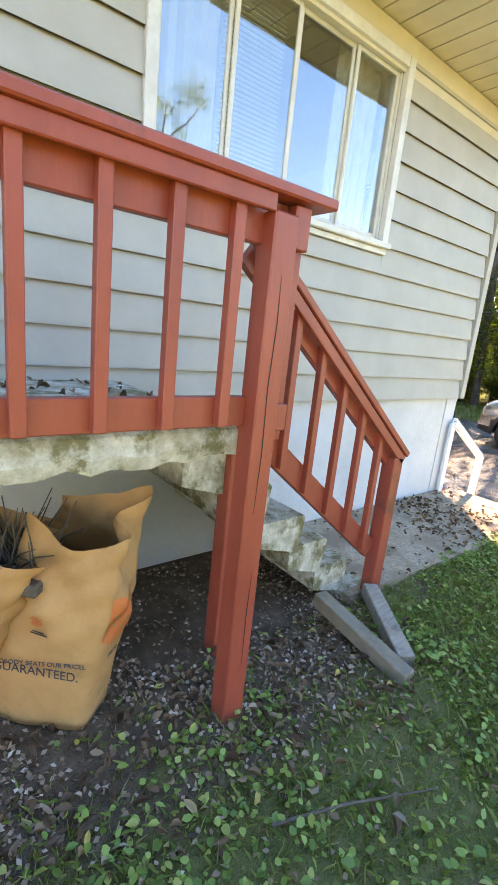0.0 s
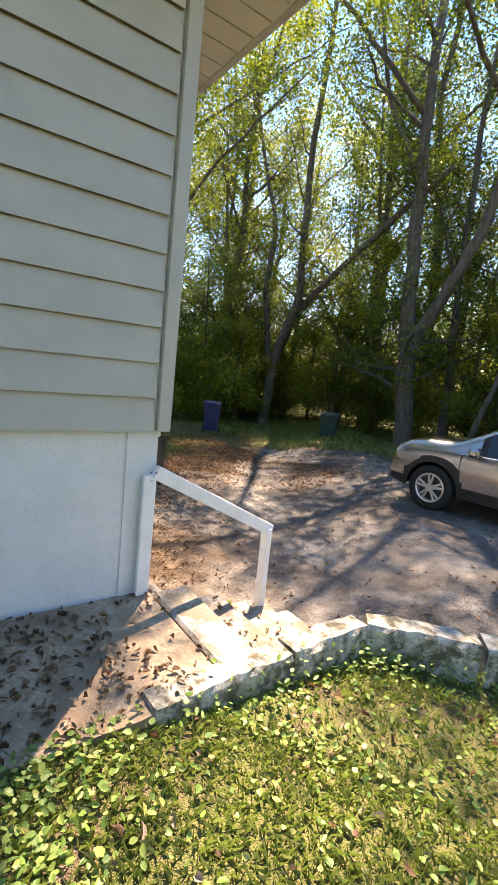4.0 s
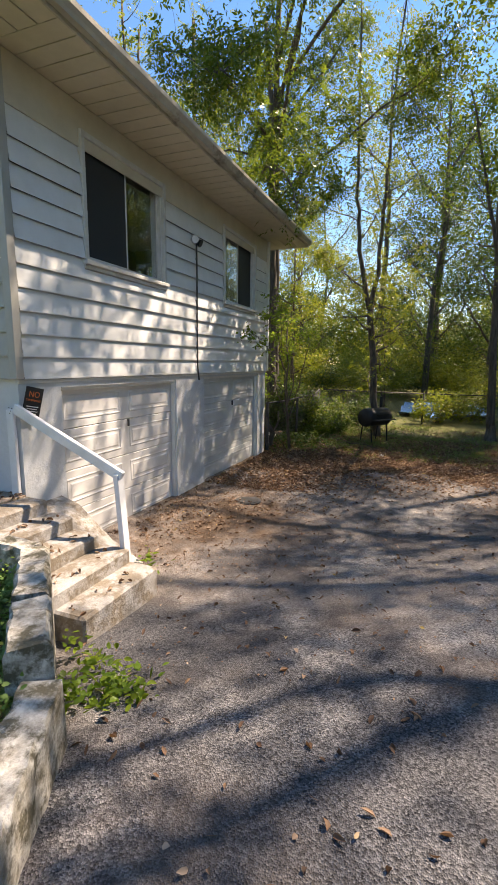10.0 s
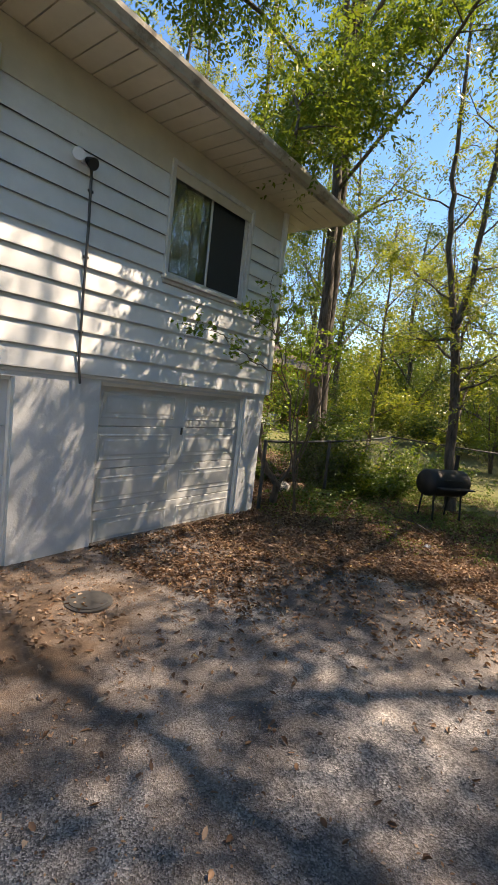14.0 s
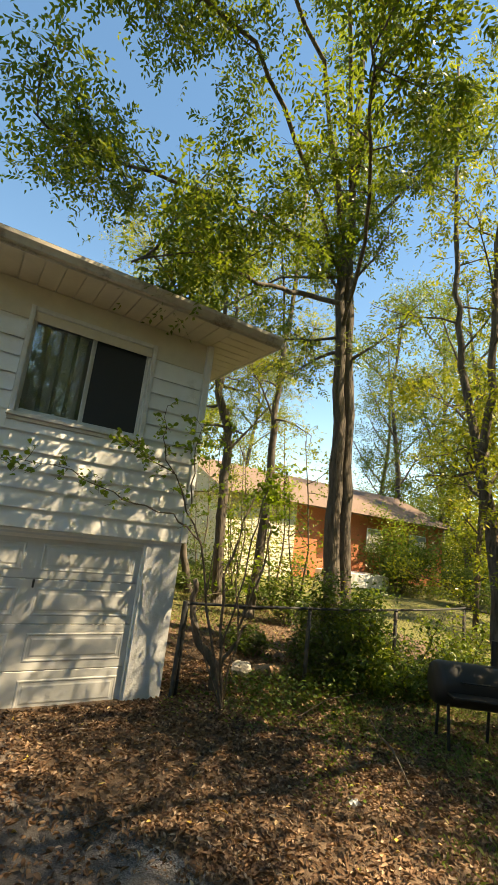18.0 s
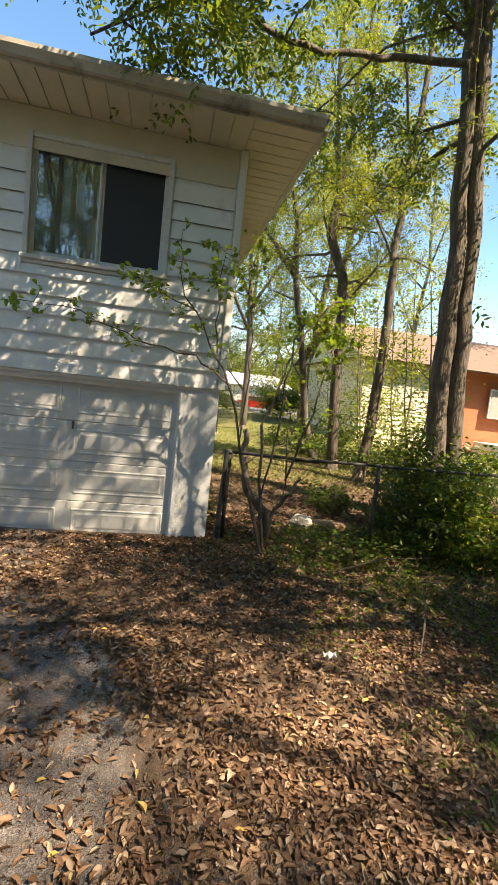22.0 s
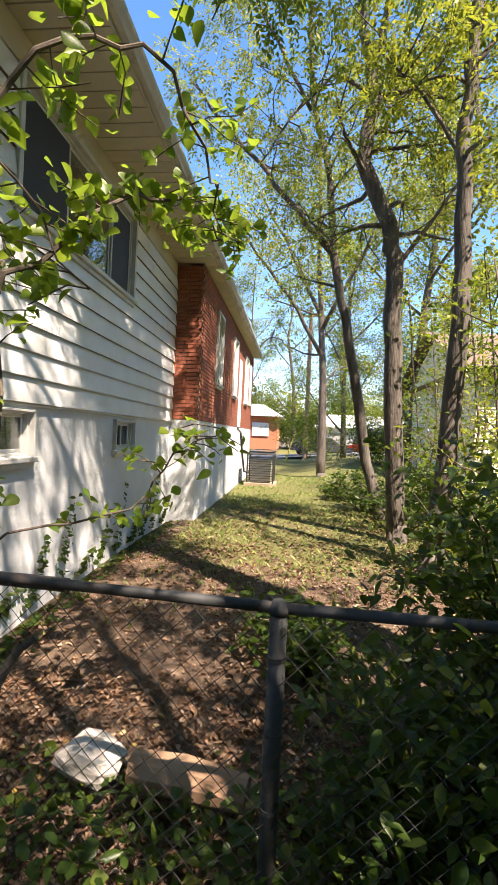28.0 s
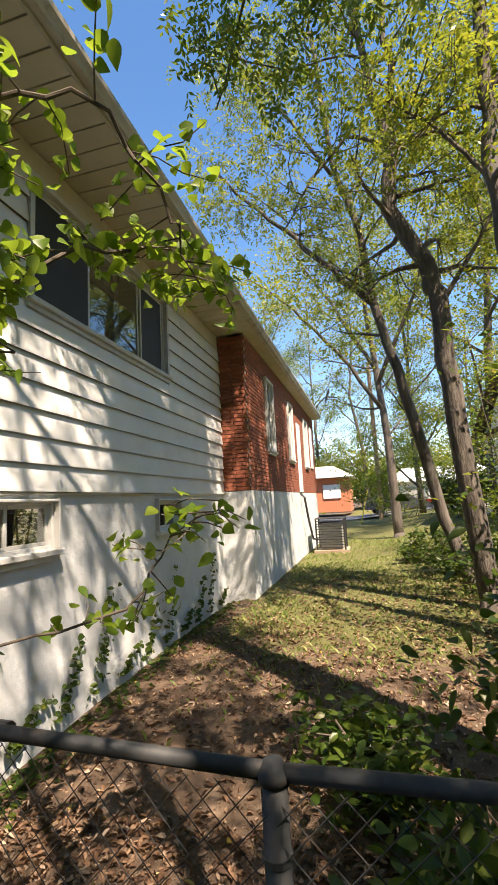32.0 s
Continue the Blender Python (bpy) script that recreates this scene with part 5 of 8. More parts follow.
# ---------- car ----------
def car():
    c = thing("parked_car", (0.15, -6.45, 0.74), "silver-grey sport utility car parked on the gravel", "car")
    m = Matrix.Translation((0.16, -6.44, 0.735)) @ Matrix.Rotation(radians(6.9), 4, "Z")

    def lin(x, pts):
        return float(np.interp(x, [p[0] for p in pts], [p[1] for p in pts]))

    TOP = [(-2.36, 0.90), (-2.32, 1.12), (-2.22, 1.30), (-2.02, 1.50), (-1.80, 1.60), (-1.4, 1.645), (-0.7, 1.675), (-0.1, 1.665), (0.2, 1.61), (0.45, 1.51), (0.75, 1.34), (1.05, 1.175), (1.2, 1.135), (1.6, 1.11), (1.85, 1.06), (2.0, 0.98), (2.07, 0.86), (2.10, 0.62)]
    BELT = [(-2.36, 1.14), (-1.9, 1.13), (-1.45, 1.10), (-1.0, 1.04), (0.0, 1.00), (1.2, 0.985), (2.10, 0.9)]
    xs = np.unique(np.concatenate([np.linspace(-2.36, 2.10, 88), [1.36 + 0.43 * s for s in (-1, 1)], [-1.36 + 0.43 * s for s in (-1, 1)]]))
    R = 0.415

    def low(u):
        z = 0.30 if -1.9 < u < 1.8 else 0.30 + 0.10 * min(1, (abs(u) - 1.8) / 0.4)
        for w in (1.36, -1.36):
            if abs(u - w) < R:
                z = max(z, 0.36 + math.sqrt(R * R - (u - w) ** 2))
        return z

    def half(u, z):
        h = 0.905
        h -= 0.10 * max(0, (abs(u) - 1.75) / 0.55) ** 2 * (1 if u > 0 else 0.6)
        belt = lin(u, BELT)
        if z < 0.62:
            h -= 0.05 * ((0.62 - z) / 0.32) ** 1.5
        elif z > belt:
            h -= 0.03 + 0.42 * (z - belt)
        else:
            h += 0.012 * math.sin((z - 0.62) / (belt - 0.62) * math.pi) - 0.03 * max(0, (z - 0.62) / (belt - 0.62)) ** 3
        return h

    body, glass, dark = MB(), MB(), MB()
    cols = []
    for u in xs:
        zt, zl, belt = lin(u, TOP), low(u), lin(u, BELT)
        b = min(belt, zt - 0.05)
        rail = max(b + 0.01, zt - 0.085)
        zs = list(np.linspace(zl, max(zl + 0.005, min(0.47, b)), 2)) + list(np.linspace(max(zl + 0.01, 0.475), max(zl + 0.03, b), 7)) + list(np.linspace(max(zl + 0.04, b + 0.006), max(zl + 0.05, rail), 5)) + [max(zl + 0.06, zt - 0.03), max(zl + 0.07, zt - 0.004)]
        zs = [max(zs[:i + 1]) for i in range(len(zs))]
        col = [(u, half(u, z) - (0.10 if i >= 15 else 0.035 if i == 14 else 0), z) for i, z in enumerate(zs)]
        cols.append(col)
    K = len(cols[0])
    for s in (1, -1):
        idx = []
        for col in cols:
            idx.append([tuple(m @ Vector((u, s * h, z))) for u, h, z in col])
        for i in range(len(xs) - 1):
            u = (xs[i] + xs[i + 1]) / 2
            for k in range(K - 1):
                q = [idx[i][k], idx[i + 1][k], idx[i + 1][k + 1], idx[i][k + 1]]
                win = 9 <= k < 13 and (-0.98 < u < 0.62 or -1.92 < u < -1.10) and lin(u, TOP) - lin(u, BELT) > 0.20 and not (-0.22 < u < -0.13)
                near_arch = any(abs(u - w) < R + 0.075 and 0 < (cols[i][k][2] - 0.36) < 1 and math.hypot(u - w, cols[i][k][2] - 0.36) < R + 0.085 for w in (1.36, -1.36))
                tgt = glass if win else dark if (9 <= k < 13 and -1.95 < u < 0.72 and lin(u, TOP) - lin(u, BELT) > 0.20) or (k == 0 or (k == 1 and -0.95 < u < 0.95) or near_arch) else body
                tgt.add(q, [(0, 1, 2, 3)])
    for i in range(len(xs) - 1):
        u = (xs[i] + xs[i + 1]) / 2
        a, b = cols[i][-1], cols[i + 1][-1]
        for j in range(8):
            f0, f1 = -1 + j / 4, -1 + (j + 1) / 4
            crown = 0.03

            def P(cl, f):
                return tuple(m @ Vector((cl[0], cl[1] * f, cl[2] + crown * (1 - f * f))))

            tgt = glass if (0.22 < u < 1.08 and 0 < j < 7) or (-2.28 < u < -1.98 and 0 < j < 7) else body
            tgt.add([P(a, f0), P(b, f0), P(b, f1), P(a, f1)], [(0, 1, 2, 3)])
    for i in (0, len(xs) - 1):
        ring = [tuple(m @ Vector((u, h, z))) for u, h, z in cols[i]] + [tuple(m @ Vector((u, -h, z))) for u, h, z in cols[i][::-1]]
        dark.add(ring, [tuple(range(len(ring)))])
    und = [tuple(m @ Vector((u, s * 0.82, 0.34))) for u, s in ((-2.2, -1), (1.98, -1), (1.98, 1), (-2.2, 1))]
    dark.add(und, [(0, 1, 2, 3)])

    def weld(mb, name, mat, label=""):
        me = bpy.data.meshes.new(name)
        me.from_pydata(mb.v, [], mb.f)
        bm = bmesh.new()
        bm.from_mesh(me)
        bmesh.ops.remove_doubles(bm, verts=bm.verts, dist=0.0008)
        bmesh.ops.recalc_face_normals(bm, faces=bm.faces)
        bm.to_mesh(me)
        bm.free()
        me.materials.append(mat)
        me.polygons.foreach_set("use_smooth", [True] * len(me.polygons))
        return part(name, me, mat, c, label)

    for s in (1, -1):
        us = np.linspace(-1.9, 1.0, 24)
        part("chrome_strip", MB().tube([m @ Vector((u, s * (half(u, lin(u, BELT)) + 0.004), lin(u, BELT) - 0.004)) for u in us], 0.009, 6), CHROME, c, "bright strip under the windows")
    weld(body, "body", CARPAINT)
    weld(glass, "glazing", CARGLASS, "dark tinted car windows")
    weld(dark, "cladding", CARDARK, "black plastic sill and wheel arch cladding")
    inner = MB().box((-0.45, 0, 0.85), (2.9, 1.45, 0.6), 0.1, m)
    for x in (0.35, -0.75):
        for y in (0.38, -0.38):
            inner.box((x - 0.2, y, 1.2), (0.16, 0.45, 0.55), 0.06, m)
    part("interior", inner, CARDARK, c, "dark seats behind the glass")
    for u in (1.36, -1.36):
        for s in (1, -1):
            tyre, rim = MB(), MB()
            prof = [(0.225, -0.10), (0.30, -0.115), (0.345, -0.10), (0.358, -0.06), (0.358, 0.06), (0.345, 0.10), (0.30, 0.115), (0.225, 0.10)]
            n = 36
            for i in range(n):
                a = 2 * math.pi * i / n
                for r, w in prof:
                    tyre.v.append(tuple(m @ Vector((u + r * math.cos(a), s * 0.80 + w, 0.358 + r * math.sin(a)))))
            for i in range(n):
                for k in range(len(prof)):
                    k2, i2 = (k + 1) % len(prof), (i + 1) % n
                    tyre.f.append((i * 8 + k, i * 8 + k2, i2 * 8 + k2, i2 * 8 + k))
            w = part("wheel", tyre, RUBBER, c, "black tyre with bright alloy rim", True)
            for i in range(n):
                a = 2 * math.pi * i / n
                for r, q in ((0.238, 0.105), (0.222, 0.112), (0.205, 0.095), (0.20, 0.02)):
                    rim.v.append(tuple(m @ Vector((u + r * math.cos(a), s * (0.80 + q), 0.358 + r * math.sin(a)))))
            for i in range(n):
                for k in range(3):
                    i2 = (i + 1) % n
                    rim.f.append((i * 4 + k, i * 4 + k + 1, i2 * 4 + k + 1, i2 * 4 + k))
            part("rim", rim, ALLOY, w, smooth=True)
            for q in range(5):
                for dq in (-0.17, 0.17):
                    a = 2 * math.pi * q / 5 + 0.3
                    p0 = Vector((u + 0.05 * math.cos(a + dq), s * 0.90, 0.358 + 0.05 * math.sin(a + dq)))
                    p1 = Vector((u + 0.215 * math.cos(a + dq * 1.1), s * 0.892, 0.358 + 0.215 * math.sin(a + dq * 1.1)))
                    part("spoke", MB().beam(m @ p0, m @ p1, 0.038, 0.02, 0.006, (0, 1, 0)), ALLOY, w)
            part("hub", MB().tube([m @ Vector((u, s * 0.86, 0.358)), m @ Vector((u, s * 0.915, 0.358))], [0.07, 0.06], 16), ALLOY, w)
            part("brake_disc", MB().tube([m @ Vector((u, s * 0.76, 0.358)), m @ Vector((u, s * 0.80, 0.358))], 0.20, 20), DARKSTEEL, w)
            liner = MB()
            for i in range(13):
                a = math.pi * i / 12
                for q in (0.60, 0.90):
                    liner.v.append(tuple(m @ Vector((u + 0.41 * math.cos(a), s * q, 0.36 + 0.41 * math.sin(a)))))
            liner.f = [(2 * i, 2 * i + 1, 2 * i + 3, 2 * i + 2) for i in range(12)]
            part("wheel_arch", liner, CARDARK, c)
    for s in (1, -1):
        part("mirror", MB().box((0.72, s * 1.01, 1.06), (0.16, 0.20, 0.14), 0.04, m), CARPAINT, c)
        part("mirror_stalk", MB().box((0.74, s * 0.90, 1.00), (0.06, 0.10, 0.05), 0.01, m), CARDARK, c)
        for u in (0.10, -0.98):
            part("door_handle", MB().box((u, s * 0.915, 0.925), (0.20, 0.03, 0.032), 0.01, m), CHROME, c)
        part("window_trim", MB().beam(m @ Vector((0.85, s * 0.885, 1.0)), m @ Vector((-1.0, s * 0.885, 1.045)), 0.012, 0.02, 0.003), CHROME, c)
        part("roof_rail", MB().tube([m @ Vector((u, s * 0.60, z)) for u, z in ((0.05, 1.69), (-0.1, 1.725), (-0.8, 1.735), (-1.5, 1.715), (-1.65, 1.67))], 0.016, 8), CHROME, c)
        part("headlamp", MB().box((1.93, s * 0.69, 0.90), (0.20, 0.28, 0.11), 0.03, m), LAMPGLASS, c)
        part("tail_lamp", MB().box((-2.22, s * 0.76, 1.0), (0.18, 0.22, 0.14), 0.03, m), REDLAMP, c)
        for u in (-0.175, 0.95, -1.03):
            part("door_seam", MB().box((u, s * 0.906, 0.72), (0.008, 0.02, 0.5), 0.0, m), CARDARK, c)
    part("grille", MB().box((2.075, 0, 0.70), (0.06, 0.9, 0.28), 0.02, m), CARDARK, c)
    part("bumper", MB().box((2.02, 0, 0.45), (0.16, 1.55, 0.18), 0.05, m), CARDARK, c)
    part("rear_bumper", MB().box((-2.28, 0, 0.5), (0.16, 1.6, 0.26), 0.05, m), CARDARK, c)


car()


# ---------- bins, grill, tarp ----------
def wheelie_bin(at, yaw, mat, label):
    b = thing("rubbish_bin", at, label, "bin", "wheeled rubbish bins")
    m = Matrix.Translation(at) @ Matrix.Rotation(yaw, 4, "Z")
    vs = [(-0.22, -0.24, 0.06), (0.22, -0.24, 0.06), (0.22, 0.24, 0.06), (-0.22, 0.24, 0.06), (-0.29, -0.33, 0.98), (0.29, -0.33, 0.98), (0.29, 0.33, 0.98), (-0.29, 0.33, 0.98)]
    part("body", MB().add(vs, [(3, 2, 1, 0), (4, 5, 6, 7), (0, 1, 5, 4), (1, 2, 6, 5), (2, 3, 7, 6), (3, 0, 4, 7)], m), mat, b)
    part("rim", MB().box((0, 0, 0.97), (0.63, 0.71, 0.05), 0.015, m), mat, b)
    part("lid", MB().box((0, 0.0, 1.03), (0.62, 0.72, 0.08), 0.035, m), mat, b)
    part("handle", MB().tube([m @ Vector((0.25, 0.36, 0.98)), m @ Vector((0.25, 0.43, 1.0)), m @ Vector((-0.25, 0.43, 1.0)), m @ Vector((-0.25, 0.36, 0.98))], 0.016, 8), mat, b)
    for s in (1, -1):
        part("wheel", MB().tube([m @ Vector((s * 0.24, 0.26, 0.12)), m @ Vector((s * 0.29, 0.26, 0.12))], 0.12, 16), RUBBER, b)


wheelie_bin((11.02, -7.04, 0.36), radians(60), BLUEBIN, "dark blue wheeled rubbish bin at the drive's edge")
wheelie_bin((8.7, -10.5, 0.38), radians(35), GREENBIN, "dark green wheeled rubbish bin under the trees")

gr = thing("barrel_grill", (9.56, -2.09, 0.4), "rusty black barrel grill on legs by the fence", "grill")
GM = Matrix.Translation((9.56, -2.09, 0.0)) @ Matrix.Rotation(radians(-35), 4, "Z")
part("barrel", MB().tube([GM @ Vector((-0.42, 0, 0.98)), GM @ Vector((-0.36, 0, 0.98)), GM @ Vector((0.36, 0, 0.98)), GM @ Vector((0.42, 0, 0.98))], [0.22, 0.245, 0.245, 0.22], 20), CARDARK, gr, smooth=True)
for sx in (-0.3, 0.3):
    for sy in (-0.2, 0.2):
        part("leg", MB().tube([GM @ Vector((sx, sy, 0.33)), GM @ Vector((sx, sy * 0.7, 0.85))], 0.018, 8), CARDARK, gr)
part("chimney", MB().tube([GM @ Vector((0.33, 0.1, 1.15)), GM @ Vector((0.33, 0.1, 1.5))], 0.04, 10), CARDARK, gr)
part("shelf", MB().box((0, -0.33, 0.93), (0.7, 0.18, 0.025), 0.004, GM), CARDARK, gr)
part("handle", MB().tube([GM @ Vector((-0.2, -0.24, 1.06)), GM @ Vector((-0.2, -0.29, 1.07)), GM @ Vector((0.2, -0.29, 1.07)), GM @ Vector((0.2, -0.24, 1.06))], 0.012, 6), CARDARK, gr)

mb = MB()
for i in range(13):
    for j in range(9):
        x, y = 16.6 + i * 0.42, -5.6 + j * 0.42
        mb.v.append((x, y, 0.42 + 0.10 * math.sin(i * 1.3 + j) + 0.08 * math.cos(j * 2.1 - i)))
for i in range(12):
    for j in range(8):
        mb.f.append((i * 9 + j, i * 9 + 9 + j, i * 9 + 10 + j, i * 9 + j + 1))
solid("tarpaulin", mb, TARP, "crumpled pale blue tarpaulin lying beyond the fence", "tarpaulin", smooth=True)

# stone and log behind the fence
mb = MB()
rnd = random.Random(4)
for i in range(9):
    for k in range(12):
        a, t = 2 * math.pi * k / 12, math.pi * i / 8
        r = 0.12 * (1 + 0.14 * math.sin(3 * a + 2 * t) + 0.08 * rnd.uniform(-1, 1))
        mb.v.append((7.88 + 1.3 * r * math.sin(t) * math.cos(a), 0.28 + r * math.sin(t) * math.sin(a), 0.57 + 0.75 * r * math.cos(t)))
for i in range(8):
    for k in range(12):
        mb.f.append((i * 12 + k, i * 12 + (k + 1) % 12, (i + 1) * 12 + (k + 1) % 12, (i + 1) * 12 + k))
solid("pale_stone", mb, STONE, "pale broken stone lying behind the fence", "stone", smooth=False)
solid("log", MB().tube([(8.06, 0.30, 0.53), (8.3, 0.28, 0.53), (8.58, 0.24, 0.52)], [0.075, 0.085, 0.07], 10), ROCKBROWN, "brown log lying behind the fence", "log")

# ---------- neighbouring houses, street ----------
nb = thing("neighbour_house", (17, 15, 1.0), "cream and brick single storey house behind trees", "house")
NX, NY, NG, NE = 13.5, 11.2, 0.7, 4.1
part("wall", MB().box((NX + 1.9, NY + 4.0, (NG + NE) / 2), (3.8, 8.0, NE - NG)), NEIGHBOUR, nb)
part("wall", MB().box((NX + 9.4, NY + 4.0, (NG + NE) / 2), (11.1, 7.6, NE - NG)), ORANGEBRICK, nb, "orange brick wall")
mb = MB()
for k in range(16):
    z = NG + 0.35 + 0.2 * k
    mb.add([(NX, NY - 0.03, z), (NX + 3.75, NY - 0.03, z), (NX + 3.75, NY - 0.004, z + 0.19), (NX, NY - 0.004, z + 0.19), (NX, NY, z), (NX + 3.75, NY, z)], [(0, 1, 2, 3), (4, 5, 1, 0)])
    mb.add([(NX - 0.03, NY + 8, z), (NX - 0.03, NY, z), (NX - 0.004, NY, z + 0.19), (NX - 0.004, NY + 8, z + 0.19), (NX, NY + 8, z), (NX, NY, z)], [(0, 1, 2, 3), (4, 5, 1, 0)])
part("siding", mb, NEIGHBOUR, nb)
mb = MB()
rx0, rx1, ry0, ry1 = NX - 0.4, NX + 15.4, NY - 0.5, NY + 8.5
mb.add([(rx0, ry0, NE), (rx1, ry0, NE), (rx1, ry1, NE), (rx0, ry1, NE), (rx0, (ry0 + ry1) / 2, NE + 1.9), (rx1, (ry0 + ry1) / 2, NE + 1.9)],
       [(0, 1, 5, 4), (2, 3, 4, 5), (3, 2, 1, 0)])
part("roof", mb, ROOF_BROWN, nb, "brown shingle roof")
mb = MB().add([(NX, NY, NE), (NX, NY + 8, NE), (NX, NY + 4, NE + 1.72)], [(0, 1, 2)])
part("gable", mb, NEIGHBOUR, nb)
for x, w, z0_, z1_ in ((NX + 1.9, 1.0, 2.2, 3.4), (NX + 6.2, 1.2, 2.3, 3.5), (NX + 9.0, 1.2, 2.3, 3.5), (NX + 12.4, 1.4, 2.3, 3.5)):
    wn_ = part("window", MB().box((x, NY - 0.03, (z0_ + z1_) / 2), (w, 0.06, z1_ - z0_), 0.01), WHITEFAR, nb)
    part("pane", MB().box((x, NY - 0.065, (z0_ + z1_) / 2), (w - 0.14, 0.012, z1_ - z0_ - 0.14)), CURTAIN if x < NX + 3 else ROOMDARK, wn_)
part("window", MB().box((NX - 0.035, NY + 3.6, 3.6), (0.06, 0.5, 0.7), 0.01), ROOMDARK, nb)
part("porch", MB().box((NX + 6.8, NY - 0.8, NG + 0.3), (3.2, 1.6, 0.6), 0.01), WHITEFAR, nb)

sh = thing("white_shed", (19.4, -22.0, 0.3), "pale weathered building glimpsed behind the woodland", "shed")
part("wall", MB().box((19.4, -23.6, 1.8), (6.4, 3.2, 3.0)), WHITEFAR, sh)
part("roof", MB().add([(15.9, -21.6, 3.2), (22.9, -21.6, 3.2), (22.9, -25.6, 3.2), (15.9, -25.6, 3.2), (15.9, -23.6, 4.3), (22.9, -23.6, 4.3)], [(0, 1, 5, 4), (2, 3, 4, 5), (1, 2, 5), (3, 0, 4), (3, 2, 1, 0)]), ROOF_BROWN, sh, "brown roof")
for x in (17.6, 21.0):
    part("window", MB().box((x, -21.98, 2.0), (1.0, 0.08, 1.0), 0.01), ROOMDARK, sh)

fh = thing("far_house", (5.5, 40, 1.0), "low white and brick house across the street", "house")
part("wall", MB().box((4.6, 42, 2.3), (5.0, 6, 2.9)), ORANGEBRICK, fh)
part("roof", MB().add([(1.6, 38.4, 3.8), (7.6, 38.4, 3.8), (7.6, 45.5, 3.8), (1.6, 45.5, 3.8), (3.6, 42, 5.0), (5.6, 42, 5.0)], [(0, 1, 5, 4), (1, 2, 5), (2, 3, 4, 5), (3, 0, 4), (3, 2, 1, 0)]), WHITEFAR, fh, "pale grey roof")
part("window", MB().box((5.6, 38.95, 2.6), (1.5, 0.1, 1.2), 0.01), WHITEFAR, fh)
fg = thing("far_house", (14.5, 45, 1.0), "long white house across the street", "house")
part("wall", MB().box((15.5, 47, 2.0), (9.0, 6, 2.4)), WHITEFAR, fg)
part("roof", MB().add([(10.5, 43.5, 3.2), (20.5, 43.5, 3.2), (20.5, 50.5, 3.2), (10.5, 50.5, 3.2), (12.0, 47, 4.6), (19.0, 47, 4.6)], [(0, 1, 5, 4), (1, 2, 5), (2, 3, 4, 5), (3, 0, 4), (3, 2, 1, 0)]), WHITEFAR, fg, "pale roof")
for x in (12.6, 15.2, 17.8):
    part("window", MB().box((x, 43.95, 2.2), (1.1, 0.1, 1.0), 0.01), ROOMDARK, fg)

xs_ = np.linspace(-60, 80, 30)
mb = MB()
for x in xs_:
    mb.v += [(x, 30.0, float(low_z(np.array(x), np.array(30.0))) + 0.03), (x, 36.5, float(low_z(np.array(x), np.array(36.5))) + 0.03)]
mb.f = [(2 * i, 2 * i + 2, 2 * i + 3, 2 * i + 1) for i in range(29)]
solid("road", mb, ROADGREY, "pale grey asphalt street beyond the side yard", "road", "structure")
mb = MB()
for k in range(12):
    y = 12.5 + 1.6 * k
    x = 9.6 + 0.22 * k
    mb.v += [(x + 0.9, y, float(low_z(np.array(x), np.array(y))) + 0.05), (x + 3.4, y, float(low_z(np.array(x + 3.0), np.array(y))) + 0.05)]
mb.f = [(2 * i, 2 * i + 1, 2 * i + 3, 2 * i + 2) for i in range(11)]
solid("road_neighbour_drive", mb, ROADGREY, "grey asphalt drive of the neighbouring house", "road", "structure")


def far_car(at, yaw, mat, label):
    c = thing("street_car", at, label, "car", "cars on the street")
    m = Matrix.Translation(at) @ Matrix.Rotation(yaw, 4, "Z")
    prof = [(-2.2, 0.35), (2.2, 0.35), (2.25, 0.7), (1.3, 0.9), (0.7, 1.35), (-1.3, 1.4), (-2.0, 0.95), (-2.25, 0.8)]
    part("body", MB().prism(prof, -0.85, 0.85, 1, m), mat, c)
    part("windows", MB().prism([(1.05, 0.95), (0.6, 1.3), (-1.2, 1.33), (-1.6, 0.98)], -0.86, 0.86, 1, m), CARDARK, c, "dark windows")
    for u in (-1.35, 1.35):
        for s in (-0.78, 0.78):
            part("wheel", MB().tube([m @ Vector((u, s - 0.1, 0.33)), m @ Vector((u, s + 0.1, 0.33))], 0.33, 14), RUBBER, c)


gz = float(low_z(np.array(10.0), np.array(33.0)))
far_car((10.6, 33.0, gz), radians(8), BLUEPRINT, "dark blue car parked on the street")
far_car((15.0, 38.5, gz), radians(170), REDLAMP, "red car parked across the street")
pole = thing("utility_pole", (9.4, 28.2, 0.5), "pale wooden utility pole beside the street", "utility pole")
part("pole", MB().tube([(9.4, 28.2, 0.3), (9.38, 28.2, 6), (9.36, 28.2, 10.5)], [0.16, 0.14, 0.11], 12), ROCKBROWN, pole)
part("crossarm", MB().box((9.36, 28.2, 9.9), (2.0, 0.1, 0.12), 0.01), GREYWOOD, pole)
mb = MB()
for k in range(3):
    pts = []
    for i in range(13):
        t = i / 12
        pts.append((9.4 + (k - 1) * 0.8 + (7.5 - 9.4) * t * (k == 1) + 30 * t * (k != 1) * (k - 1), 28.2 + (15.0 - 28.2) * t * (k == 1), 9.9 - 4 * 0.8 * t * (1 - t) - (4.6 * t if k == 1 else 0)))
    mb.tube(pts, 0.012, 5)
part("wire", mb, CARDARK, pole, "black overhead wires")
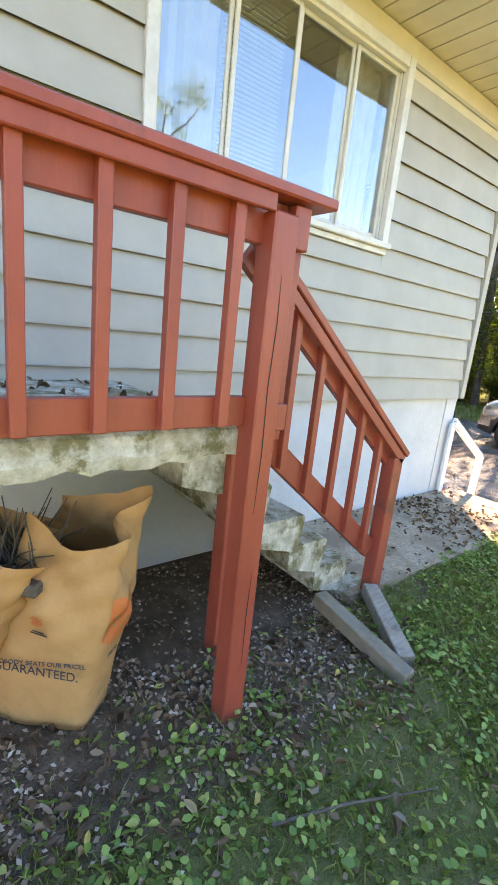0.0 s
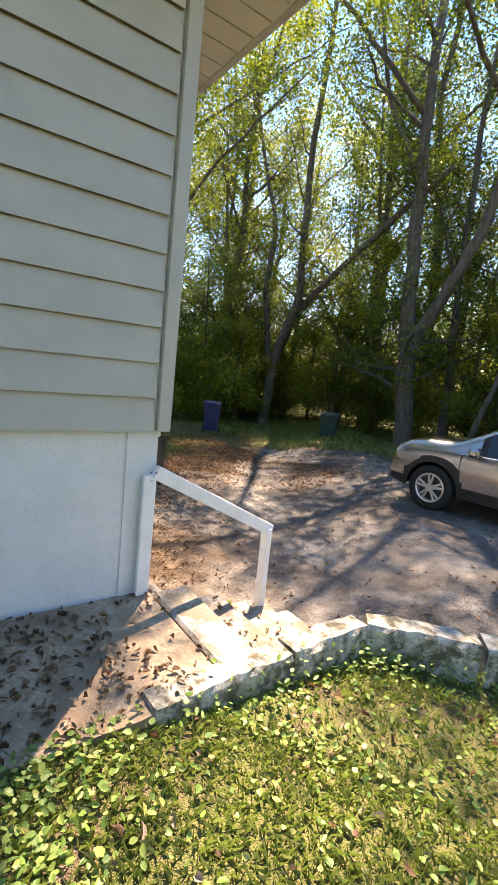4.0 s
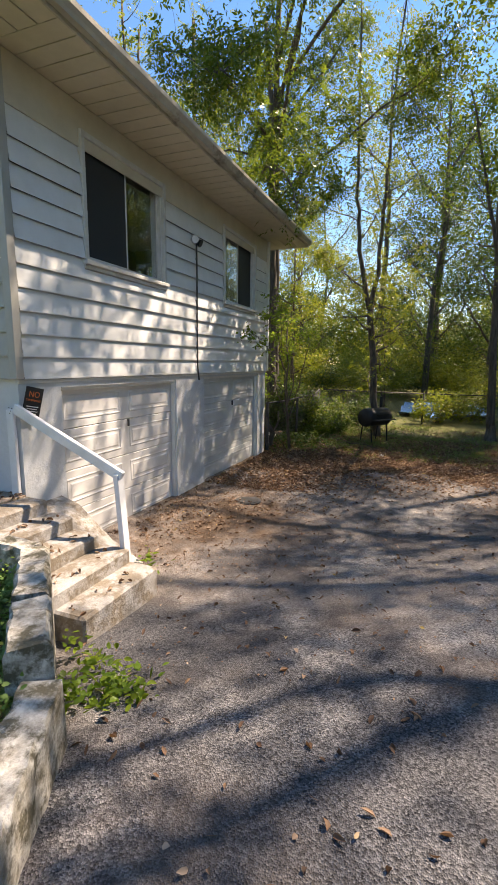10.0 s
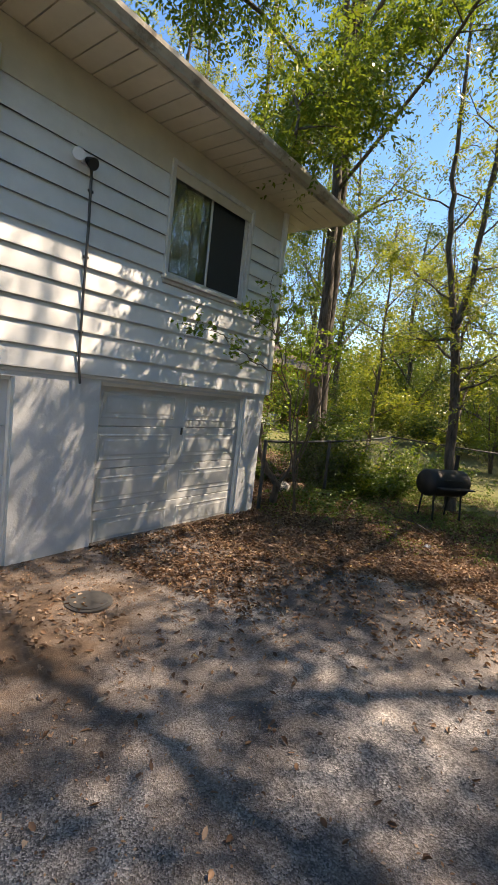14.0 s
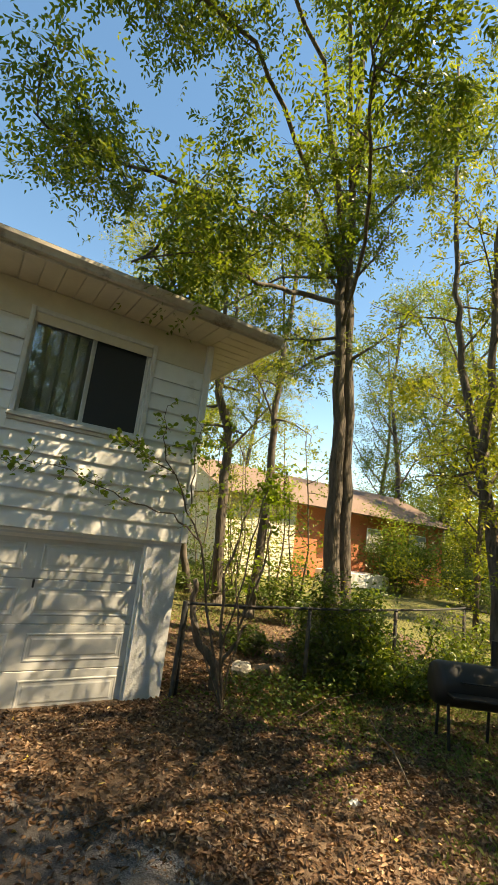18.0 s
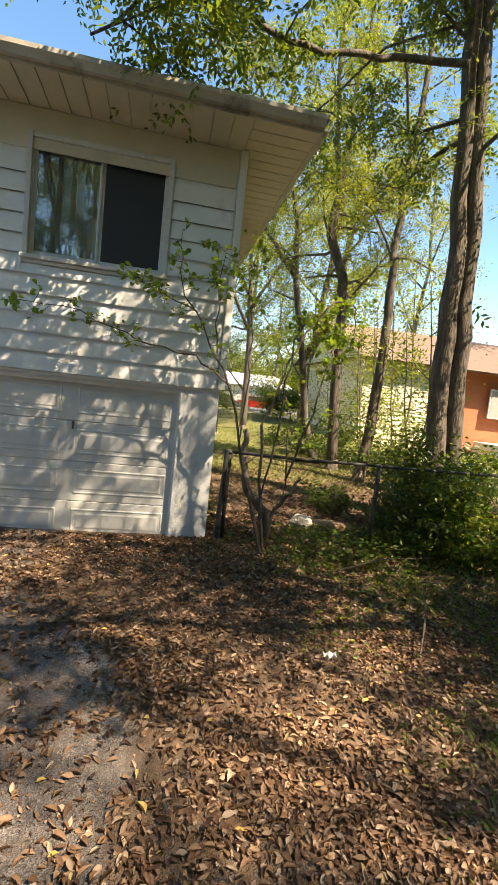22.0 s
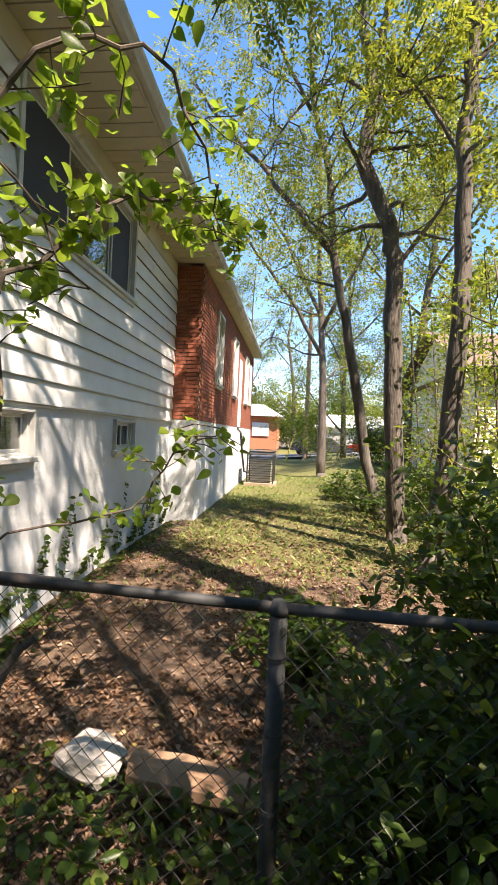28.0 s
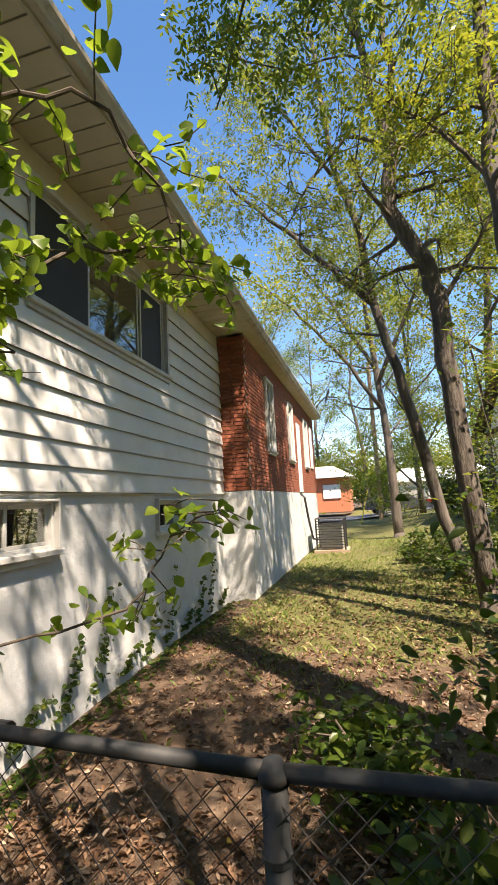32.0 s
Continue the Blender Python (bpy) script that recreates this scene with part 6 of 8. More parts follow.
solid("guy_wire_guard", MB().tube([(8.2, 25.6, 0.5), (8.7, 26.6, 2.4)], 0.04, 8), emit_free("yellow_plastic", (0.65, 0.5, 0.05)), "yellow plastic guard on a guy wire", "wire guard")


# ---------- plants ----------
def unit(a):
    return a / (np.linalg.norm(a, axis=-1, keepdims=True) + 1e-9)


def leaf_quads(rng, C, length, width, droop=0.35, flat=0.5):
    """Folded diamond leaves at the places C."""
    n = len(C)
    a = rng.normal(size=(n, 3))
    a[:, 2] = a[:, 2] * flat - droop
    a = unit(a)
    nn = rng.normal(size=(n, 3)) * 0.7
    nn[:, 2] += 0.9
    b = unit(np.cross(a, nn))
    up = np.cross(b, a)
    L = (length * rng.uniform(0.6, 1.25, n))[:, None]
    W = (width * rng.uniform(0.7, 1.2, n))[:, None]
    p0, p2 = C - a * L / 2, C + a * L / 2
    fold = up * L * 0.10
    return np.stack([p0, C + b * W / 2 + fold, p2, C - b * W / 2 + fold], 1)


def broad_leaves(name, rng, C, length, width, mat, tilt=0.5, droop=0.0, up=(0, 0, 1), curl=0.12):
    """Oval pointed leaves with a folded midrib and a bent blade, for plants and litter near the path."""
    n = len(C)
    a = rng.normal(size=(n, 3))
    a[:, 2] = a[:, 2] * 0.25 - droop
    a = unit(a)
    nn = rng.normal(size=(n, 3)) * tilt + np.array(up)
    b = unit(np.cross(a, nn))
    u = unit(np.cross(b, a))
    L = (length * rng.uniform(0.5, 1.5, n))[:, None]
    W = (width * rng.uniform(0.65, 1.35, n))[:, None]
    cu = (curl * rng.uniform(0.2, 1.6, n))[:, None]
    bow = (curl * rng.normal(size=n) * 0.9)[:, None]
    V = []
    for t, w in ((-0.5, 0.05), (-0.24, 0.45), (0.14, 0.42), (0.5, 0.02)):
        mid = C + a * L * t + u * L * bow * (t * t - 0.12)
        V += [mid + b * W * w + u * W * cu * w * 3.0, mid, mid - b * W * w + u * W * cu * w * 3.0]
    V = np.stack(V, 1)
    one = np.array([[3 * k + q, 3 * k + q + 1, 3 * k + q + 4, 3 * k + q + 3] for k in range(3) for q in (0, 1)])
    F = (np.arange(n) * 12)[:, None, None] + one[None]
    me = bpy.data.meshes.new(name)
    me.vertices.add(12 * n)
    me.vertices.foreach_set("co", V.reshape(-1).astype(np.float32))
    me.loops.add(24 * n)
    me.loops.foreach_set("vertex_index", F.reshape(-1).astype(np.int32))
    me.polygons.add(6 * n)
    me.polygons.foreach_set("loop_start", np.arange(0, 24 * n, 4, dtype=np.int32))
    me.polygons.foreach_set("loop_total", np.full(6 * n, 4, dtype=np.int32))
    me.polygons.foreach_set("use_smooth", [True] * (6 * n))
    me.update(calc_edges=True)
    me.materials.append(mat)
    return me


def fine_leaves(name, rng, C, length, width, mat, tilt=0.7, droop=0.35, curl=0.5):
    """Rounded pointed leaves with a folded midrib and a bent tip, for the plants nearest the path."""
    n = len(C)
    a = rng.normal(size=(n, 3))
    a[:, 2] = a[:, 2] * 0.3 - droop
    a = unit(a)
    b = unit(np.cross(a, rng.normal(size=(n, 3)) * tilt + np.array((0, 0, 1.0))))
    u = unit(np.cross(b, a))
    L = (length * rng.uniform(0.5, 1.25, n))[:, None]
    W = (width * rng.uniform(0.75, 1.2, n))[:, None]
    cu = (curl * rng.uniform(-0.2, 1.0, n))[:, None]
    V = []
    for t, w in ((-0.5, 0.03), (-0.40, 0.33), (-0.22, 0.5), (0.0, 0.46), (0.22, 0.29), (0.38, 0.13), (0.5, 0.02)):
        mid = C + a * L * t - u * L * cu * (t + 0.5) ** 2 * 0.5
        V += [mid + b * W * w + u * W * w * 0.35, mid, mid - b * W * w + u * W * w * 0.35]
    V = np.stack(V, 1)
    one = np.array([[3 * k + q, 3 * k + q + 1, 3 * k + q + 4, 3 * k + q + 3] for k in range(6) for q in (0, 1)])
    F = (np.arange(n) * 21)[:, None, None] + one[None]
    me = bpy.data.meshes.new(name)
    me.vertices.add(21 * n)
    me.vertices.foreach_set("co", V.reshape(-1).astype(np.float32))
    me.loops.add(48 * n)
    me.loops.foreach_set("vertex_index", F.reshape(-1).astype(np.int32))
    me.polygons.add(12 * n)
    me.polygons.foreach_set("loop_start", np.arange(0, 48 * n, 4, dtype=np.int32))
    me.polygons.foreach_set("loop_total", np.full(12 * n, 4, dtype=np.int32))
    me.polygons.foreach_set("use_smooth", [True] * (12 * n))
    me.update(calc_edges=True)
    me.materials.append(mat)
    return me


def pinnate(name, rng, C, rachis, length, width, mat, pairs=4):
    """Feather-shaped leaves: pairs of leaflets along a drooping stalk, and one at its end."""
    n = len(C)
    a = rng.normal(size=(n, 3))
    a[:, 2] = a[:, 2] * 0.35 - 0.45
    a = unit(a)
    b = unit(np.cross(a, rng.normal(size=(n, 3)) * 0.35 + np.array((0, 0, 1.0))))
    u = unit(np.cross(b, a))
    R = (rachis * rng.uniform(0.6, 1.25, n))[:, None]
    P = []
    for k in range(pairs + 1):
        t = (k + 0.6) / (pairs + 0.6)
        q = C + a * R * t - np.array((0, 0, 1.0)) * R * 0.30 * t * t
        for s in ((-1, 1) if k < pairs else (0,)):
            ax = unit(b * s * 0.85 + a * (0.55 if s else 1.0) + rng.normal(size=(n, 3)) * 0.22 - np.array((0, 0, 0.25)))
            L = (length * rng.uniform(0.75, 1.2, n) * (0.75 + 0.35 * math.sin(math.pi * t)))[:, None]
            w = unit(np.cross(ax, u + rng.normal(size=(n, 3)) * 0.35)) * width * 0.5
            P.append(np.stack([q, q + ax * L * 0.42 + w, q + ax * L, q + ax * L * 0.42 - w], 1))
    return quads(name, np.concatenate(P), mat)


def path_at(pts, t):
    pts = np.array(pts, float)
    s = np.linspace(0, 1, len(pts))
    return np.stack([np.interp(t, s, pts[:, k]) for k in range(3)], -1)


def bend(rng, p0, d, length, n=5, wob=0.18, rise=0.12):
    pts = [np.array(p0, float)]
    d = np.array(d, float)
    for _ in range(n):
        d = d + rng.normal(size=3) * wob
        d[2] += rise * 0.3
        d = d / np.linalg.norm(d)
        pts.append(pts[-1] + d * length / n)
    return pts


def wiggle(rng, pts, amp):
    out = []
    for t in np.linspace(0, 1, 4 * (len(pts) - 1) + 1):
        out.append(path_at(pts, t) + rng.normal(size=3) * amp * min(1, 4 * t))
    return out


def branches(rng, limbs, mb, n_sub, sub_len, start=0.35, twigs=4, twig_len=0.5, outward=0.8):
    """Limbs and their boughs into mb; returns the lines that bear leaves. limbs: (points, first radius, last radius)."""
    bear = []
    for pts, ra, rb, *few in limbs:
        boughs = few[0] if few else n_sub
        w = wiggle(rng, pts, ra * (0.35 if ra < 0.12 else 0.12))
        rr = np.linspace(ra, rb, len(w))
        rr[0] *= 1.0
        mb.tube(w, list(rr), 12 if ra > 0.12 else 8)
        length = sum(np.linalg.norm(np.array(p) - np.array(q)) for p, q in zip(pts, pts[1:]))
        for k in range(boughs):
            t = start + (1 - start) * (k + rng.uniform(0.1, 0.9)) / boughs
            p = path_at(w, t)
            az = rng.uniform(0, 2 * math.pi)
            d = np.array([math.cos(az) * outward, math.sin(az) * outward, rng.uniform(-0.15, 0.75)])
            L = sub_len * rng.uniform(0.6, 1.2) * (1.15 - 0.5 * t)
            r = max(0.012, (ra + (rb - ra) * t) * 0.38)
            sub = bend(rng, p, d, L)
            mb.tube(sub, list(np.linspace(r, r * 0.3, len(sub))), 6)
            bear.append(sub[2:])
            for _ in range(twigs):
                q = path_at(sub, rng.uniform(0.3, 1.0))
                dd = rng.normal(size=3) * 0.8 + d * 0.6
                tw = bend(rng, q, dd / np.linalg.norm(dd), twig_len * rng.uniform(0.6, 1.3), 3, 0.25, -0.2)
                mb.tube(tw, [r * 0.3, r * 0.25, r * 0.18, 0.003], 4, False)
                bear.append(tw)
    return bear


def cloud(rng, bear, per, sigma):
    out = []
    for line in bear:
        c = path_at(line, rng.uniform(0.1, 1.0, per))
        out.append(c + rng.normal(size=(per, 3)) * sigma * np.array([1, 1, 0.75]))
    return np.concatenate(out)


def root_flare(mb, p, r):
    p = np.array(p, float)
    mb.tube([p + (0, 0, -0.25), p, p + (0, 0, 0.12), p + (0, 0, 0.4)], [r * 1.7, r * 1.5, r * 1.18, r], 12)


def make_tree(label, seed, limbs, n_sub=8, sub_len=1.8, per=40, sigma=0.28, leaf=(0.13, 0.07), mats=(BARK, LEAF), start=0.35, twigs=4, twig_len=0.6, group="", name="tree", flare=True, droop=0.35, feather=0.0):
    rng = np.random.default_rng(seed)
    base = limbs[0][0][0]
    t = thing(name, base, label, "tree", group)
    mb = MB()
    if flare:
        root_flare(mb, base, limbs[0][1])
    bear = branches(rng, limbs, mb, n_sub, sub_len, start, twigs, twig_len)
    part("trunk", mb.data("trunk", mats[0], True, fix=False), mats[0], t)
    C = cloud(rng, bear, per, sigma)
    me = pinnate("crown", rng, C, feather, leaf[0], leaf[1], mats[1]) if feather else quads("crown", leaf_quads(rng, C, leaf[0], leaf[1], droop), mats[1])
    part("crown", me, mats[1], t)
    return t


make_tree("tall forked tree with grey bark at the drive's edge", 11,
          [([(6.45, -11.7, 0.3), (6.6, -11.68, 2.0), (6.9, -11.65, 4.1)], 0.30, 0.27),
           ([(6.9, -11.65, 3.9), (7.25, -11.65, 7.4), (7.4, -11.65, 10.4), (7.5, -11.65, 13.0), (7.4, -11.7, 18.0), (7.3, -11.8, 24.0)], 0.25, 0.06),
           ([(6.9, -11.65, 3.8), (5.9, -11.65, 5.3), (5.0, -11.65, 7.1), (4.45, -11.6, 8.8), (3.6, -11.5, 11.0), (3.0, -11.4, 16.0), (2.6, -11.3, 22.0)], 0.20, 0.06),
           ([(7.4, -11.7, 9.0), (8.4, -10.9, 11.5), (9.0, -10.2, 15.5)], 0.10, 0.04),
           ([(4.3, -11.55, 9.2), (3.6, -9.4, 11.4), (2.6, -7.4, 13.0), (1.4, -6.6, 14.0)], 0.09, 0.03),
           ([(7.5, -11.7, 11.0), (8.6, -9.2, 13.2), (9.2, -6.8, 14.4), (8.6, -5.2, 14.8)], 0.09, 0.03),
           ([(7.5, -11.7, 13.0), (8.0, -8.6, 16.2), (7.2, -6.4, 17.6), (6.0, -4.8, 18.2)], 0.08, 0.03),
           ([(4.4, -11.6, 9.4), (4.6, -9.8, 10.6), (4.4, -8.2, 11.2), (3.2, -7.0, 11.4)], 0.08, 0.03),
           ([(4.0, -11.5, 10.2), (2.2, -10.2, 11.2), (0.8, -9.0, 11.8)], 0.07, 0.03, 5),
           ([(7.45, -11.65, 10.6), (8.0, -9.9, 11.4), (7.6, -8.9, 11.8)], 0.07, 0.03, 4),
           ([(6.95, -11.7, 3.7), (7.5, -11.6, 4.6), (7.65, -11.5, 5.6)], 0.05, 0.02)], 7, 2.6, 44, 0.30, (0.125, 0.072), (BARK, LEAF), start=0.5, twigs=5, twig_len=1.0)
make_tree("dark many-stemmed leaning tree in the woodland edge", 12,
          [([(13.6, -11.3, 0.3), (13.3, -11.3, 3.0), (12.1, -11.3, 5.8), (12.35, -11.3, 10.5), (12.0, -11.3, 15.0), (11.8, -11.4, 20)], 0.23, 0.06),
           ([(13.4, -11.5, 3.4), (12.9, -11.8, 5.0), (11.55, -11.8, 6.1), (8.1, -11.8, 8.25), (6.3, -11.8, 9.3)], 0.18, 0.08),
           ([(13.5, -11.3, 2.4), (14.4, -11.3, 6.2), (14.2, -11.3, 9.1), (15.6, -11.3, 12.0), (17.4, -11.3, 17.0)], 0.16, 0.05),
           ([(14.2, -11.2, 0.8), (15.6, -10.8, 3.4), (16.8, -10.6, 7.4), (17.4, -10.4, 13.0)], 0.14, 0.05)], 8, 2.6, 50, 0.34, (0.13, 0.075), (BARKDARK, LEAF), start=0.35, twigs=5, twig_len=0.9)
make_tree("dark straight tree standing deep in the woodland edge", 23,
          [([(5.9, -13.0, 0.3), (6.0, -13.0, 2.4), (6.3, -13.0, 6.6), (6.4, -13.1, 12.0), (6.2, -13.2, 18.0)], 0.16, 0.05),
           ([(6.3, -13.0, 6.0), (7.4, -13.2, 8.4), (8.6, -13.4, 11.0)], 0.07, 0.03)], 9, 2.4, 60, 0.4, (0.13, 0.075), (BARKDARK, LEAF_DARK), start=0.3, twigs=5, twig_len=0.9)
make_tree("pale leaning trunk beyond the parked car", 24,
          [([(4.4, -11.4, 0.3), (3.4, -11.2, 3.6), (2.35, -11.0, 6.0), (1.3, -11.0, 6.5), (-0.6, -11.0, 9.0), (-2.0, -11.0, 14.0)], 0.08, 0.03),
           ([(2.3, -11.0, 6.0), (1.6, -11.2, 9.0), (1.4, -11.4, 14.0)], 0.06, 0.03)], 8, 2.4, 50, 0.4, (0.13, 0.075), (BARK, LEAF_DARK), start=0.45, twigs=5, twig_len=0.9)
make_tree("slender dark tree beside the fence and bins", 13,
          [([(11.4, -5.1, 0.3), (11.4, -4.95, 3.0), (11.4, -4.78, 6.6), (11.4, -4.84, 9.0), (11.5, -4.9, 14.0)], 0.12, 0.03),
           ([(11.4, -4.85, 5.2), (11.0, -4.4, 6.9), (10.4, -3.8, 9.0)], 0.06, 0.02),
           ([(11.4, -4.8, 6.4), (10.4, -5.6, 8.0), (9.0, -6.4, 9.4), (7.6, -7.0, 10.4)], 0.06, 0.015),
           ([(11.4, -4.8, 8.0), (10.2, -4.6, 9.8), (8.6, -4.6, 11.0)], 0.05, 0.015),
           ([(11.4, -4.85, 9.0), (11.0, -6.6, 10.6), (10.0, -8.2, 12.0), (8.8, -9.2, 13.0)], 0.06, 0.015),
           ([(11.45, -4.9, 10.0), (9.8, -5.8, 12.0), (8.2, -6.6, 13.2)], 0.05, 0.015),
           ([(11.4, -4.8, 5.6), (12.2, -5.1, 7.2), (13.0, -5.5, 8.4)], 0.05, 0.015),
           ([(11.45, -4.9, 11.0), (12.4, -6.2, 12.8), (13.2, -7.4, 14.0)], 0.05, 0.015)], 9, 1.9, 27, 0.27, (0.12, 0.068), (BARKDARK, LEAF), start=0.28, twigs=5, twig_len=0.8)
make_tree("tall twin-trunked tree with dark furrowed bark at the fence", 14,
          [([(10.38, 1.1, 0.3), (10.17, 1.1, 2.9), (10.12, 1.1, 4.8), (9.85, 1.1, 7.5), (9.72, 1.05, 9.0), (9.4, 1.2, 11.0)], 0.17, 0.05),
           ([(10.70, 1.12, 0.3), (10.47, 1.12, 2.9), (10.33, 1.1, 5.0), (10.0, 1.05, 7.8), (9.85, 1.0, 10.5), (9.7, 0.9, 17.5)], 0.165, 0.05),
           ([(9.86, 1.08, 7.3), (8.6, 0.8, 6.9), (7.5, 0.5, 6.5), (6.4, 0.0, 6.3), (5.5, -0.7, 5.8), (5.1, -1.1, 5.0)], 0.055, 0.012),
           ([(9.8, 1.05, 7.8), (7.9, 0.0, 8.7), (6.2, -0.8, 9.1), (4.8, -1.0, 8.9), (3.9, -1.0, 8.2)], 0.05, 0.012),
           ([(9.75, 1.05, 8.6), (7.7, -0.4, 10.3), (5.8, -0.9, 11.4), (4.6, -1.0, 11.4)], 0.05, 0.012),
           ([(9.95, 1.05, 6.8), (8.8, -0.6, 7.3), (7.5, -1.9, 7.4), (6.5, -2.8, 7.3)], 0.045, 0.012),
           ([(9.8, 1.05, 8.2), (7.8, 1.0, 8.2), (5.8, 0.6, 7.6), (4.4, 0.2, 7.0), (3.9, -0.3, 6.7)], 0.045, 0.012),
           ([(9.85, 1.1, 7.9), (8.9, 2.0, 7.9), (8.1, 2.8, 7.2), (7.6, 3.3, 6.5)], 0.03, 0.008, 4),
           ([(9.95, 1.0, 8.6), (10.7, 0.2, 10.0), (11.4, -0.8, 11.8)], 0.05, 0.015),
           ([(9.8, 1.0, 9.4), (8.3, -1.2, 10.4), (6.9, -2.8, 10.8), (5.4, -3.4, 10.4), (4.2, -3.6, 9.8)], 0.05, 0.012),
           ([(9.8, 1.0, 10.0), (7.6, -0.9, 12.8), (6.0, -1.4, 14.2)], 0.05, 0.015)], 10, 1.4, 13, 0.19, (0.092, 0.036), (BARKDARK, LEAF), start=0.44, twigs=5, twig_len=0.65, feather=0.28)
make_tree("slender forked young tree with yellow-green leaves by the drive", 15,
          [([(10.55, -2.05, 0.3), (10.45, -1.85, 2.6), (10.4, -1.66, 4.0)], 0.10, 0.085),
           ([(10.4, -1.66, 3.9), (10.4, -1.32, 5.5), (10.4, -1.2, 6.8), (10.4, -1.15, 8.8), (10.5, -1.0, 12.0)], 0.07, 0.02),
           ([(10.4, -1.66, 3.9), (10.35, -1.85, 4.8), (10.3, -1.95, 6.9), (10.3, -2.0, 8.5), (10.3, -2.2, 11.8)], 0.07, 0.02),
           ([(10.42, -1.7, 3.4), (11.3, -1.7, 4.2), (12.2, -1.9, 5.0)], 0.03, 0.01),
           ([(10.4, -1.6, 4.4), (11.0, -0.8, 5.0), (11.6, 0.0, 5.6)], 0.03, 0.01)], 10, 1.5, 7, 0.22, (0.085, 0.034), (BARKDARK, LEAF_YEL), start=0.24, twigs=5, twig_len=0.7, feather=0.24)
make_tree("curving dark barked tree beside the side yard", 16,
          [([(10.30, 5.4, 0.4), (10.12, 5.4, 3.0), (10.05, 5.4, 4.8), (9.88, 5.4, 5.4), (9.5, 5.4, 6.2), (9.64, 5.4, 7.15)], 0.14, 0.105),
           ([(9.64, 5.4, 7.1), (9.40, 5.4, 8.2), (9.26, 5.4, 9.6), (9.3, 5.5, 12.5)], 0.085, 0.03),
           ([(9.64, 5.4, 7.1), (9.74, 5.4, 8.0), (9.70, 5.4, 9.0), (9.9, 5.3, 12.0)], 0.075, 0.03),
           ([(9.66, 5.4, 7.2), (10.25, 5.4, 7.25), (10.75, 5.4, 7.1), (11.6, 5.2, 7.6)], 0.04, 0.012),
           ([(9.66, 5.4, 7.2), (9.0, 5.4, 7.55), (8.4, 5.4, 6.9), (8.0, 5.3, 6.2)], 0.035, 0.01),
           ([(10.06, 5.4, 4.6), (10.6, 5.2, 5.4), (11.2, 5.0, 6.3)], 0.04, 0.012)], 8, 1.5, 7, 0.22, (0.075, 0.030), (BARKDARK, LEAF_YEL), start=0.45, twigs=5, twig_len=0.7, feather=0.22)
make_tree("leaning grey barked tree beside the side yard", 17,
          [([(10.45, 7.3, 0.4), (10.1, 7.3, 1.6), (9.62, 7.2, 3.9), (9.26, 7.1, 5.5), (9.12, 7.1, 6.9), (8.7, 7.1, 8.5), (8.5, 7.1, 11.5)], 0.12, 0.04),
           ([(9.26, 7.1, 5.5), (8.55, 7.0, 6.25), (7.9, 7.0, 7.0), (7.3, 6.9, 7.6), (6.4, 6.8, 8.6)], 0.07, 0.02),
           ([(8.7, 7.1, 8.2), (7.8, 6.7, 9.6), (7.0, 6.4, 11.0)], 0.04, 0.015)], 10, 1.7, 9, 0.24, (0.075, 0.030), (BARK, LEAF_YEL), start=0.42, twigs=5, twig_len=0.8, feather=0.22)
make_tree("pale barked leaning tree before the neighbouring house", 18,
          [([(10.38, 3.95, 0.4), (10.5, 3.95, 2.0), (10.55, 3.95, 3.2), (10.56, 3.95, 4.4), (10.48, 3.95, 5.5), (10.54, 3.95, 6.9), (10.66, 3.95, 8.2), (10.8, 4.0, 12.5)], 0.13, 0.05),
           ([(10.48, 3.95, 5.4), (10.0, 3.9, 6.1), (9.4, 3.8, 6.6)], 0.03, 0.01),
           ([(10.54, 3.95, 6.4), (11.2, 4.1, 7.4), (11.8, 4.2, 8.6)], 0.04, 0.015),
           ([(10.6, 3.95, 7.4), (10.0, 3.4, 8.6), (9.3, 2.8, 9.6)], 0.04, 0.015)], 8, 1.5, 7, 0.22, (0.08, 0.032), (BARK, LEAF_YEL), start=0.55, twigs=5, twig_len=0.7, feather=0.22)

make_tree("yellowing broad tree beyond the brick wing", 19,
          [([(9.7, 15.0, 0.4), (9.6, 15.0, 4.0), (9.3, 15.2, 8.0), (9.1, 15.3, 13.5)], 0.17, 0.05),
           ([(9.5, 15.0, 5.0), (8.2, 14.4, 7.0), (6.8, 13.8, 8.6), (5.4, 13.4, 9.8)], 0.08, 0.03),
           ([(9.4, 15.1, 6.5), (8.0, 15.6, 9.4), (6.6, 15.8, 11.8)], 0.08, 0.03),
           ([(9.5, 15.0, 6.0), (10.8, 14.0, 8.6), (11.6, 13.4, 11.0)], 0.08, 0.03)], 9, 2.4, 60, 0.36, (0.13, 0.065), (BARK, LEAF_YEL), start=0.3, twigs=5, twig_len=0.9)

# thin understorey stems before the neighbouring house
for k, (x, y, hh) in enumerate(((11.2, 3.2, 4.4), (11.8, 5.0, 5.2), (11.9, 7.2, 4.6), (12.5, 8.4, 5.2), (12.0, 10.0, 4.8))):
    z = float(low_z(np.array(x), np.array(y))) - 0.05
    make_tree("thin understorey sapling with pale green leaves", 60 + k,
              [([(x, y, z), (x + 0.15, y - 0.05, z + hh * 0.4), (x - 0.1, y + 0.1, z + hh)], 0.035, 0.01),
               ([(x, y, z), (x - 0.25, y + 0.1, z + hh * 0.35), (x - 0.5, y + 0.15, z + hh * 0.8)], 0.028, 0.008)], 8, 1.1, 17, 0.22, (0.10, 0.05), (TWIG, LEAF_YEL if k % 2 else LEAF), start=0.15, twigs=4, twig_len=0.5, group="understorey saplings", flare=False)

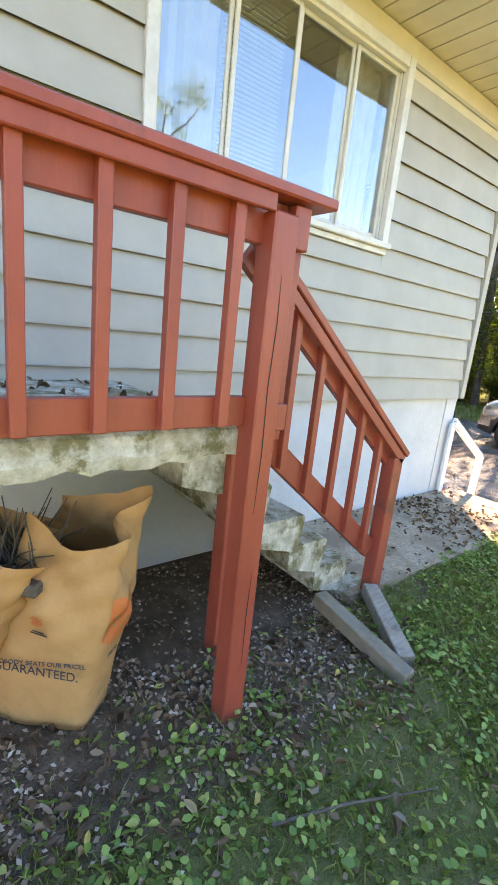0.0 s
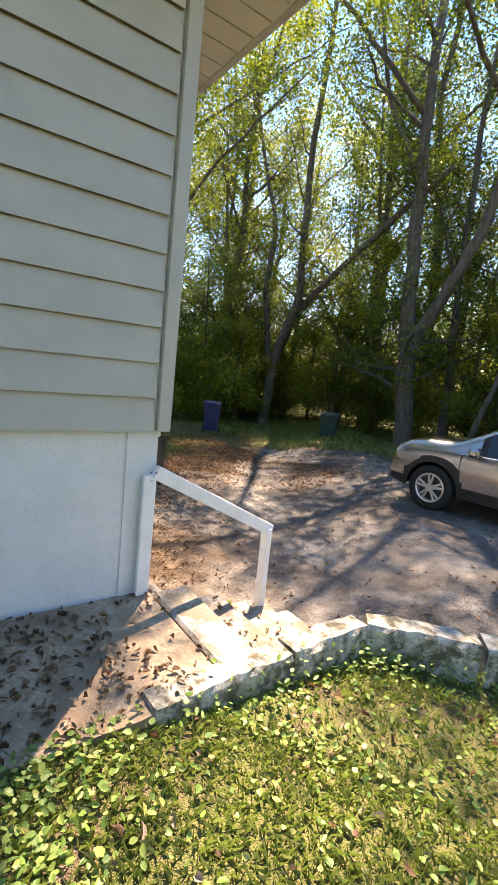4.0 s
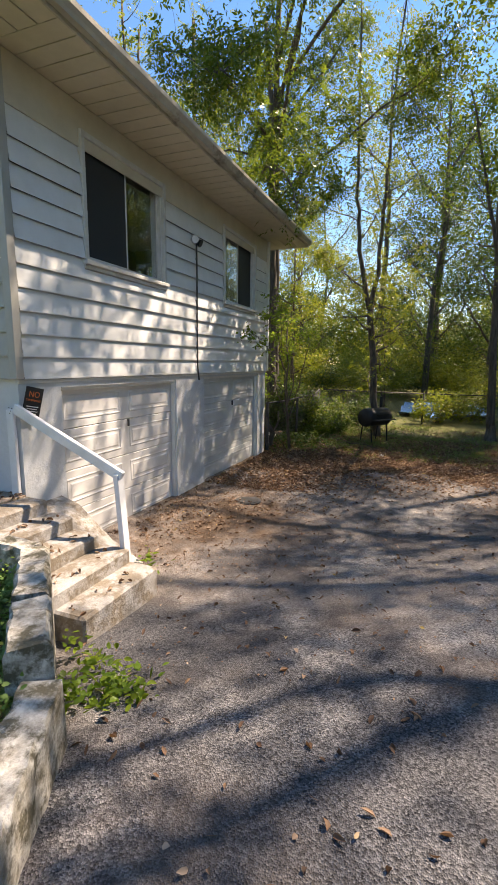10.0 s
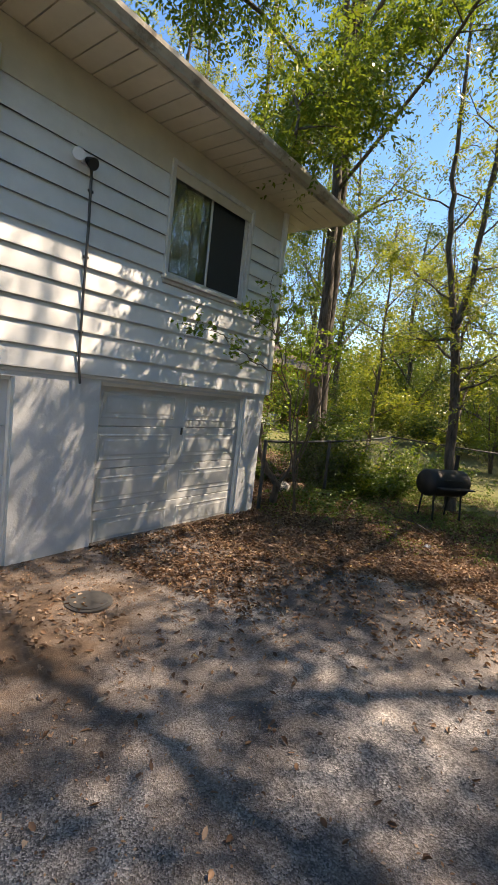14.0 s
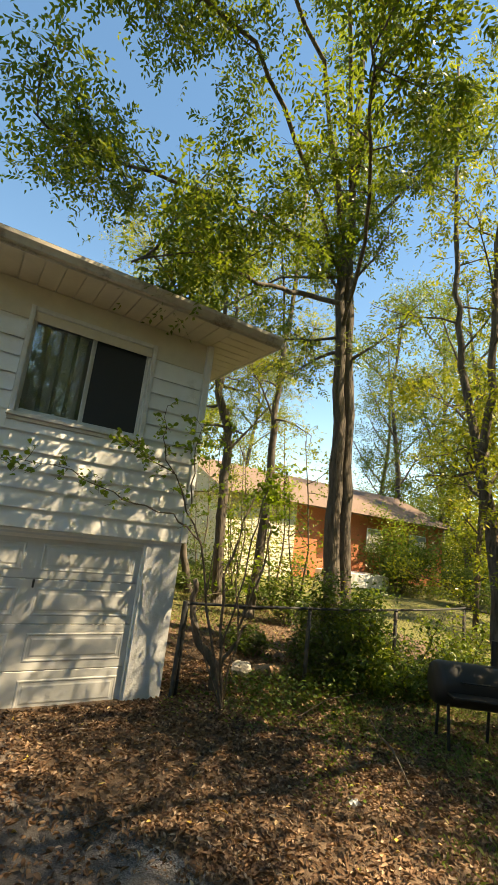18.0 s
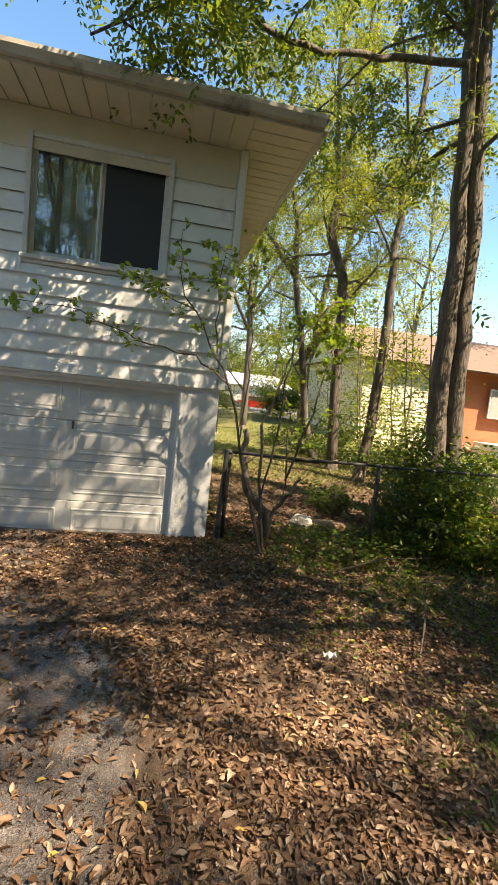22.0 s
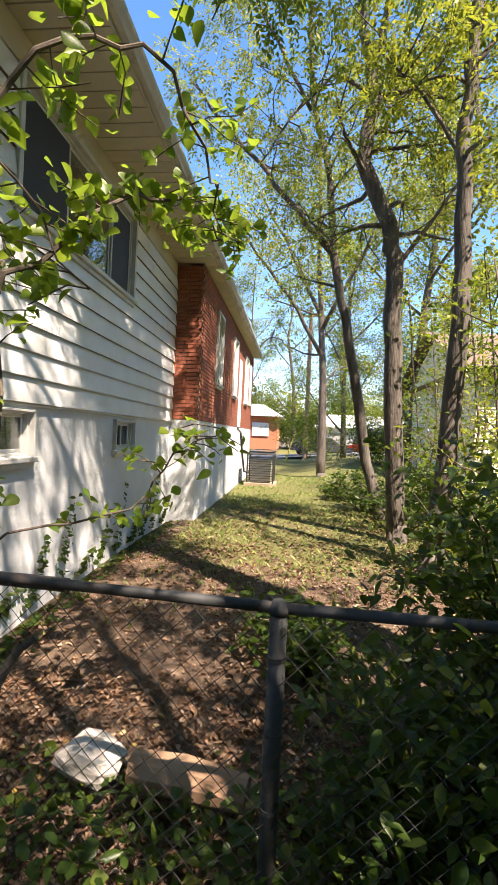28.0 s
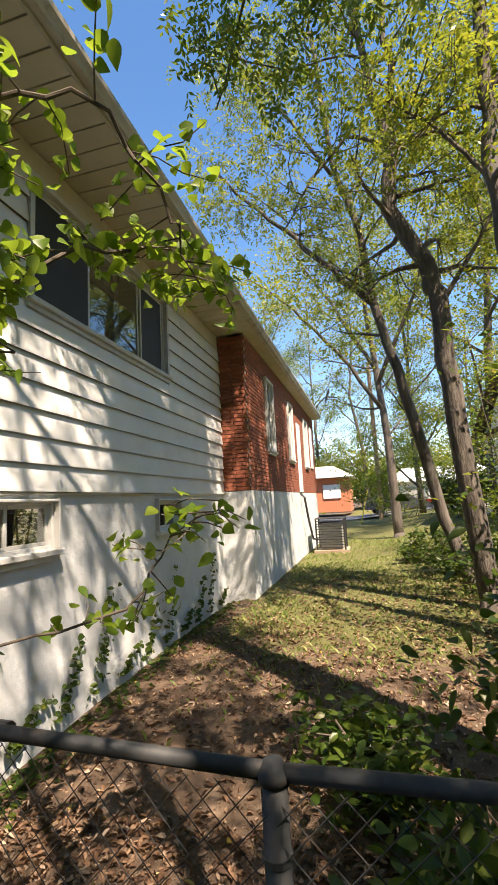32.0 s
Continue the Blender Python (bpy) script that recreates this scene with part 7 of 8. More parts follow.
# woodland trees: a few kinds, then repeats
KINDS = []
for k in range(4):
    rng = np.random.default_rng(40 + k)
    H = 15 + 2 * k
    trunk = [(0, 0, -0.3), (0.2, 0.1, H * 0.3), (0.1 + 0.3 * k, -0.3, H * 0.6), (0.4, 0.2, H)]
    limbs = [(trunk, 0.20 + 0.02 * k, 0.05)]
    for q in range(9):
        t = 0.10 + 0.095 * q
        az = q * 2.4 + k
        p = path_at(trunk, t)
        limbs.append(([p, p + np.array([math.cos(az) * 1.6, math.sin(az) * 1.6, 1.6]), p + np.array([math.cos(az) * 3.0, math.sin(az) * 3.0, 3.4])], 0.075, 0.03))
    tr = make_tree("leafy woodland tree with dark trunk beyond the drive", 50 + k, limbs, 6, 2.0, 46, 0.33, (0.15, 0.088), (BARKDARK, (LEAF, LEAF_DARK, LEAF_YEL, LEAF)[k]), start=0.3, twigs=4, twig_len=1.0, group="woodland trees", flare=False)
    KINDS.append(tr)
SPOTS = [(19.5, -12.5), (28.0, -6.5), (17.2, -11.5), (20.5, -13), (17.2, -15.5), (12.0, -16.0), (8.0, -16.5), (10.4, -18), (4.5, -16.2), (1.0, -15.0), (-2.5, -16.5), (14.5, -19.5), (26.0, -10.5)]
SPOTS += [(33, -3.5), (22, -17), (7, -21), (1.5, -20), (26, -3), (27, -12), (30, 16.0), (33, 14.5), (31, 6), (13.5, 18), (16.5, 24), (11.5, 25), (2.5, 30), (-1.5, 47), (8.5, 52), (14, 54), (21, 40), (27, 32),
         (-24, 12), (-27, 3), (-17, 7), (-19, -2), (-17, 15), (-22, 24), (-26, -9), (-12, -20), (30, 0), (38, 6), (36, -16), (40, -3), (30, -20), (29, 10), (16, -26), (24, -26), (4, -28), (-6, -24), (20, 52), (3, 56), (-6, 40), (34, -8), (33, 20)]
rnd = random.Random(77)
for i, (x, y) in enumerate(SPOTS):
    s = rnd.uniform(0.85, 1.2)
    m = Matrix.Translation((x, y, float(low_z(np.array(x), np.array(y))))) @ Matrix.Rotation(rnd.uniform(0, 6.28), 4, "Z")
    if i < 4:
        KINDS[i].matrix_basis = m
    else:
        ob = copy_thing(KINDS[i % 4], m)
        ob.scale = (s, s, s * rnd.uniform(0.9, 1.15))


# low leafy trees along the woodland edge, green down to the ground
EDGE = []
for k in range(3):
    H = 5.5 + 1.3 * k
    stem = [(0, 0, -0.2), (0.15, 0.1, H * 0.4), (0.1 - 0.2 * k, -0.2, H)]
    limbs = [(stem, 0.07 + 0.01 * k, 0.02), ([(0.05, 0, -0.2), (0.5, 0.4, H * 0.35), (0.9, 0.8, H * 0.75)], 0.05, 0.015)]
    for q in range(8):
        p = path_at(stem, 0.10 + 0.10 * q)
        az = q * 2.4 + 1.3 * k
        limbs.append(([p, p + np.array([math.cos(az) * 1.0, math.sin(az) * 1.0, 0.5]), p + np.array([math.cos(az) * 1.9, math.sin(az) * 1.9, 0.7])], 0.03, 0.01))
    EDGE.append(make_tree("low leafy tree at the woodland edge, green to the ground", 250 + k, limbs, 4, 1.0, 46, 0.22, (0.105, 0.062), (TWIG, (LEAF_DARK, LEAF, LEAF_YEL)[k]), start=0.2, twigs=4, twig_len=0.5, group="low woodland edge trees", flare=False))
rnd = random.Random(91)
edge_spots = [(17.2, -9.4), (15.4, -8.9), (15.8, -10.4), (14.9, -13.0), (13.0, -13.4), (11.2, -13.2), (9.4, -13.6), (10.6, -12.6), (8.2, -14.4), (4.6, -13.4), (3.0, -12.6), (1.2, -13.2), (-0.8, -12.6), (19.2, -1.4), (14.2, -10.2), (16.6, -12.0), (12.4, -14.8), (6.2, -15.0), (22.5, -9.5), (-3.0, -13.6), (17.4, 2.6)]
for i, (x, y) in enumerate(edge_spots):
    m = Matrix.Translation((x, y, float(low_z(np.array(x), np.array(y))))) @ Matrix.Rotation(rnd.uniform(0, 6.28), 4, "Z")
    s = rnd.uniform(0.65, 1.15)
    if i < 3:
        EDGE[i].matrix_basis = m
    else:
        ob = copy_thing(EDGE[i % 3], m)
        ob.scale = (s, s, s * rnd.uniform(0.85, 1.25))


# understorey bushes along the woodland edge
def bush(label, seed, at, size, n, leaf, mat, group="", stems=7, name="bush"):
    rng = np.random.default_rng(seed)
    t = thing(name, at, label, "bush", group)
    mb = MB()
    bear = []
    for k in range(stems):
        az, q = rng.uniform(0, 6.28), rng.uniform(0.0, 0.5)
        p = np.array(at) + (math.cos(az) * q * size[0], math.sin(az) * q * size[1], -0.05)
        d = np.array([math.cos(az) * 0.5, math.sin(az) * 0.5, 1.0])
        st = bend(rng, p, d / np.linalg.norm(d), size[2] * rng.uniform(0.7, 1.15), 6, 0.2, -0.2)
        mb.tube(st, list(np.linspace(0.014, 0.004, len(st))), 5, False)
        bear.append(st[1:])
        for _ in range(4):
            p2 = path_at(st, rng.uniform(0.25, 1))
            dd = rng.normal(size=3)
            dd[2] = abs(dd[2]) * 0.4
            tw = bend(rng, p2, unit(dd), size[0] * 0.6, 3, 0.2, -0.3)
            mb.tube(tw, [0.006, 0.005, 0.004, 0.002], 4, False)
            bear.append(tw)
    part("branchwork", mb.data("branchwork", TWIG, fix=False), TWIG, t)
    C = cloud(rng, bear, max(4, n // len(bear)), 0.10 * max(size))
    if n >= 1500 and leaf[0] < 0.13:
        me = fine_leaves("leaves", rng, C, leaf[0], leaf[1], mat)
    elif leaf[0] < 0.13 and n < 6000:
        me = broad_leaves("leaves", rng, C, leaf[0], leaf[1], mat, 0.7, 0.25)
    else:
        me = quads("leaves", leaf_quads(rng, C, leaf[0], leaf[1]), mat)
    part("foliage", me, mat, t)
    return t


BK = [bush("dense leafy woodland bush", 90 + k, (0, 0, 0), (1.6, 1.6, 3.0 + 0.5 * k), 6500, (0.13, 0.075), (LEAF_DARK, LEAF, LEAF_YEL)[k], "woodland bushes", 9) for k in range(3)]
spots = []
for i in range(18):
    t = i / 17
    spots.append((16.2 - 0.8 * math.sin(5 * t) + rnd.uniform(-0.9, 1.4), -8.6 - 6.4 * t))
for i in range(13):
    t = i / 12
    spots.append((15.5 - 20.0 * t, -13.6 - 1.2 * math.sin(4 * t) + rnd.uniform(-0.9, 0.7)))
for i in range(30):
    spots.append((25 + rnd.uniform(-3, 9), -20 + 1.3 * i) if i > 8 else (21 + rnd.uniform(-2, 9), -20 + 1.3 * i))
for i in range(8):
    spots.append((-8 + 2.4 * i, -18.5 + rnd.uniform(-3, 2)))
for i in range(14):
    spots.append((9.5 + rnd.uniform(-1, 5) + i, 19 + rnd.uniform(-2, 6)))
far = []
for i in range(26):
    far.append((44 + rnd.uniform(-3, 4), -34 + 2.6 * i))
for i in range(22):
    far.append((-16 + 2.9 * i, 58 + rnd.uniform(-3, 4)))
for i in range(18):
    far.append((-14 + 3.2 * i, -33 + rnd.uniform(-2, 3)))
for i in range(10):
    far.append((-30 + rnd.uniform(-2, 2), -12 + 4.0 * i))
for i, (x, y) in enumerate(far):
    ob = copy_thing(BK[(i + 2) % 3 if i % 3 else 2], Matrix.Translation((x, y, float(low_z(np.array(x), np.array(y))))) @ Matrix.Rotation(rnd.uniform(0, 6.28), 4, "Z"))
    s = rnd.uniform(1.9, 2.6)
    ob.scale = (s, s, s * rnd.uniform(0.9, 1.2))
for i, (x, y) in enumerate(spots):
    m = Matrix.Translation((x, y, float(low_z(np.array(x), np.array(y))))) @ Matrix.Rotation(rnd.uniform(0, 6.28), 4, "Z")
    if i < 3:
        BK[i].matrix_basis = m
    else:
        ob = copy_thing(BK[i % 3], m)
        s = rnd.uniform(0.4, 1.15)
        ob.scale = (s, s, s * rnd.uniform(0.8, 1.2))
for k, (x, y, h) in enumerate(((15.2, -3.4, 1.3), (16.0, -4.6, 1.2), (14.3, -7.6, 1.5), (15.0, -8.4, 1.2))):
    bush("sunlit yellow-green bush behind the fence", 170 + k, (x, y, float(low_z(np.array(x), np.array(y)))), (0.9, 0.9, h), 1800, (0.12, 0.06), LEAF_YEL, "sunlit bushes", 9)
# shrub mass by the fence
for k, (x, y, h, n) in enumerate(((9.6, 0.15, 0.8, 1300), (9.98, -0.30, 0.65, 1100), (10.4, -0.7, 0.6, 1000), (9.5, 0.5, 1.2, 2000), (9.95, 0.25, 1.35, 2200), (10.3, 0.9, 1.6, 2800), (11.2, 0.1, 1.3, 1400), (12.2, -0.4, 1.2, 1300), (12.8, -1.4, 1.1, 1200), (8.9, 1.6, 0.5, 500))):
    bush("leafy green shrub growing through the fence", 120 + k, (x, y, float(low_z(np.array(x), np.array(y)))), (0.55, 0.5, h), n + 500, (0.088, 0.040), LEAF if k % 3 == 1 else LEAF_DARK, "shrubs along the fence", 10)

# dark undergrowth round the side yard trees
for k, (x, y, h, n) in enumerate(((10.7, 6.4, 1.1, 900), (10.3, 8.1, 0.9, 800), (11.4, 5.3, 1.2, 900), (11.0, 7.6, 1.4, 900), (10.1, 9.6, 0.8, 700), (11.6, 9.0, 1.5, 900), (10.9, 3.0, 1.3, 1000), (11.8, 2.0, 1.3, 900))):
    bush("dark leafy undergrowth at the foot of the trees", 150 + k, (x, y, float(low_z(np.array(x), np.array(y)))), (0.5, 0.5, h), n, (0.10, 0.05), LEAF_DARK, "undergrowth by the side yard", 7)

# sapling at the house corner
rng = np.random.default_rng(200)
sap = thing("sapling", (7.15, -0.42, 0.4), "young broad-leaved sapling arching over the fence corner", "tree")
mb = MB()
STEMS = [([(7.22, -0.40, 0.3), (7.12, -0.38, 1.0), (7.06, -0.35, 1.8), (7.25, -0.3, 2.5), (7.5, -0.2, 3.0), (7.85, -0.1, 3.4), (8.18, 0.02, 3.4), (8.3, 0.28, 3.12), (8.36, 0.42, 2.9)], 0.022),
         ([(7.20, -0.45, 0.3), (6.90, -0.45, 1.2), (6.66, -0.42, 2.2), (6.35, -0.40, 2.7), (6.0, -0.38, 3.3), (5.97, -0.36, 3.8)], 0.02),
         ([(6.64, -0.42, 2.25), (6.2, -0.42, 2.55), (5.6, -0.40, 2.62), (5.0, -0.40, 2.85), (4.3, -0.38, 2.88)], 0.012),
         ([(6.45, -0.41, 2.6), (6.4, -0.40, 3.2), (6.37, -0.40, 3.8)], 0.010),
         ([(6.2, -0.40, 3.0), (5.8, -0.38, 3.15), (5.5, -0.38, 3.3)], 0.008),
         ([(7.24, -0.36, 0.3), (7.0, 0.2, 1.25), (7.3, 0.55, 1.45), (7.9, 0.62, 1.62), (8.12, 0.62, 1.92), (8.36, 0.62, 2.05)], 0.010),
         ([(7.2, -0.4, 0.35), (7.45, -0.2, 1.2), (7.5, 0.1, 2.0), (7.35, 0.3, 2.7), (7.2, 0.4, 3.1)], 0.014),
         ([(7.45, -0.2, 1.2), (7.58, -0.38, 1.9), (7.75, -0.25, 2.5), (8.0, 0.1, 2.95), (8.2, 0.5, 3.12), (8.31, 0.93, 3.05)], 0.016),
         ([(7.12, -0.38, 1.0), (7.2, -0.62, 1.9), (7.2, -0.8, 2.8), (7.4, -0.7, 3.1), (7.7, -0.4, 2.9), (7.98, -0.11, 2.51)], 0.012),
         ([(6.8, -0.44, 1.7), (6.82, -0.42, 2.6), (6.74, -0.42, 3.3), (6.8, -0.45, 3.9)], 0.009)]
sap_leaf = []
for k, (pts, r) in enumerate(STEMS):
    w = wiggle(rng, pts, 0.018)
    mb.tube(w, list(np.linspace(r, 0.003, len(w))), 7)
    for t in np.linspace(0.45 if k in (0, 6) else 0.5, 1.0, 22 if k in (0, 6) else 18):
        p = path_at(w, t)
        d = rng.normal(size=3)
        d[2] *= 0.3
        tw = bend(rng, p, unit(d), 0.22 if k not in (0, 6) else 0.30, 3, 0.25, -0.3)
        mb.tube(tw, [0.004, 0.003, 0.003, 0.002], 4, False)
        for _ in range(11 if k in (0, 7, 8) else 6 if k == 6 else 5):
            sap_leaf.append(path_at(tw, rng.uniform(0.3, 1.0)) + rng.normal(size=3) * 0.03)
part("branchwork", mb.data("branchwork", TWIG, fix=False), TWIG, sap)
part("foliage", fine_leaves("leaves", rng, np.array(sap_leaf), 0.070, 0.052, LEAF_BRIGHT, 0.8, 0.45), LEAF_BRIGHT, sap)
mb = MB()
for pts, r in (([(7.40, 0.15, 0.35), (7.32, 0.05, 0.7), (7.05, 0.15, 1.0), (7.0, 0.3, 1.4), (7.02, 0.3, 1.75)], 0.07), ([(7.36, 0.1, 0.6), (7.55, 0.0, 0.95), (7.72, 0.05, 1.2)], 0.03)):
    mb.tube(wiggle(rng, pts, 0.012), list(np.linspace(r, r * 0.5, 4 * (len(pts) - 1) + 1)), 10)
solid("old_stump", mb.data("old_stump", BARK, True, fix=False), BARK, "gnarled bare stump stem beside the fence", "stump")


# ---------- ground cover ----------
def scatter(rng, n, x0, x1, y0, y1, dens):
    x, y = rng.uniform(x0, x1, n), rng.uniform(y0, y1, n)
    keep = rng.uniform(0, 1, n) < dens(x, y)
    return x[keep], y[keep]


def blades(name, rng, x, y, z, h, mat, w=0.006):
    n = len(x)
    az = rng.uniform(0, 6.28, n)
    lean = rng.uniform(0.1, 0.7, n)
    H = h * rng.uniform(0.5, 1.4, n)
    b = np.stack([x, y, z - 0.01], -1)
    d = np.stack([np.cos(az) * lean, np.sin(az) * lean, np.ones(n)], -1)
    s = np.stack([-np.sin(az), np.cos(az), np.zeros(n)], -1) * w
    midp = b + d * (H * 0.55)[:, None]
    tip = b + d * H[:, None] + np.stack([np.cos(az), np.sin(az), -0.5 * np.ones(n)], -1) * (H * 0.35)[:, None]
    return quads(name, np.stack([b - s, b + s, tip, midp - s * 0.6], 1), mat)


rng = np.random.default_rng(300)


def lawn_dens(x, y):
    g = 0.35 + 0.65 * (wave(x, y, 2.3) > -0.25)
    bare = smooth(2.5, 3.1, y) * smooth(-1.75, -1.15, x)
    return np.where(on_yard(x, y), g * (1 - 0.93 * bare), 0)


def weed_dens(x, y):
    return lawn_dens(x, y) * (0.16 + 0.8 * smooth(-0.2, 0.4, wave(x, y, 3.7, 0.6))) * (1 - 0.5 * smooth(1.6, 0.2, y))


x, y = scatter(rng, 74000, -4.6, -0.8, -3.4, 5.6, weed_dens)
tagged(new("weeds", broad_leaves("weeds", rng, np.stack([x, y, yard_z(x, y) + rng.uniform(0.01, 0.06, len(x))], -1), 0.030, 0.025, IVY, 0.5)), "low green weeds covering the lawn", "weeds", kind="stuff")
x, y = scatter(rng, 150000, -4.8, -0.8, -3.4, 5.6, lawn_dens)
tagged(new("grass", blades("grass", rng, x, y, yard_z(x, y), 0.05, GRASS, 0.0032)), "sparse grass among the weeds", "grass", kind="stuff")
x, y = scatter(rng, 60000, -14, -4.6, -4.5, 9, lambda x, y: np.where(on_yard(x, y), 0.5, 0))
tagged(new("grass", blades("grass", rng, x, y, yard_z(x, y), 0.08, GRASS, 0.012)), "grass on the far part of the lawn", "grass", kind="stuff")


def side_grass(x, y):
    return grass_field(x, y) * (0.25 + 0.75 * (wave(x, y, 1.7, 1.0) > 0.0)) * np.where((x > 6.6) | (y < -8), 1, 0) * np.where((y > 0.3) & (x < 7.1), 0, 1)


x, y = scatter(rng, 60000, 6.6, 13.5, -6, 16, side_grass)
tagged(new("grass", blades("grass", rng, x, y, low_z(x, y), 0.07, GRASS, 0.006)), "thin grass in the side yard", "grass", kind="stuff")
x, y = scatter(rng, 50000, -2, 15.5, -13.5, -7.6, side_grass)
tagged(new("grass", blades("grass", rng, x, y, low_z(x, y), 0.11, GRASS, 0.012)), "grass strip between the drive and the trees", "grass", kind="stuff")


x, y = scatter(rng, 26000, 6.6, 11.0, -4.8, -0.2, lambda x, y: 0.8 * smooth(6.6, 8.0, x + 0.15 * y) * smooth(-0.3, 0.4, wave(x, y, 2.0, 2.2)))
tagged(new("grass", blades("grass", rng, x, y, low_z(x, y), 0.06, GRASS, 0.0045)), "thin grass among the fallen leaves by the fence", "grass", kind="stuff")


def ivy_dens(x, y):
    d = smooth(0.9, 0.2, np.abs(y + 0.25)) * smooth(7.0, 8.0, x) + 0.22 * smooth(6.5, 9, x) * smooth(-2.6, -0.8, y) * smooth(0.2, -0.2, y) * (wave(x, y, 2.9) > 0.0)
    e = 0.8 * smooth(0.35, 0.05, x - 6.62) * smooth(0.3, 1.0, y) * (x > 6.6)
    return np.maximum(d * np.where(x > 6.8, 1, 0), e)


x, y = scatter(rng, 52000, 6.6, 13.0, -4.5, 6.5, ivy_dens)
tagged(new("ivy", broad_leaves("ivy", rng, np.stack([x, y, low_z(x, y) + rng.uniform(0.01, 0.24, len(x)) * smooth(1.0, 0.2, np.abs(y + 0.2)) + 0.015], -1), 0.052, 0.040, LEAF_DARK, 0.6)), "dark ivy creeping along the fence", "ivy", kind="stuff")
x, y = scatter(rng, 13000, 5.8, 11.0, -5.5, 0.2, lambda x, y: 0.75 * smooth(-0.1, 0.5, wave(x, y, 2.4, 3.0)) * smooth(5.8, 7.4, x + 0.2 * y))
tagged(new("weeds", broad_leaves("weeds", rng, np.stack([x, y, low_z(x, y) + rng.uniform(0.01, 0.06, len(x))], -1), 0.034, 0.023, LEAF, 0.5)), "green weeds among the fallen leaves", "weeds", kind="stuff")
# climbing ivy on the fence-side foundation
pts = []
for k in range(12):
    y0 = 0.5 + 0.46 * k
    for q in range(60):
        t = rng.uniform(0, 1) ** 1.5
        pts.append((LX + 0.02 + rng.uniform(0, 0.02), y0 + 0.3 * t + rng.normal() * 0.06, 0.55 + (0.5 + 0.35 * math.sin(k * 2.1)) * t))
tagged(new("ivy", broad_leaves("ivy", rng, np.array(pts), 0.05, 0.042, LEAF_DARK, 0.3, up=(1, 0, 0.3))), "ivy tendrils climbing the white foundation", "ivy", kind="stuff")
# weeds at the wall's foot by the steps and inside the wall
pts = []
for cx, cy, cz, r, n in ((-1.47, -1.80, 0.64, 0.11, 110), (-1.30, -2.03, 0.58, 0.17, 190), (-1.12, -1.72, 0.58, 0.10, 40), (-1.0, -1.45, 0.54, 0.07, 20), (0.25, -1.2, 0.47, 0.08, 24), (0.5, -1.0, 0.43, 0.08, 18)):
    for _ in range(n):
        q = rng.normal(size=2) * r * 0.6
        pts.append((cx + q[0], cy + q[1], cz + abs(rng.normal()) * 0.06))
tagged(new("weeds", broad_leaves("weeds", rng, np.array(pts), 0.052, 0.030, LEAF_BRIGHT, 0.5)), "green weeds at the foot of the retaining wall", "weeds", kind="stuff")
t = rng.uniform(0, 1, 1000)
p = path_at([(-1.06, 0.3, 0), (-1.06, -1.0, 0), (-1.15, -1.2, 0), (-1.85, -1.85, 0), (-3.3, -2.65, 0)], t) + rng.normal(size=(1000, 3)) * 0.08
ok = on_yard(p[:, 0], p[:, 1])
p = p[ok]
p[:, 2] = yard_z(p[:, 0], p[:, 1]) + np.abs(rng.normal(size=len(p))) * 0.07
tagged(new("weeds", broad_leaves("weeds", rng, p, 0.034, 0.022, IVY, 0.6)), "taller weeds along the inside of the retaining wall", "weeds", kind="stuff")

# dry leaves
x, y = scatter(rng, 150000, -5.0, 13.0, -10.0, 8.0, lambda x, y: np.where(on_yard(x, y) | ((x > -0.95) & (x < 6.6) & (y > -0.02)), 0, 0.048 + 0.46 * litter_field(x, y) * np.maximum(0.15 + 0.85 * smooth(-0.15, 0.45, wave(x, y, 2.1, 4.0)), 0.65 * (y > 0.1))))
ok = ~((x > -0.95) & (x < 0.12) & (y > -1.35) & (y < 0))
x, y = x[ok], y[ok]
tagged(new("dry_leaves", broad_leaves("dry_leaves", rng, np.stack([x, y, low_z(x, y) + rng.uniform(0.004, 0.016, len(x))], -1), 0.044, 0.021, DRY, 0.5, curl=0.35)), "scattered brown dry leaves on the drive", "leaves", kind="stuff")
x, y = scatter(rng, 21000, -3.8, -0.1, -2.5, 6.0, lambda x, y: np.where(on_yard(x, y), 0.05 + 0.42 * smooth(2.5, 3.2, y) * smooth(-2.2, -1.3, x), 0))
tagged(new("dry_leaves", broad_leaves("dry_leaves", rng, np.stack([x, y, yard_z(x, y) + rng.uniform(0.01, 0.04, len(x))], -1), 0.044, 0.022, DRY, 0.6, curl=0.5)), "dry leaves among the weeds and under the stair", "leaves", kind="stuff")
x, y = rng.uniform(-1.0, -0.02, 2200), rng.uniform(-0.02, 2.6, 2200)
ok = rng.uniform(0, 1, 2200) < 0.08 + 0.5 * (wave(x, y, 3.1) > 0.1)
x, y = x[ok], y[ok]
tagged(new("dry_leaves", broad_leaves("dry_leaves", rng, np.stack([x, y, 1.133 + rng.uniform(0, 0.01, len(x))], -1), 0.040, 0.020, DRY, 0.5, curl=0.5)), "dry leaves on the concrete walk", "leaves", kind="stuff")
n = 60
k = rng.integers(0, 5, n)
x = rng.uniform(-0.85, -0.05, n)
y = -0.05 - 0.27 * k - rng.uniform(0.03, 0.24, n)
z = 1.125 - 0.125 * k + 0.008
tagged(new("dry_leaves", broad_leaves("dry_leaves", rng, np.stack([x, y, z], -1)[k > 0], 0.042, 0.022, DRY, 0.4, curl=0.5)), "dry leaves on the entry steps", "leaves", kind="stuff")
x, y = rng.uniform(-1.15, -0.05, 240), rng.uniform(3.98, 6.5, 240)
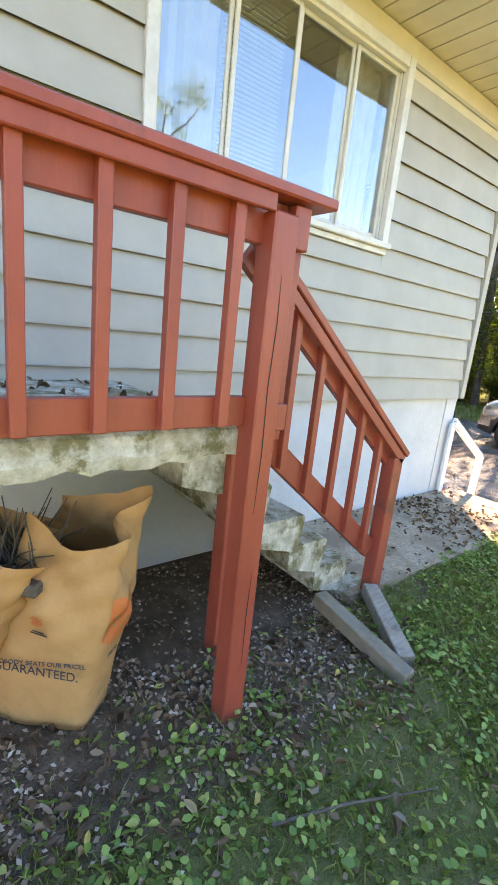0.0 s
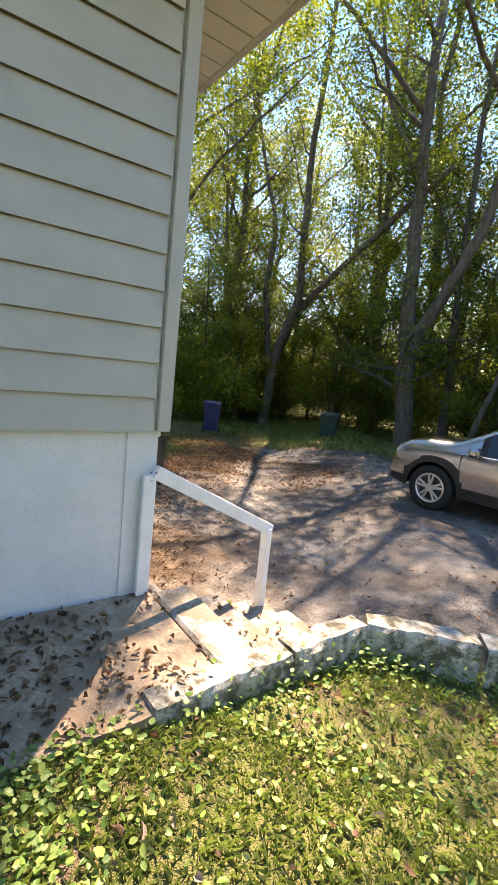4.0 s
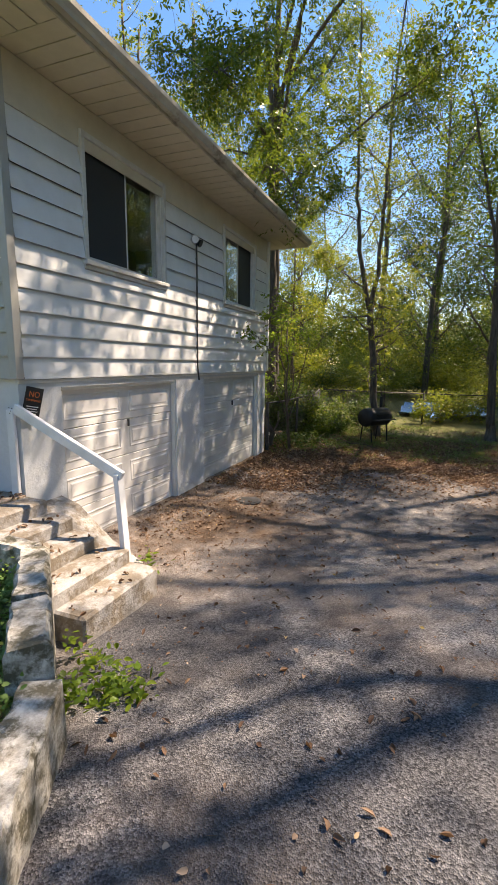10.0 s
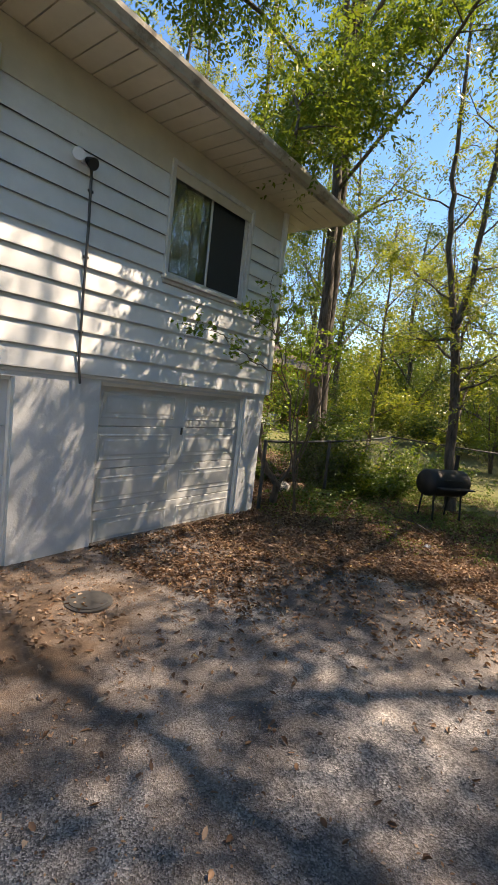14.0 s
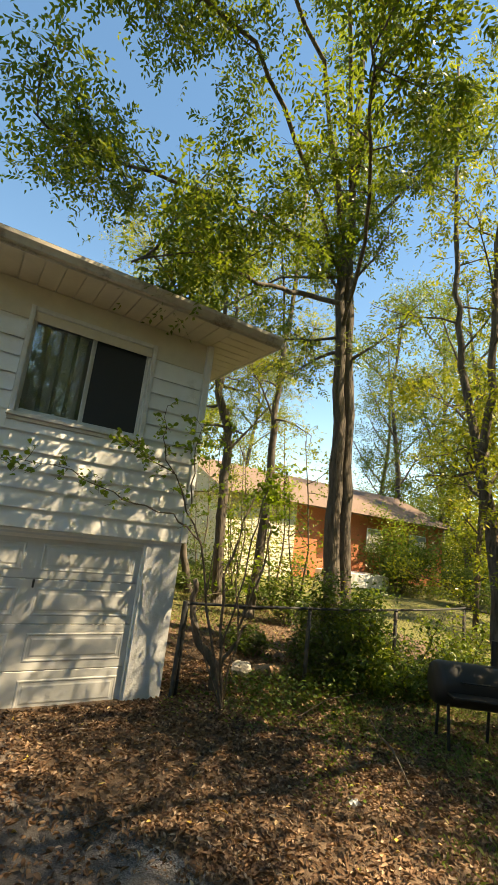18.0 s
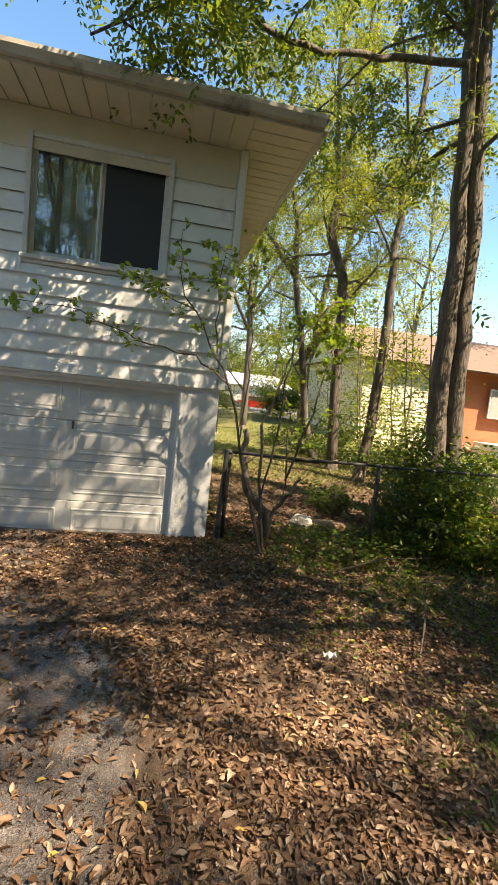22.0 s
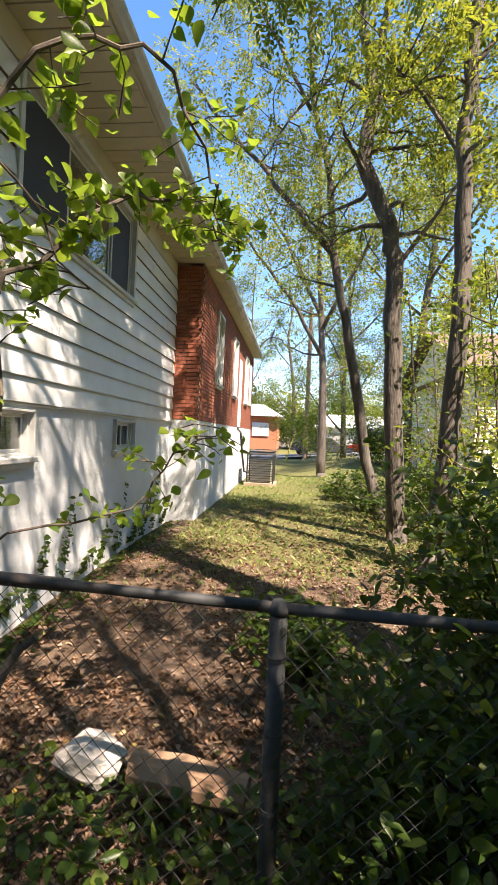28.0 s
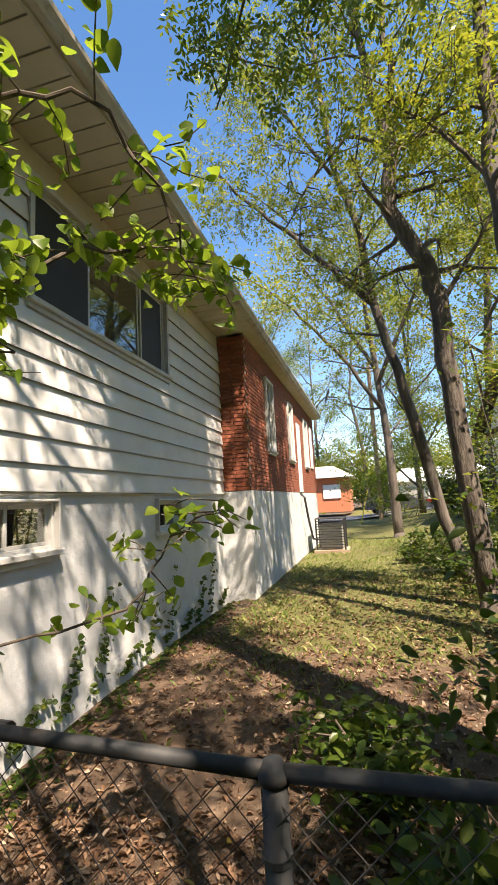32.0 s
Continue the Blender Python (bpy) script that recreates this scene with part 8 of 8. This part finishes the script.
tagged(new("dry_leaves", broad_leaves("dry_leaves", rng, np.stack([x, y, np.full(240, 2.343)], -1), 0.046, 0.024, DRY, 0.4, curl=0.5)), "dry leaves on the landing", "leaves", kind="stuff")
x, y = scatter(rng, 150000, 3.6, 10.6, -6.6, 1.2, lambda x, y: np.where((x < 6.62) & (y > -0.03), 0, 0.75 * (0.45 + 0.55 * smooth(-0.2, 0.5, wave(x, y, 2.6, 2.0))) * np.minimum(litter_field(x, y), 1 - 0.8 * smooth(0.35, 0.75, paved_field(x, y)) * (wave(x, y, 1.9, 1.0) > 0.1))))
ok = rng.uniform(0, 1, len(x)) > 0.85 * bare_field(x, y)
x, y = x[ok], y[ok]
tagged(new("dry_leaves", broad_leaves("dry_leaves", rng, np.stack([x, y, low_z(x, y) + rng.uniform(0.004, 0.02, len(x))], -1), 0.046, 0.023, DRY, 0.55, curl=0.32)), "thick carpet of brown and tan fallen leaves", "leaves", kind="stuff")
x, y = scatter(rng, 120000, -1.0, 11.0, -7.0, 5.0, lambda x, y: np.where((x < 6.62) & (y > -0.03), 0, (0.10 + 0.75 * np.minimum(litter_field(x, y), 1)) * (0.3 + 0.7 * (wave(x, y, 3.3, 1.4) > -0.2))))
tagged(new("leaf_crumbs", quads("leaf_crumbs", leaf_quads(rng, np.stack([x, y, low_z(x, y) + rng.uniform(0.003, 0.009, len(x))], -1), 0.022, 0.012, 0.0, 0.15), DRY)), "small brown leaf crumbs and bits on the ground", "leaves", kind="stuff")
# gravel under the stair
x, y = scatter(rng, 22000, -2.3, -0.05, 2.6, 5.6, lambda x, y: np.where(on_yard(x, y) | (x > -0.95), 0.03 + 0.75 * smooth(-1.8, -1.2, x), 0) * (0.25 + 0.75 * (wave(x, y, 4.1, 1.0) > -0.2)))
ST = leaf_mat("pale_gravel", [(0, (0.17, 0.095, 0.062)), (0.55, (0.31, 0.20, 0.14)), (0.9, (0.45, 0.33, 0.25)), (1, (0.66, 0.56, 0.47))], (0.2, 0.15, 0.1), 0.9, 0.0)
tagged(new("gravel", quads("gravel", leaf_quads(rng, np.stack([x, y, yard_z(np.minimum(x, -1.0), y) + rng.uniform(0.004, 0.014, len(x))], -1), 0.026, 0.018, 0.0, 0.2), ST)), "pale gravel and leaf chips under the stair", "gravel", kind="stuff")
mb = MB().box((-0.5, 4.4, 1.0), (1.02, 4.0, 0.14))
solid("ground_under_stair", mb, GROUND, "bare soil under the landing", "ground", "structure")
# fallen sticks
for k, (a, b, c, r) in enumerate((((-1.75, 4.05, 1.10), (-1.85, 3.8, 1.12), (-2.0, 3.45, 1.11), 0.006), ((8.6, -1.6, 0.37), (8.35, -2.0, 0.42), (8.0, -2.5, 0.36), 0.012), ((9.0, -1.2, 0.38), (8.7, -1.35, 0.46), (8.55, -1.65, 0.38), 0.010), ((7.9, -1.0, 0.40), (8.5, -0.85, 0.5), (9.1, -0.9, 0.55), 0.008))):
    mb = MB().tube([a, b, c], [r, r * 0.9, r * 0.5], 6)
    solid("fallen_stick", mb, TWIG, "thin grey stick lying on the ground", "stick", group="fallen sticks")

# litter on the ground
mb = MB()
for i in range(7):
    for j in range(5):
        mb.v.append((7.19 + 0.017 * i + 0.008 * math.sin(3 * j), -2.58 + 0.02 * j + 0.01 * math.sin(2 * i), 0.385 + 0.014 * math.sin(1.9 * i + 0.7 * j) + 0.012 * math.cos(2.3 * j)))
mb.f = [(5 * i + j, 5 * i + 5 + j, 5 * i + 6 + j, 5 * i + j + 1) for i in range(6) for j in range(4)]
solid("paper_scrap", mb, WHITEFAR, "crumpled white paper scrap on the leaves", "litter")

# ---------- bricks of the wing ----------
BL, BHT, BJ = 0.203, 0.057, 0.010


def brick_data(name, size):
    return MB().box((0, 0, 0), size, 0.003).data(name, BRICK)


B_SHORT = brick_data("brick", (BL, 0.02, BHT))
B_LONG = brick_data("brick", (0.02, BL, BHT))
rest, count, closers = MB(), 0, {}
rows_n = int((SOF - BZ) / (BHT + BJ))
for r in range(rows_n):
    z = BZ + 0.035 + r * (BHT + BJ)
    off = 0.0 if r % 2 == 0 else (BL + BJ) / 2
    xx = LX + 0.03 + BL / 2 - off * 0.5
    while xx < BX - 0.06:
        ob = new("brick", B_SHORT)
        under(ob, wing)
        ob.location = (xx, BY0 + 0.004 - 0.001 * (r % 3), z)
        xx += BL + BJ
    left = BX - 0.012 - (xx - BL / 2)
    if left > 0.03:
        key = round(left, 3)
        if key not in closers:
            closers[key] = brick_data("brick", (left, 0.02, BHT))
        ob = new("brick", closers[key])
        under(ob, wing)
        ob.location = (xx - BL / 2 + left / 2, BY0 + 0.004, z)
    yy = BY0 + BL / 2 + off
    while yy < BY1:
        if not any(w[0] - 0.16 < yy < w[1] + 0.16 and w[2] - 0.06 < z < w[3] + 0.06 for w in BWINS):
            if count < 290 and yy < 7.4:
                ob = new("brick", B_LONG)
                under(ob, wing)
                ob.location = (BX - 0.006 + 0.001 * (r % 3), yy, z)
                count += 1
            else:
                rest.box((BX - 0.006, yy, z), (0.02, BL, BHT))
        yy += BL + BJ
ob = part("far_bricks", rest.data("far_bricks", BRICK, fix=False), BRICK, wing)
tagged(ob, kind="stuff")
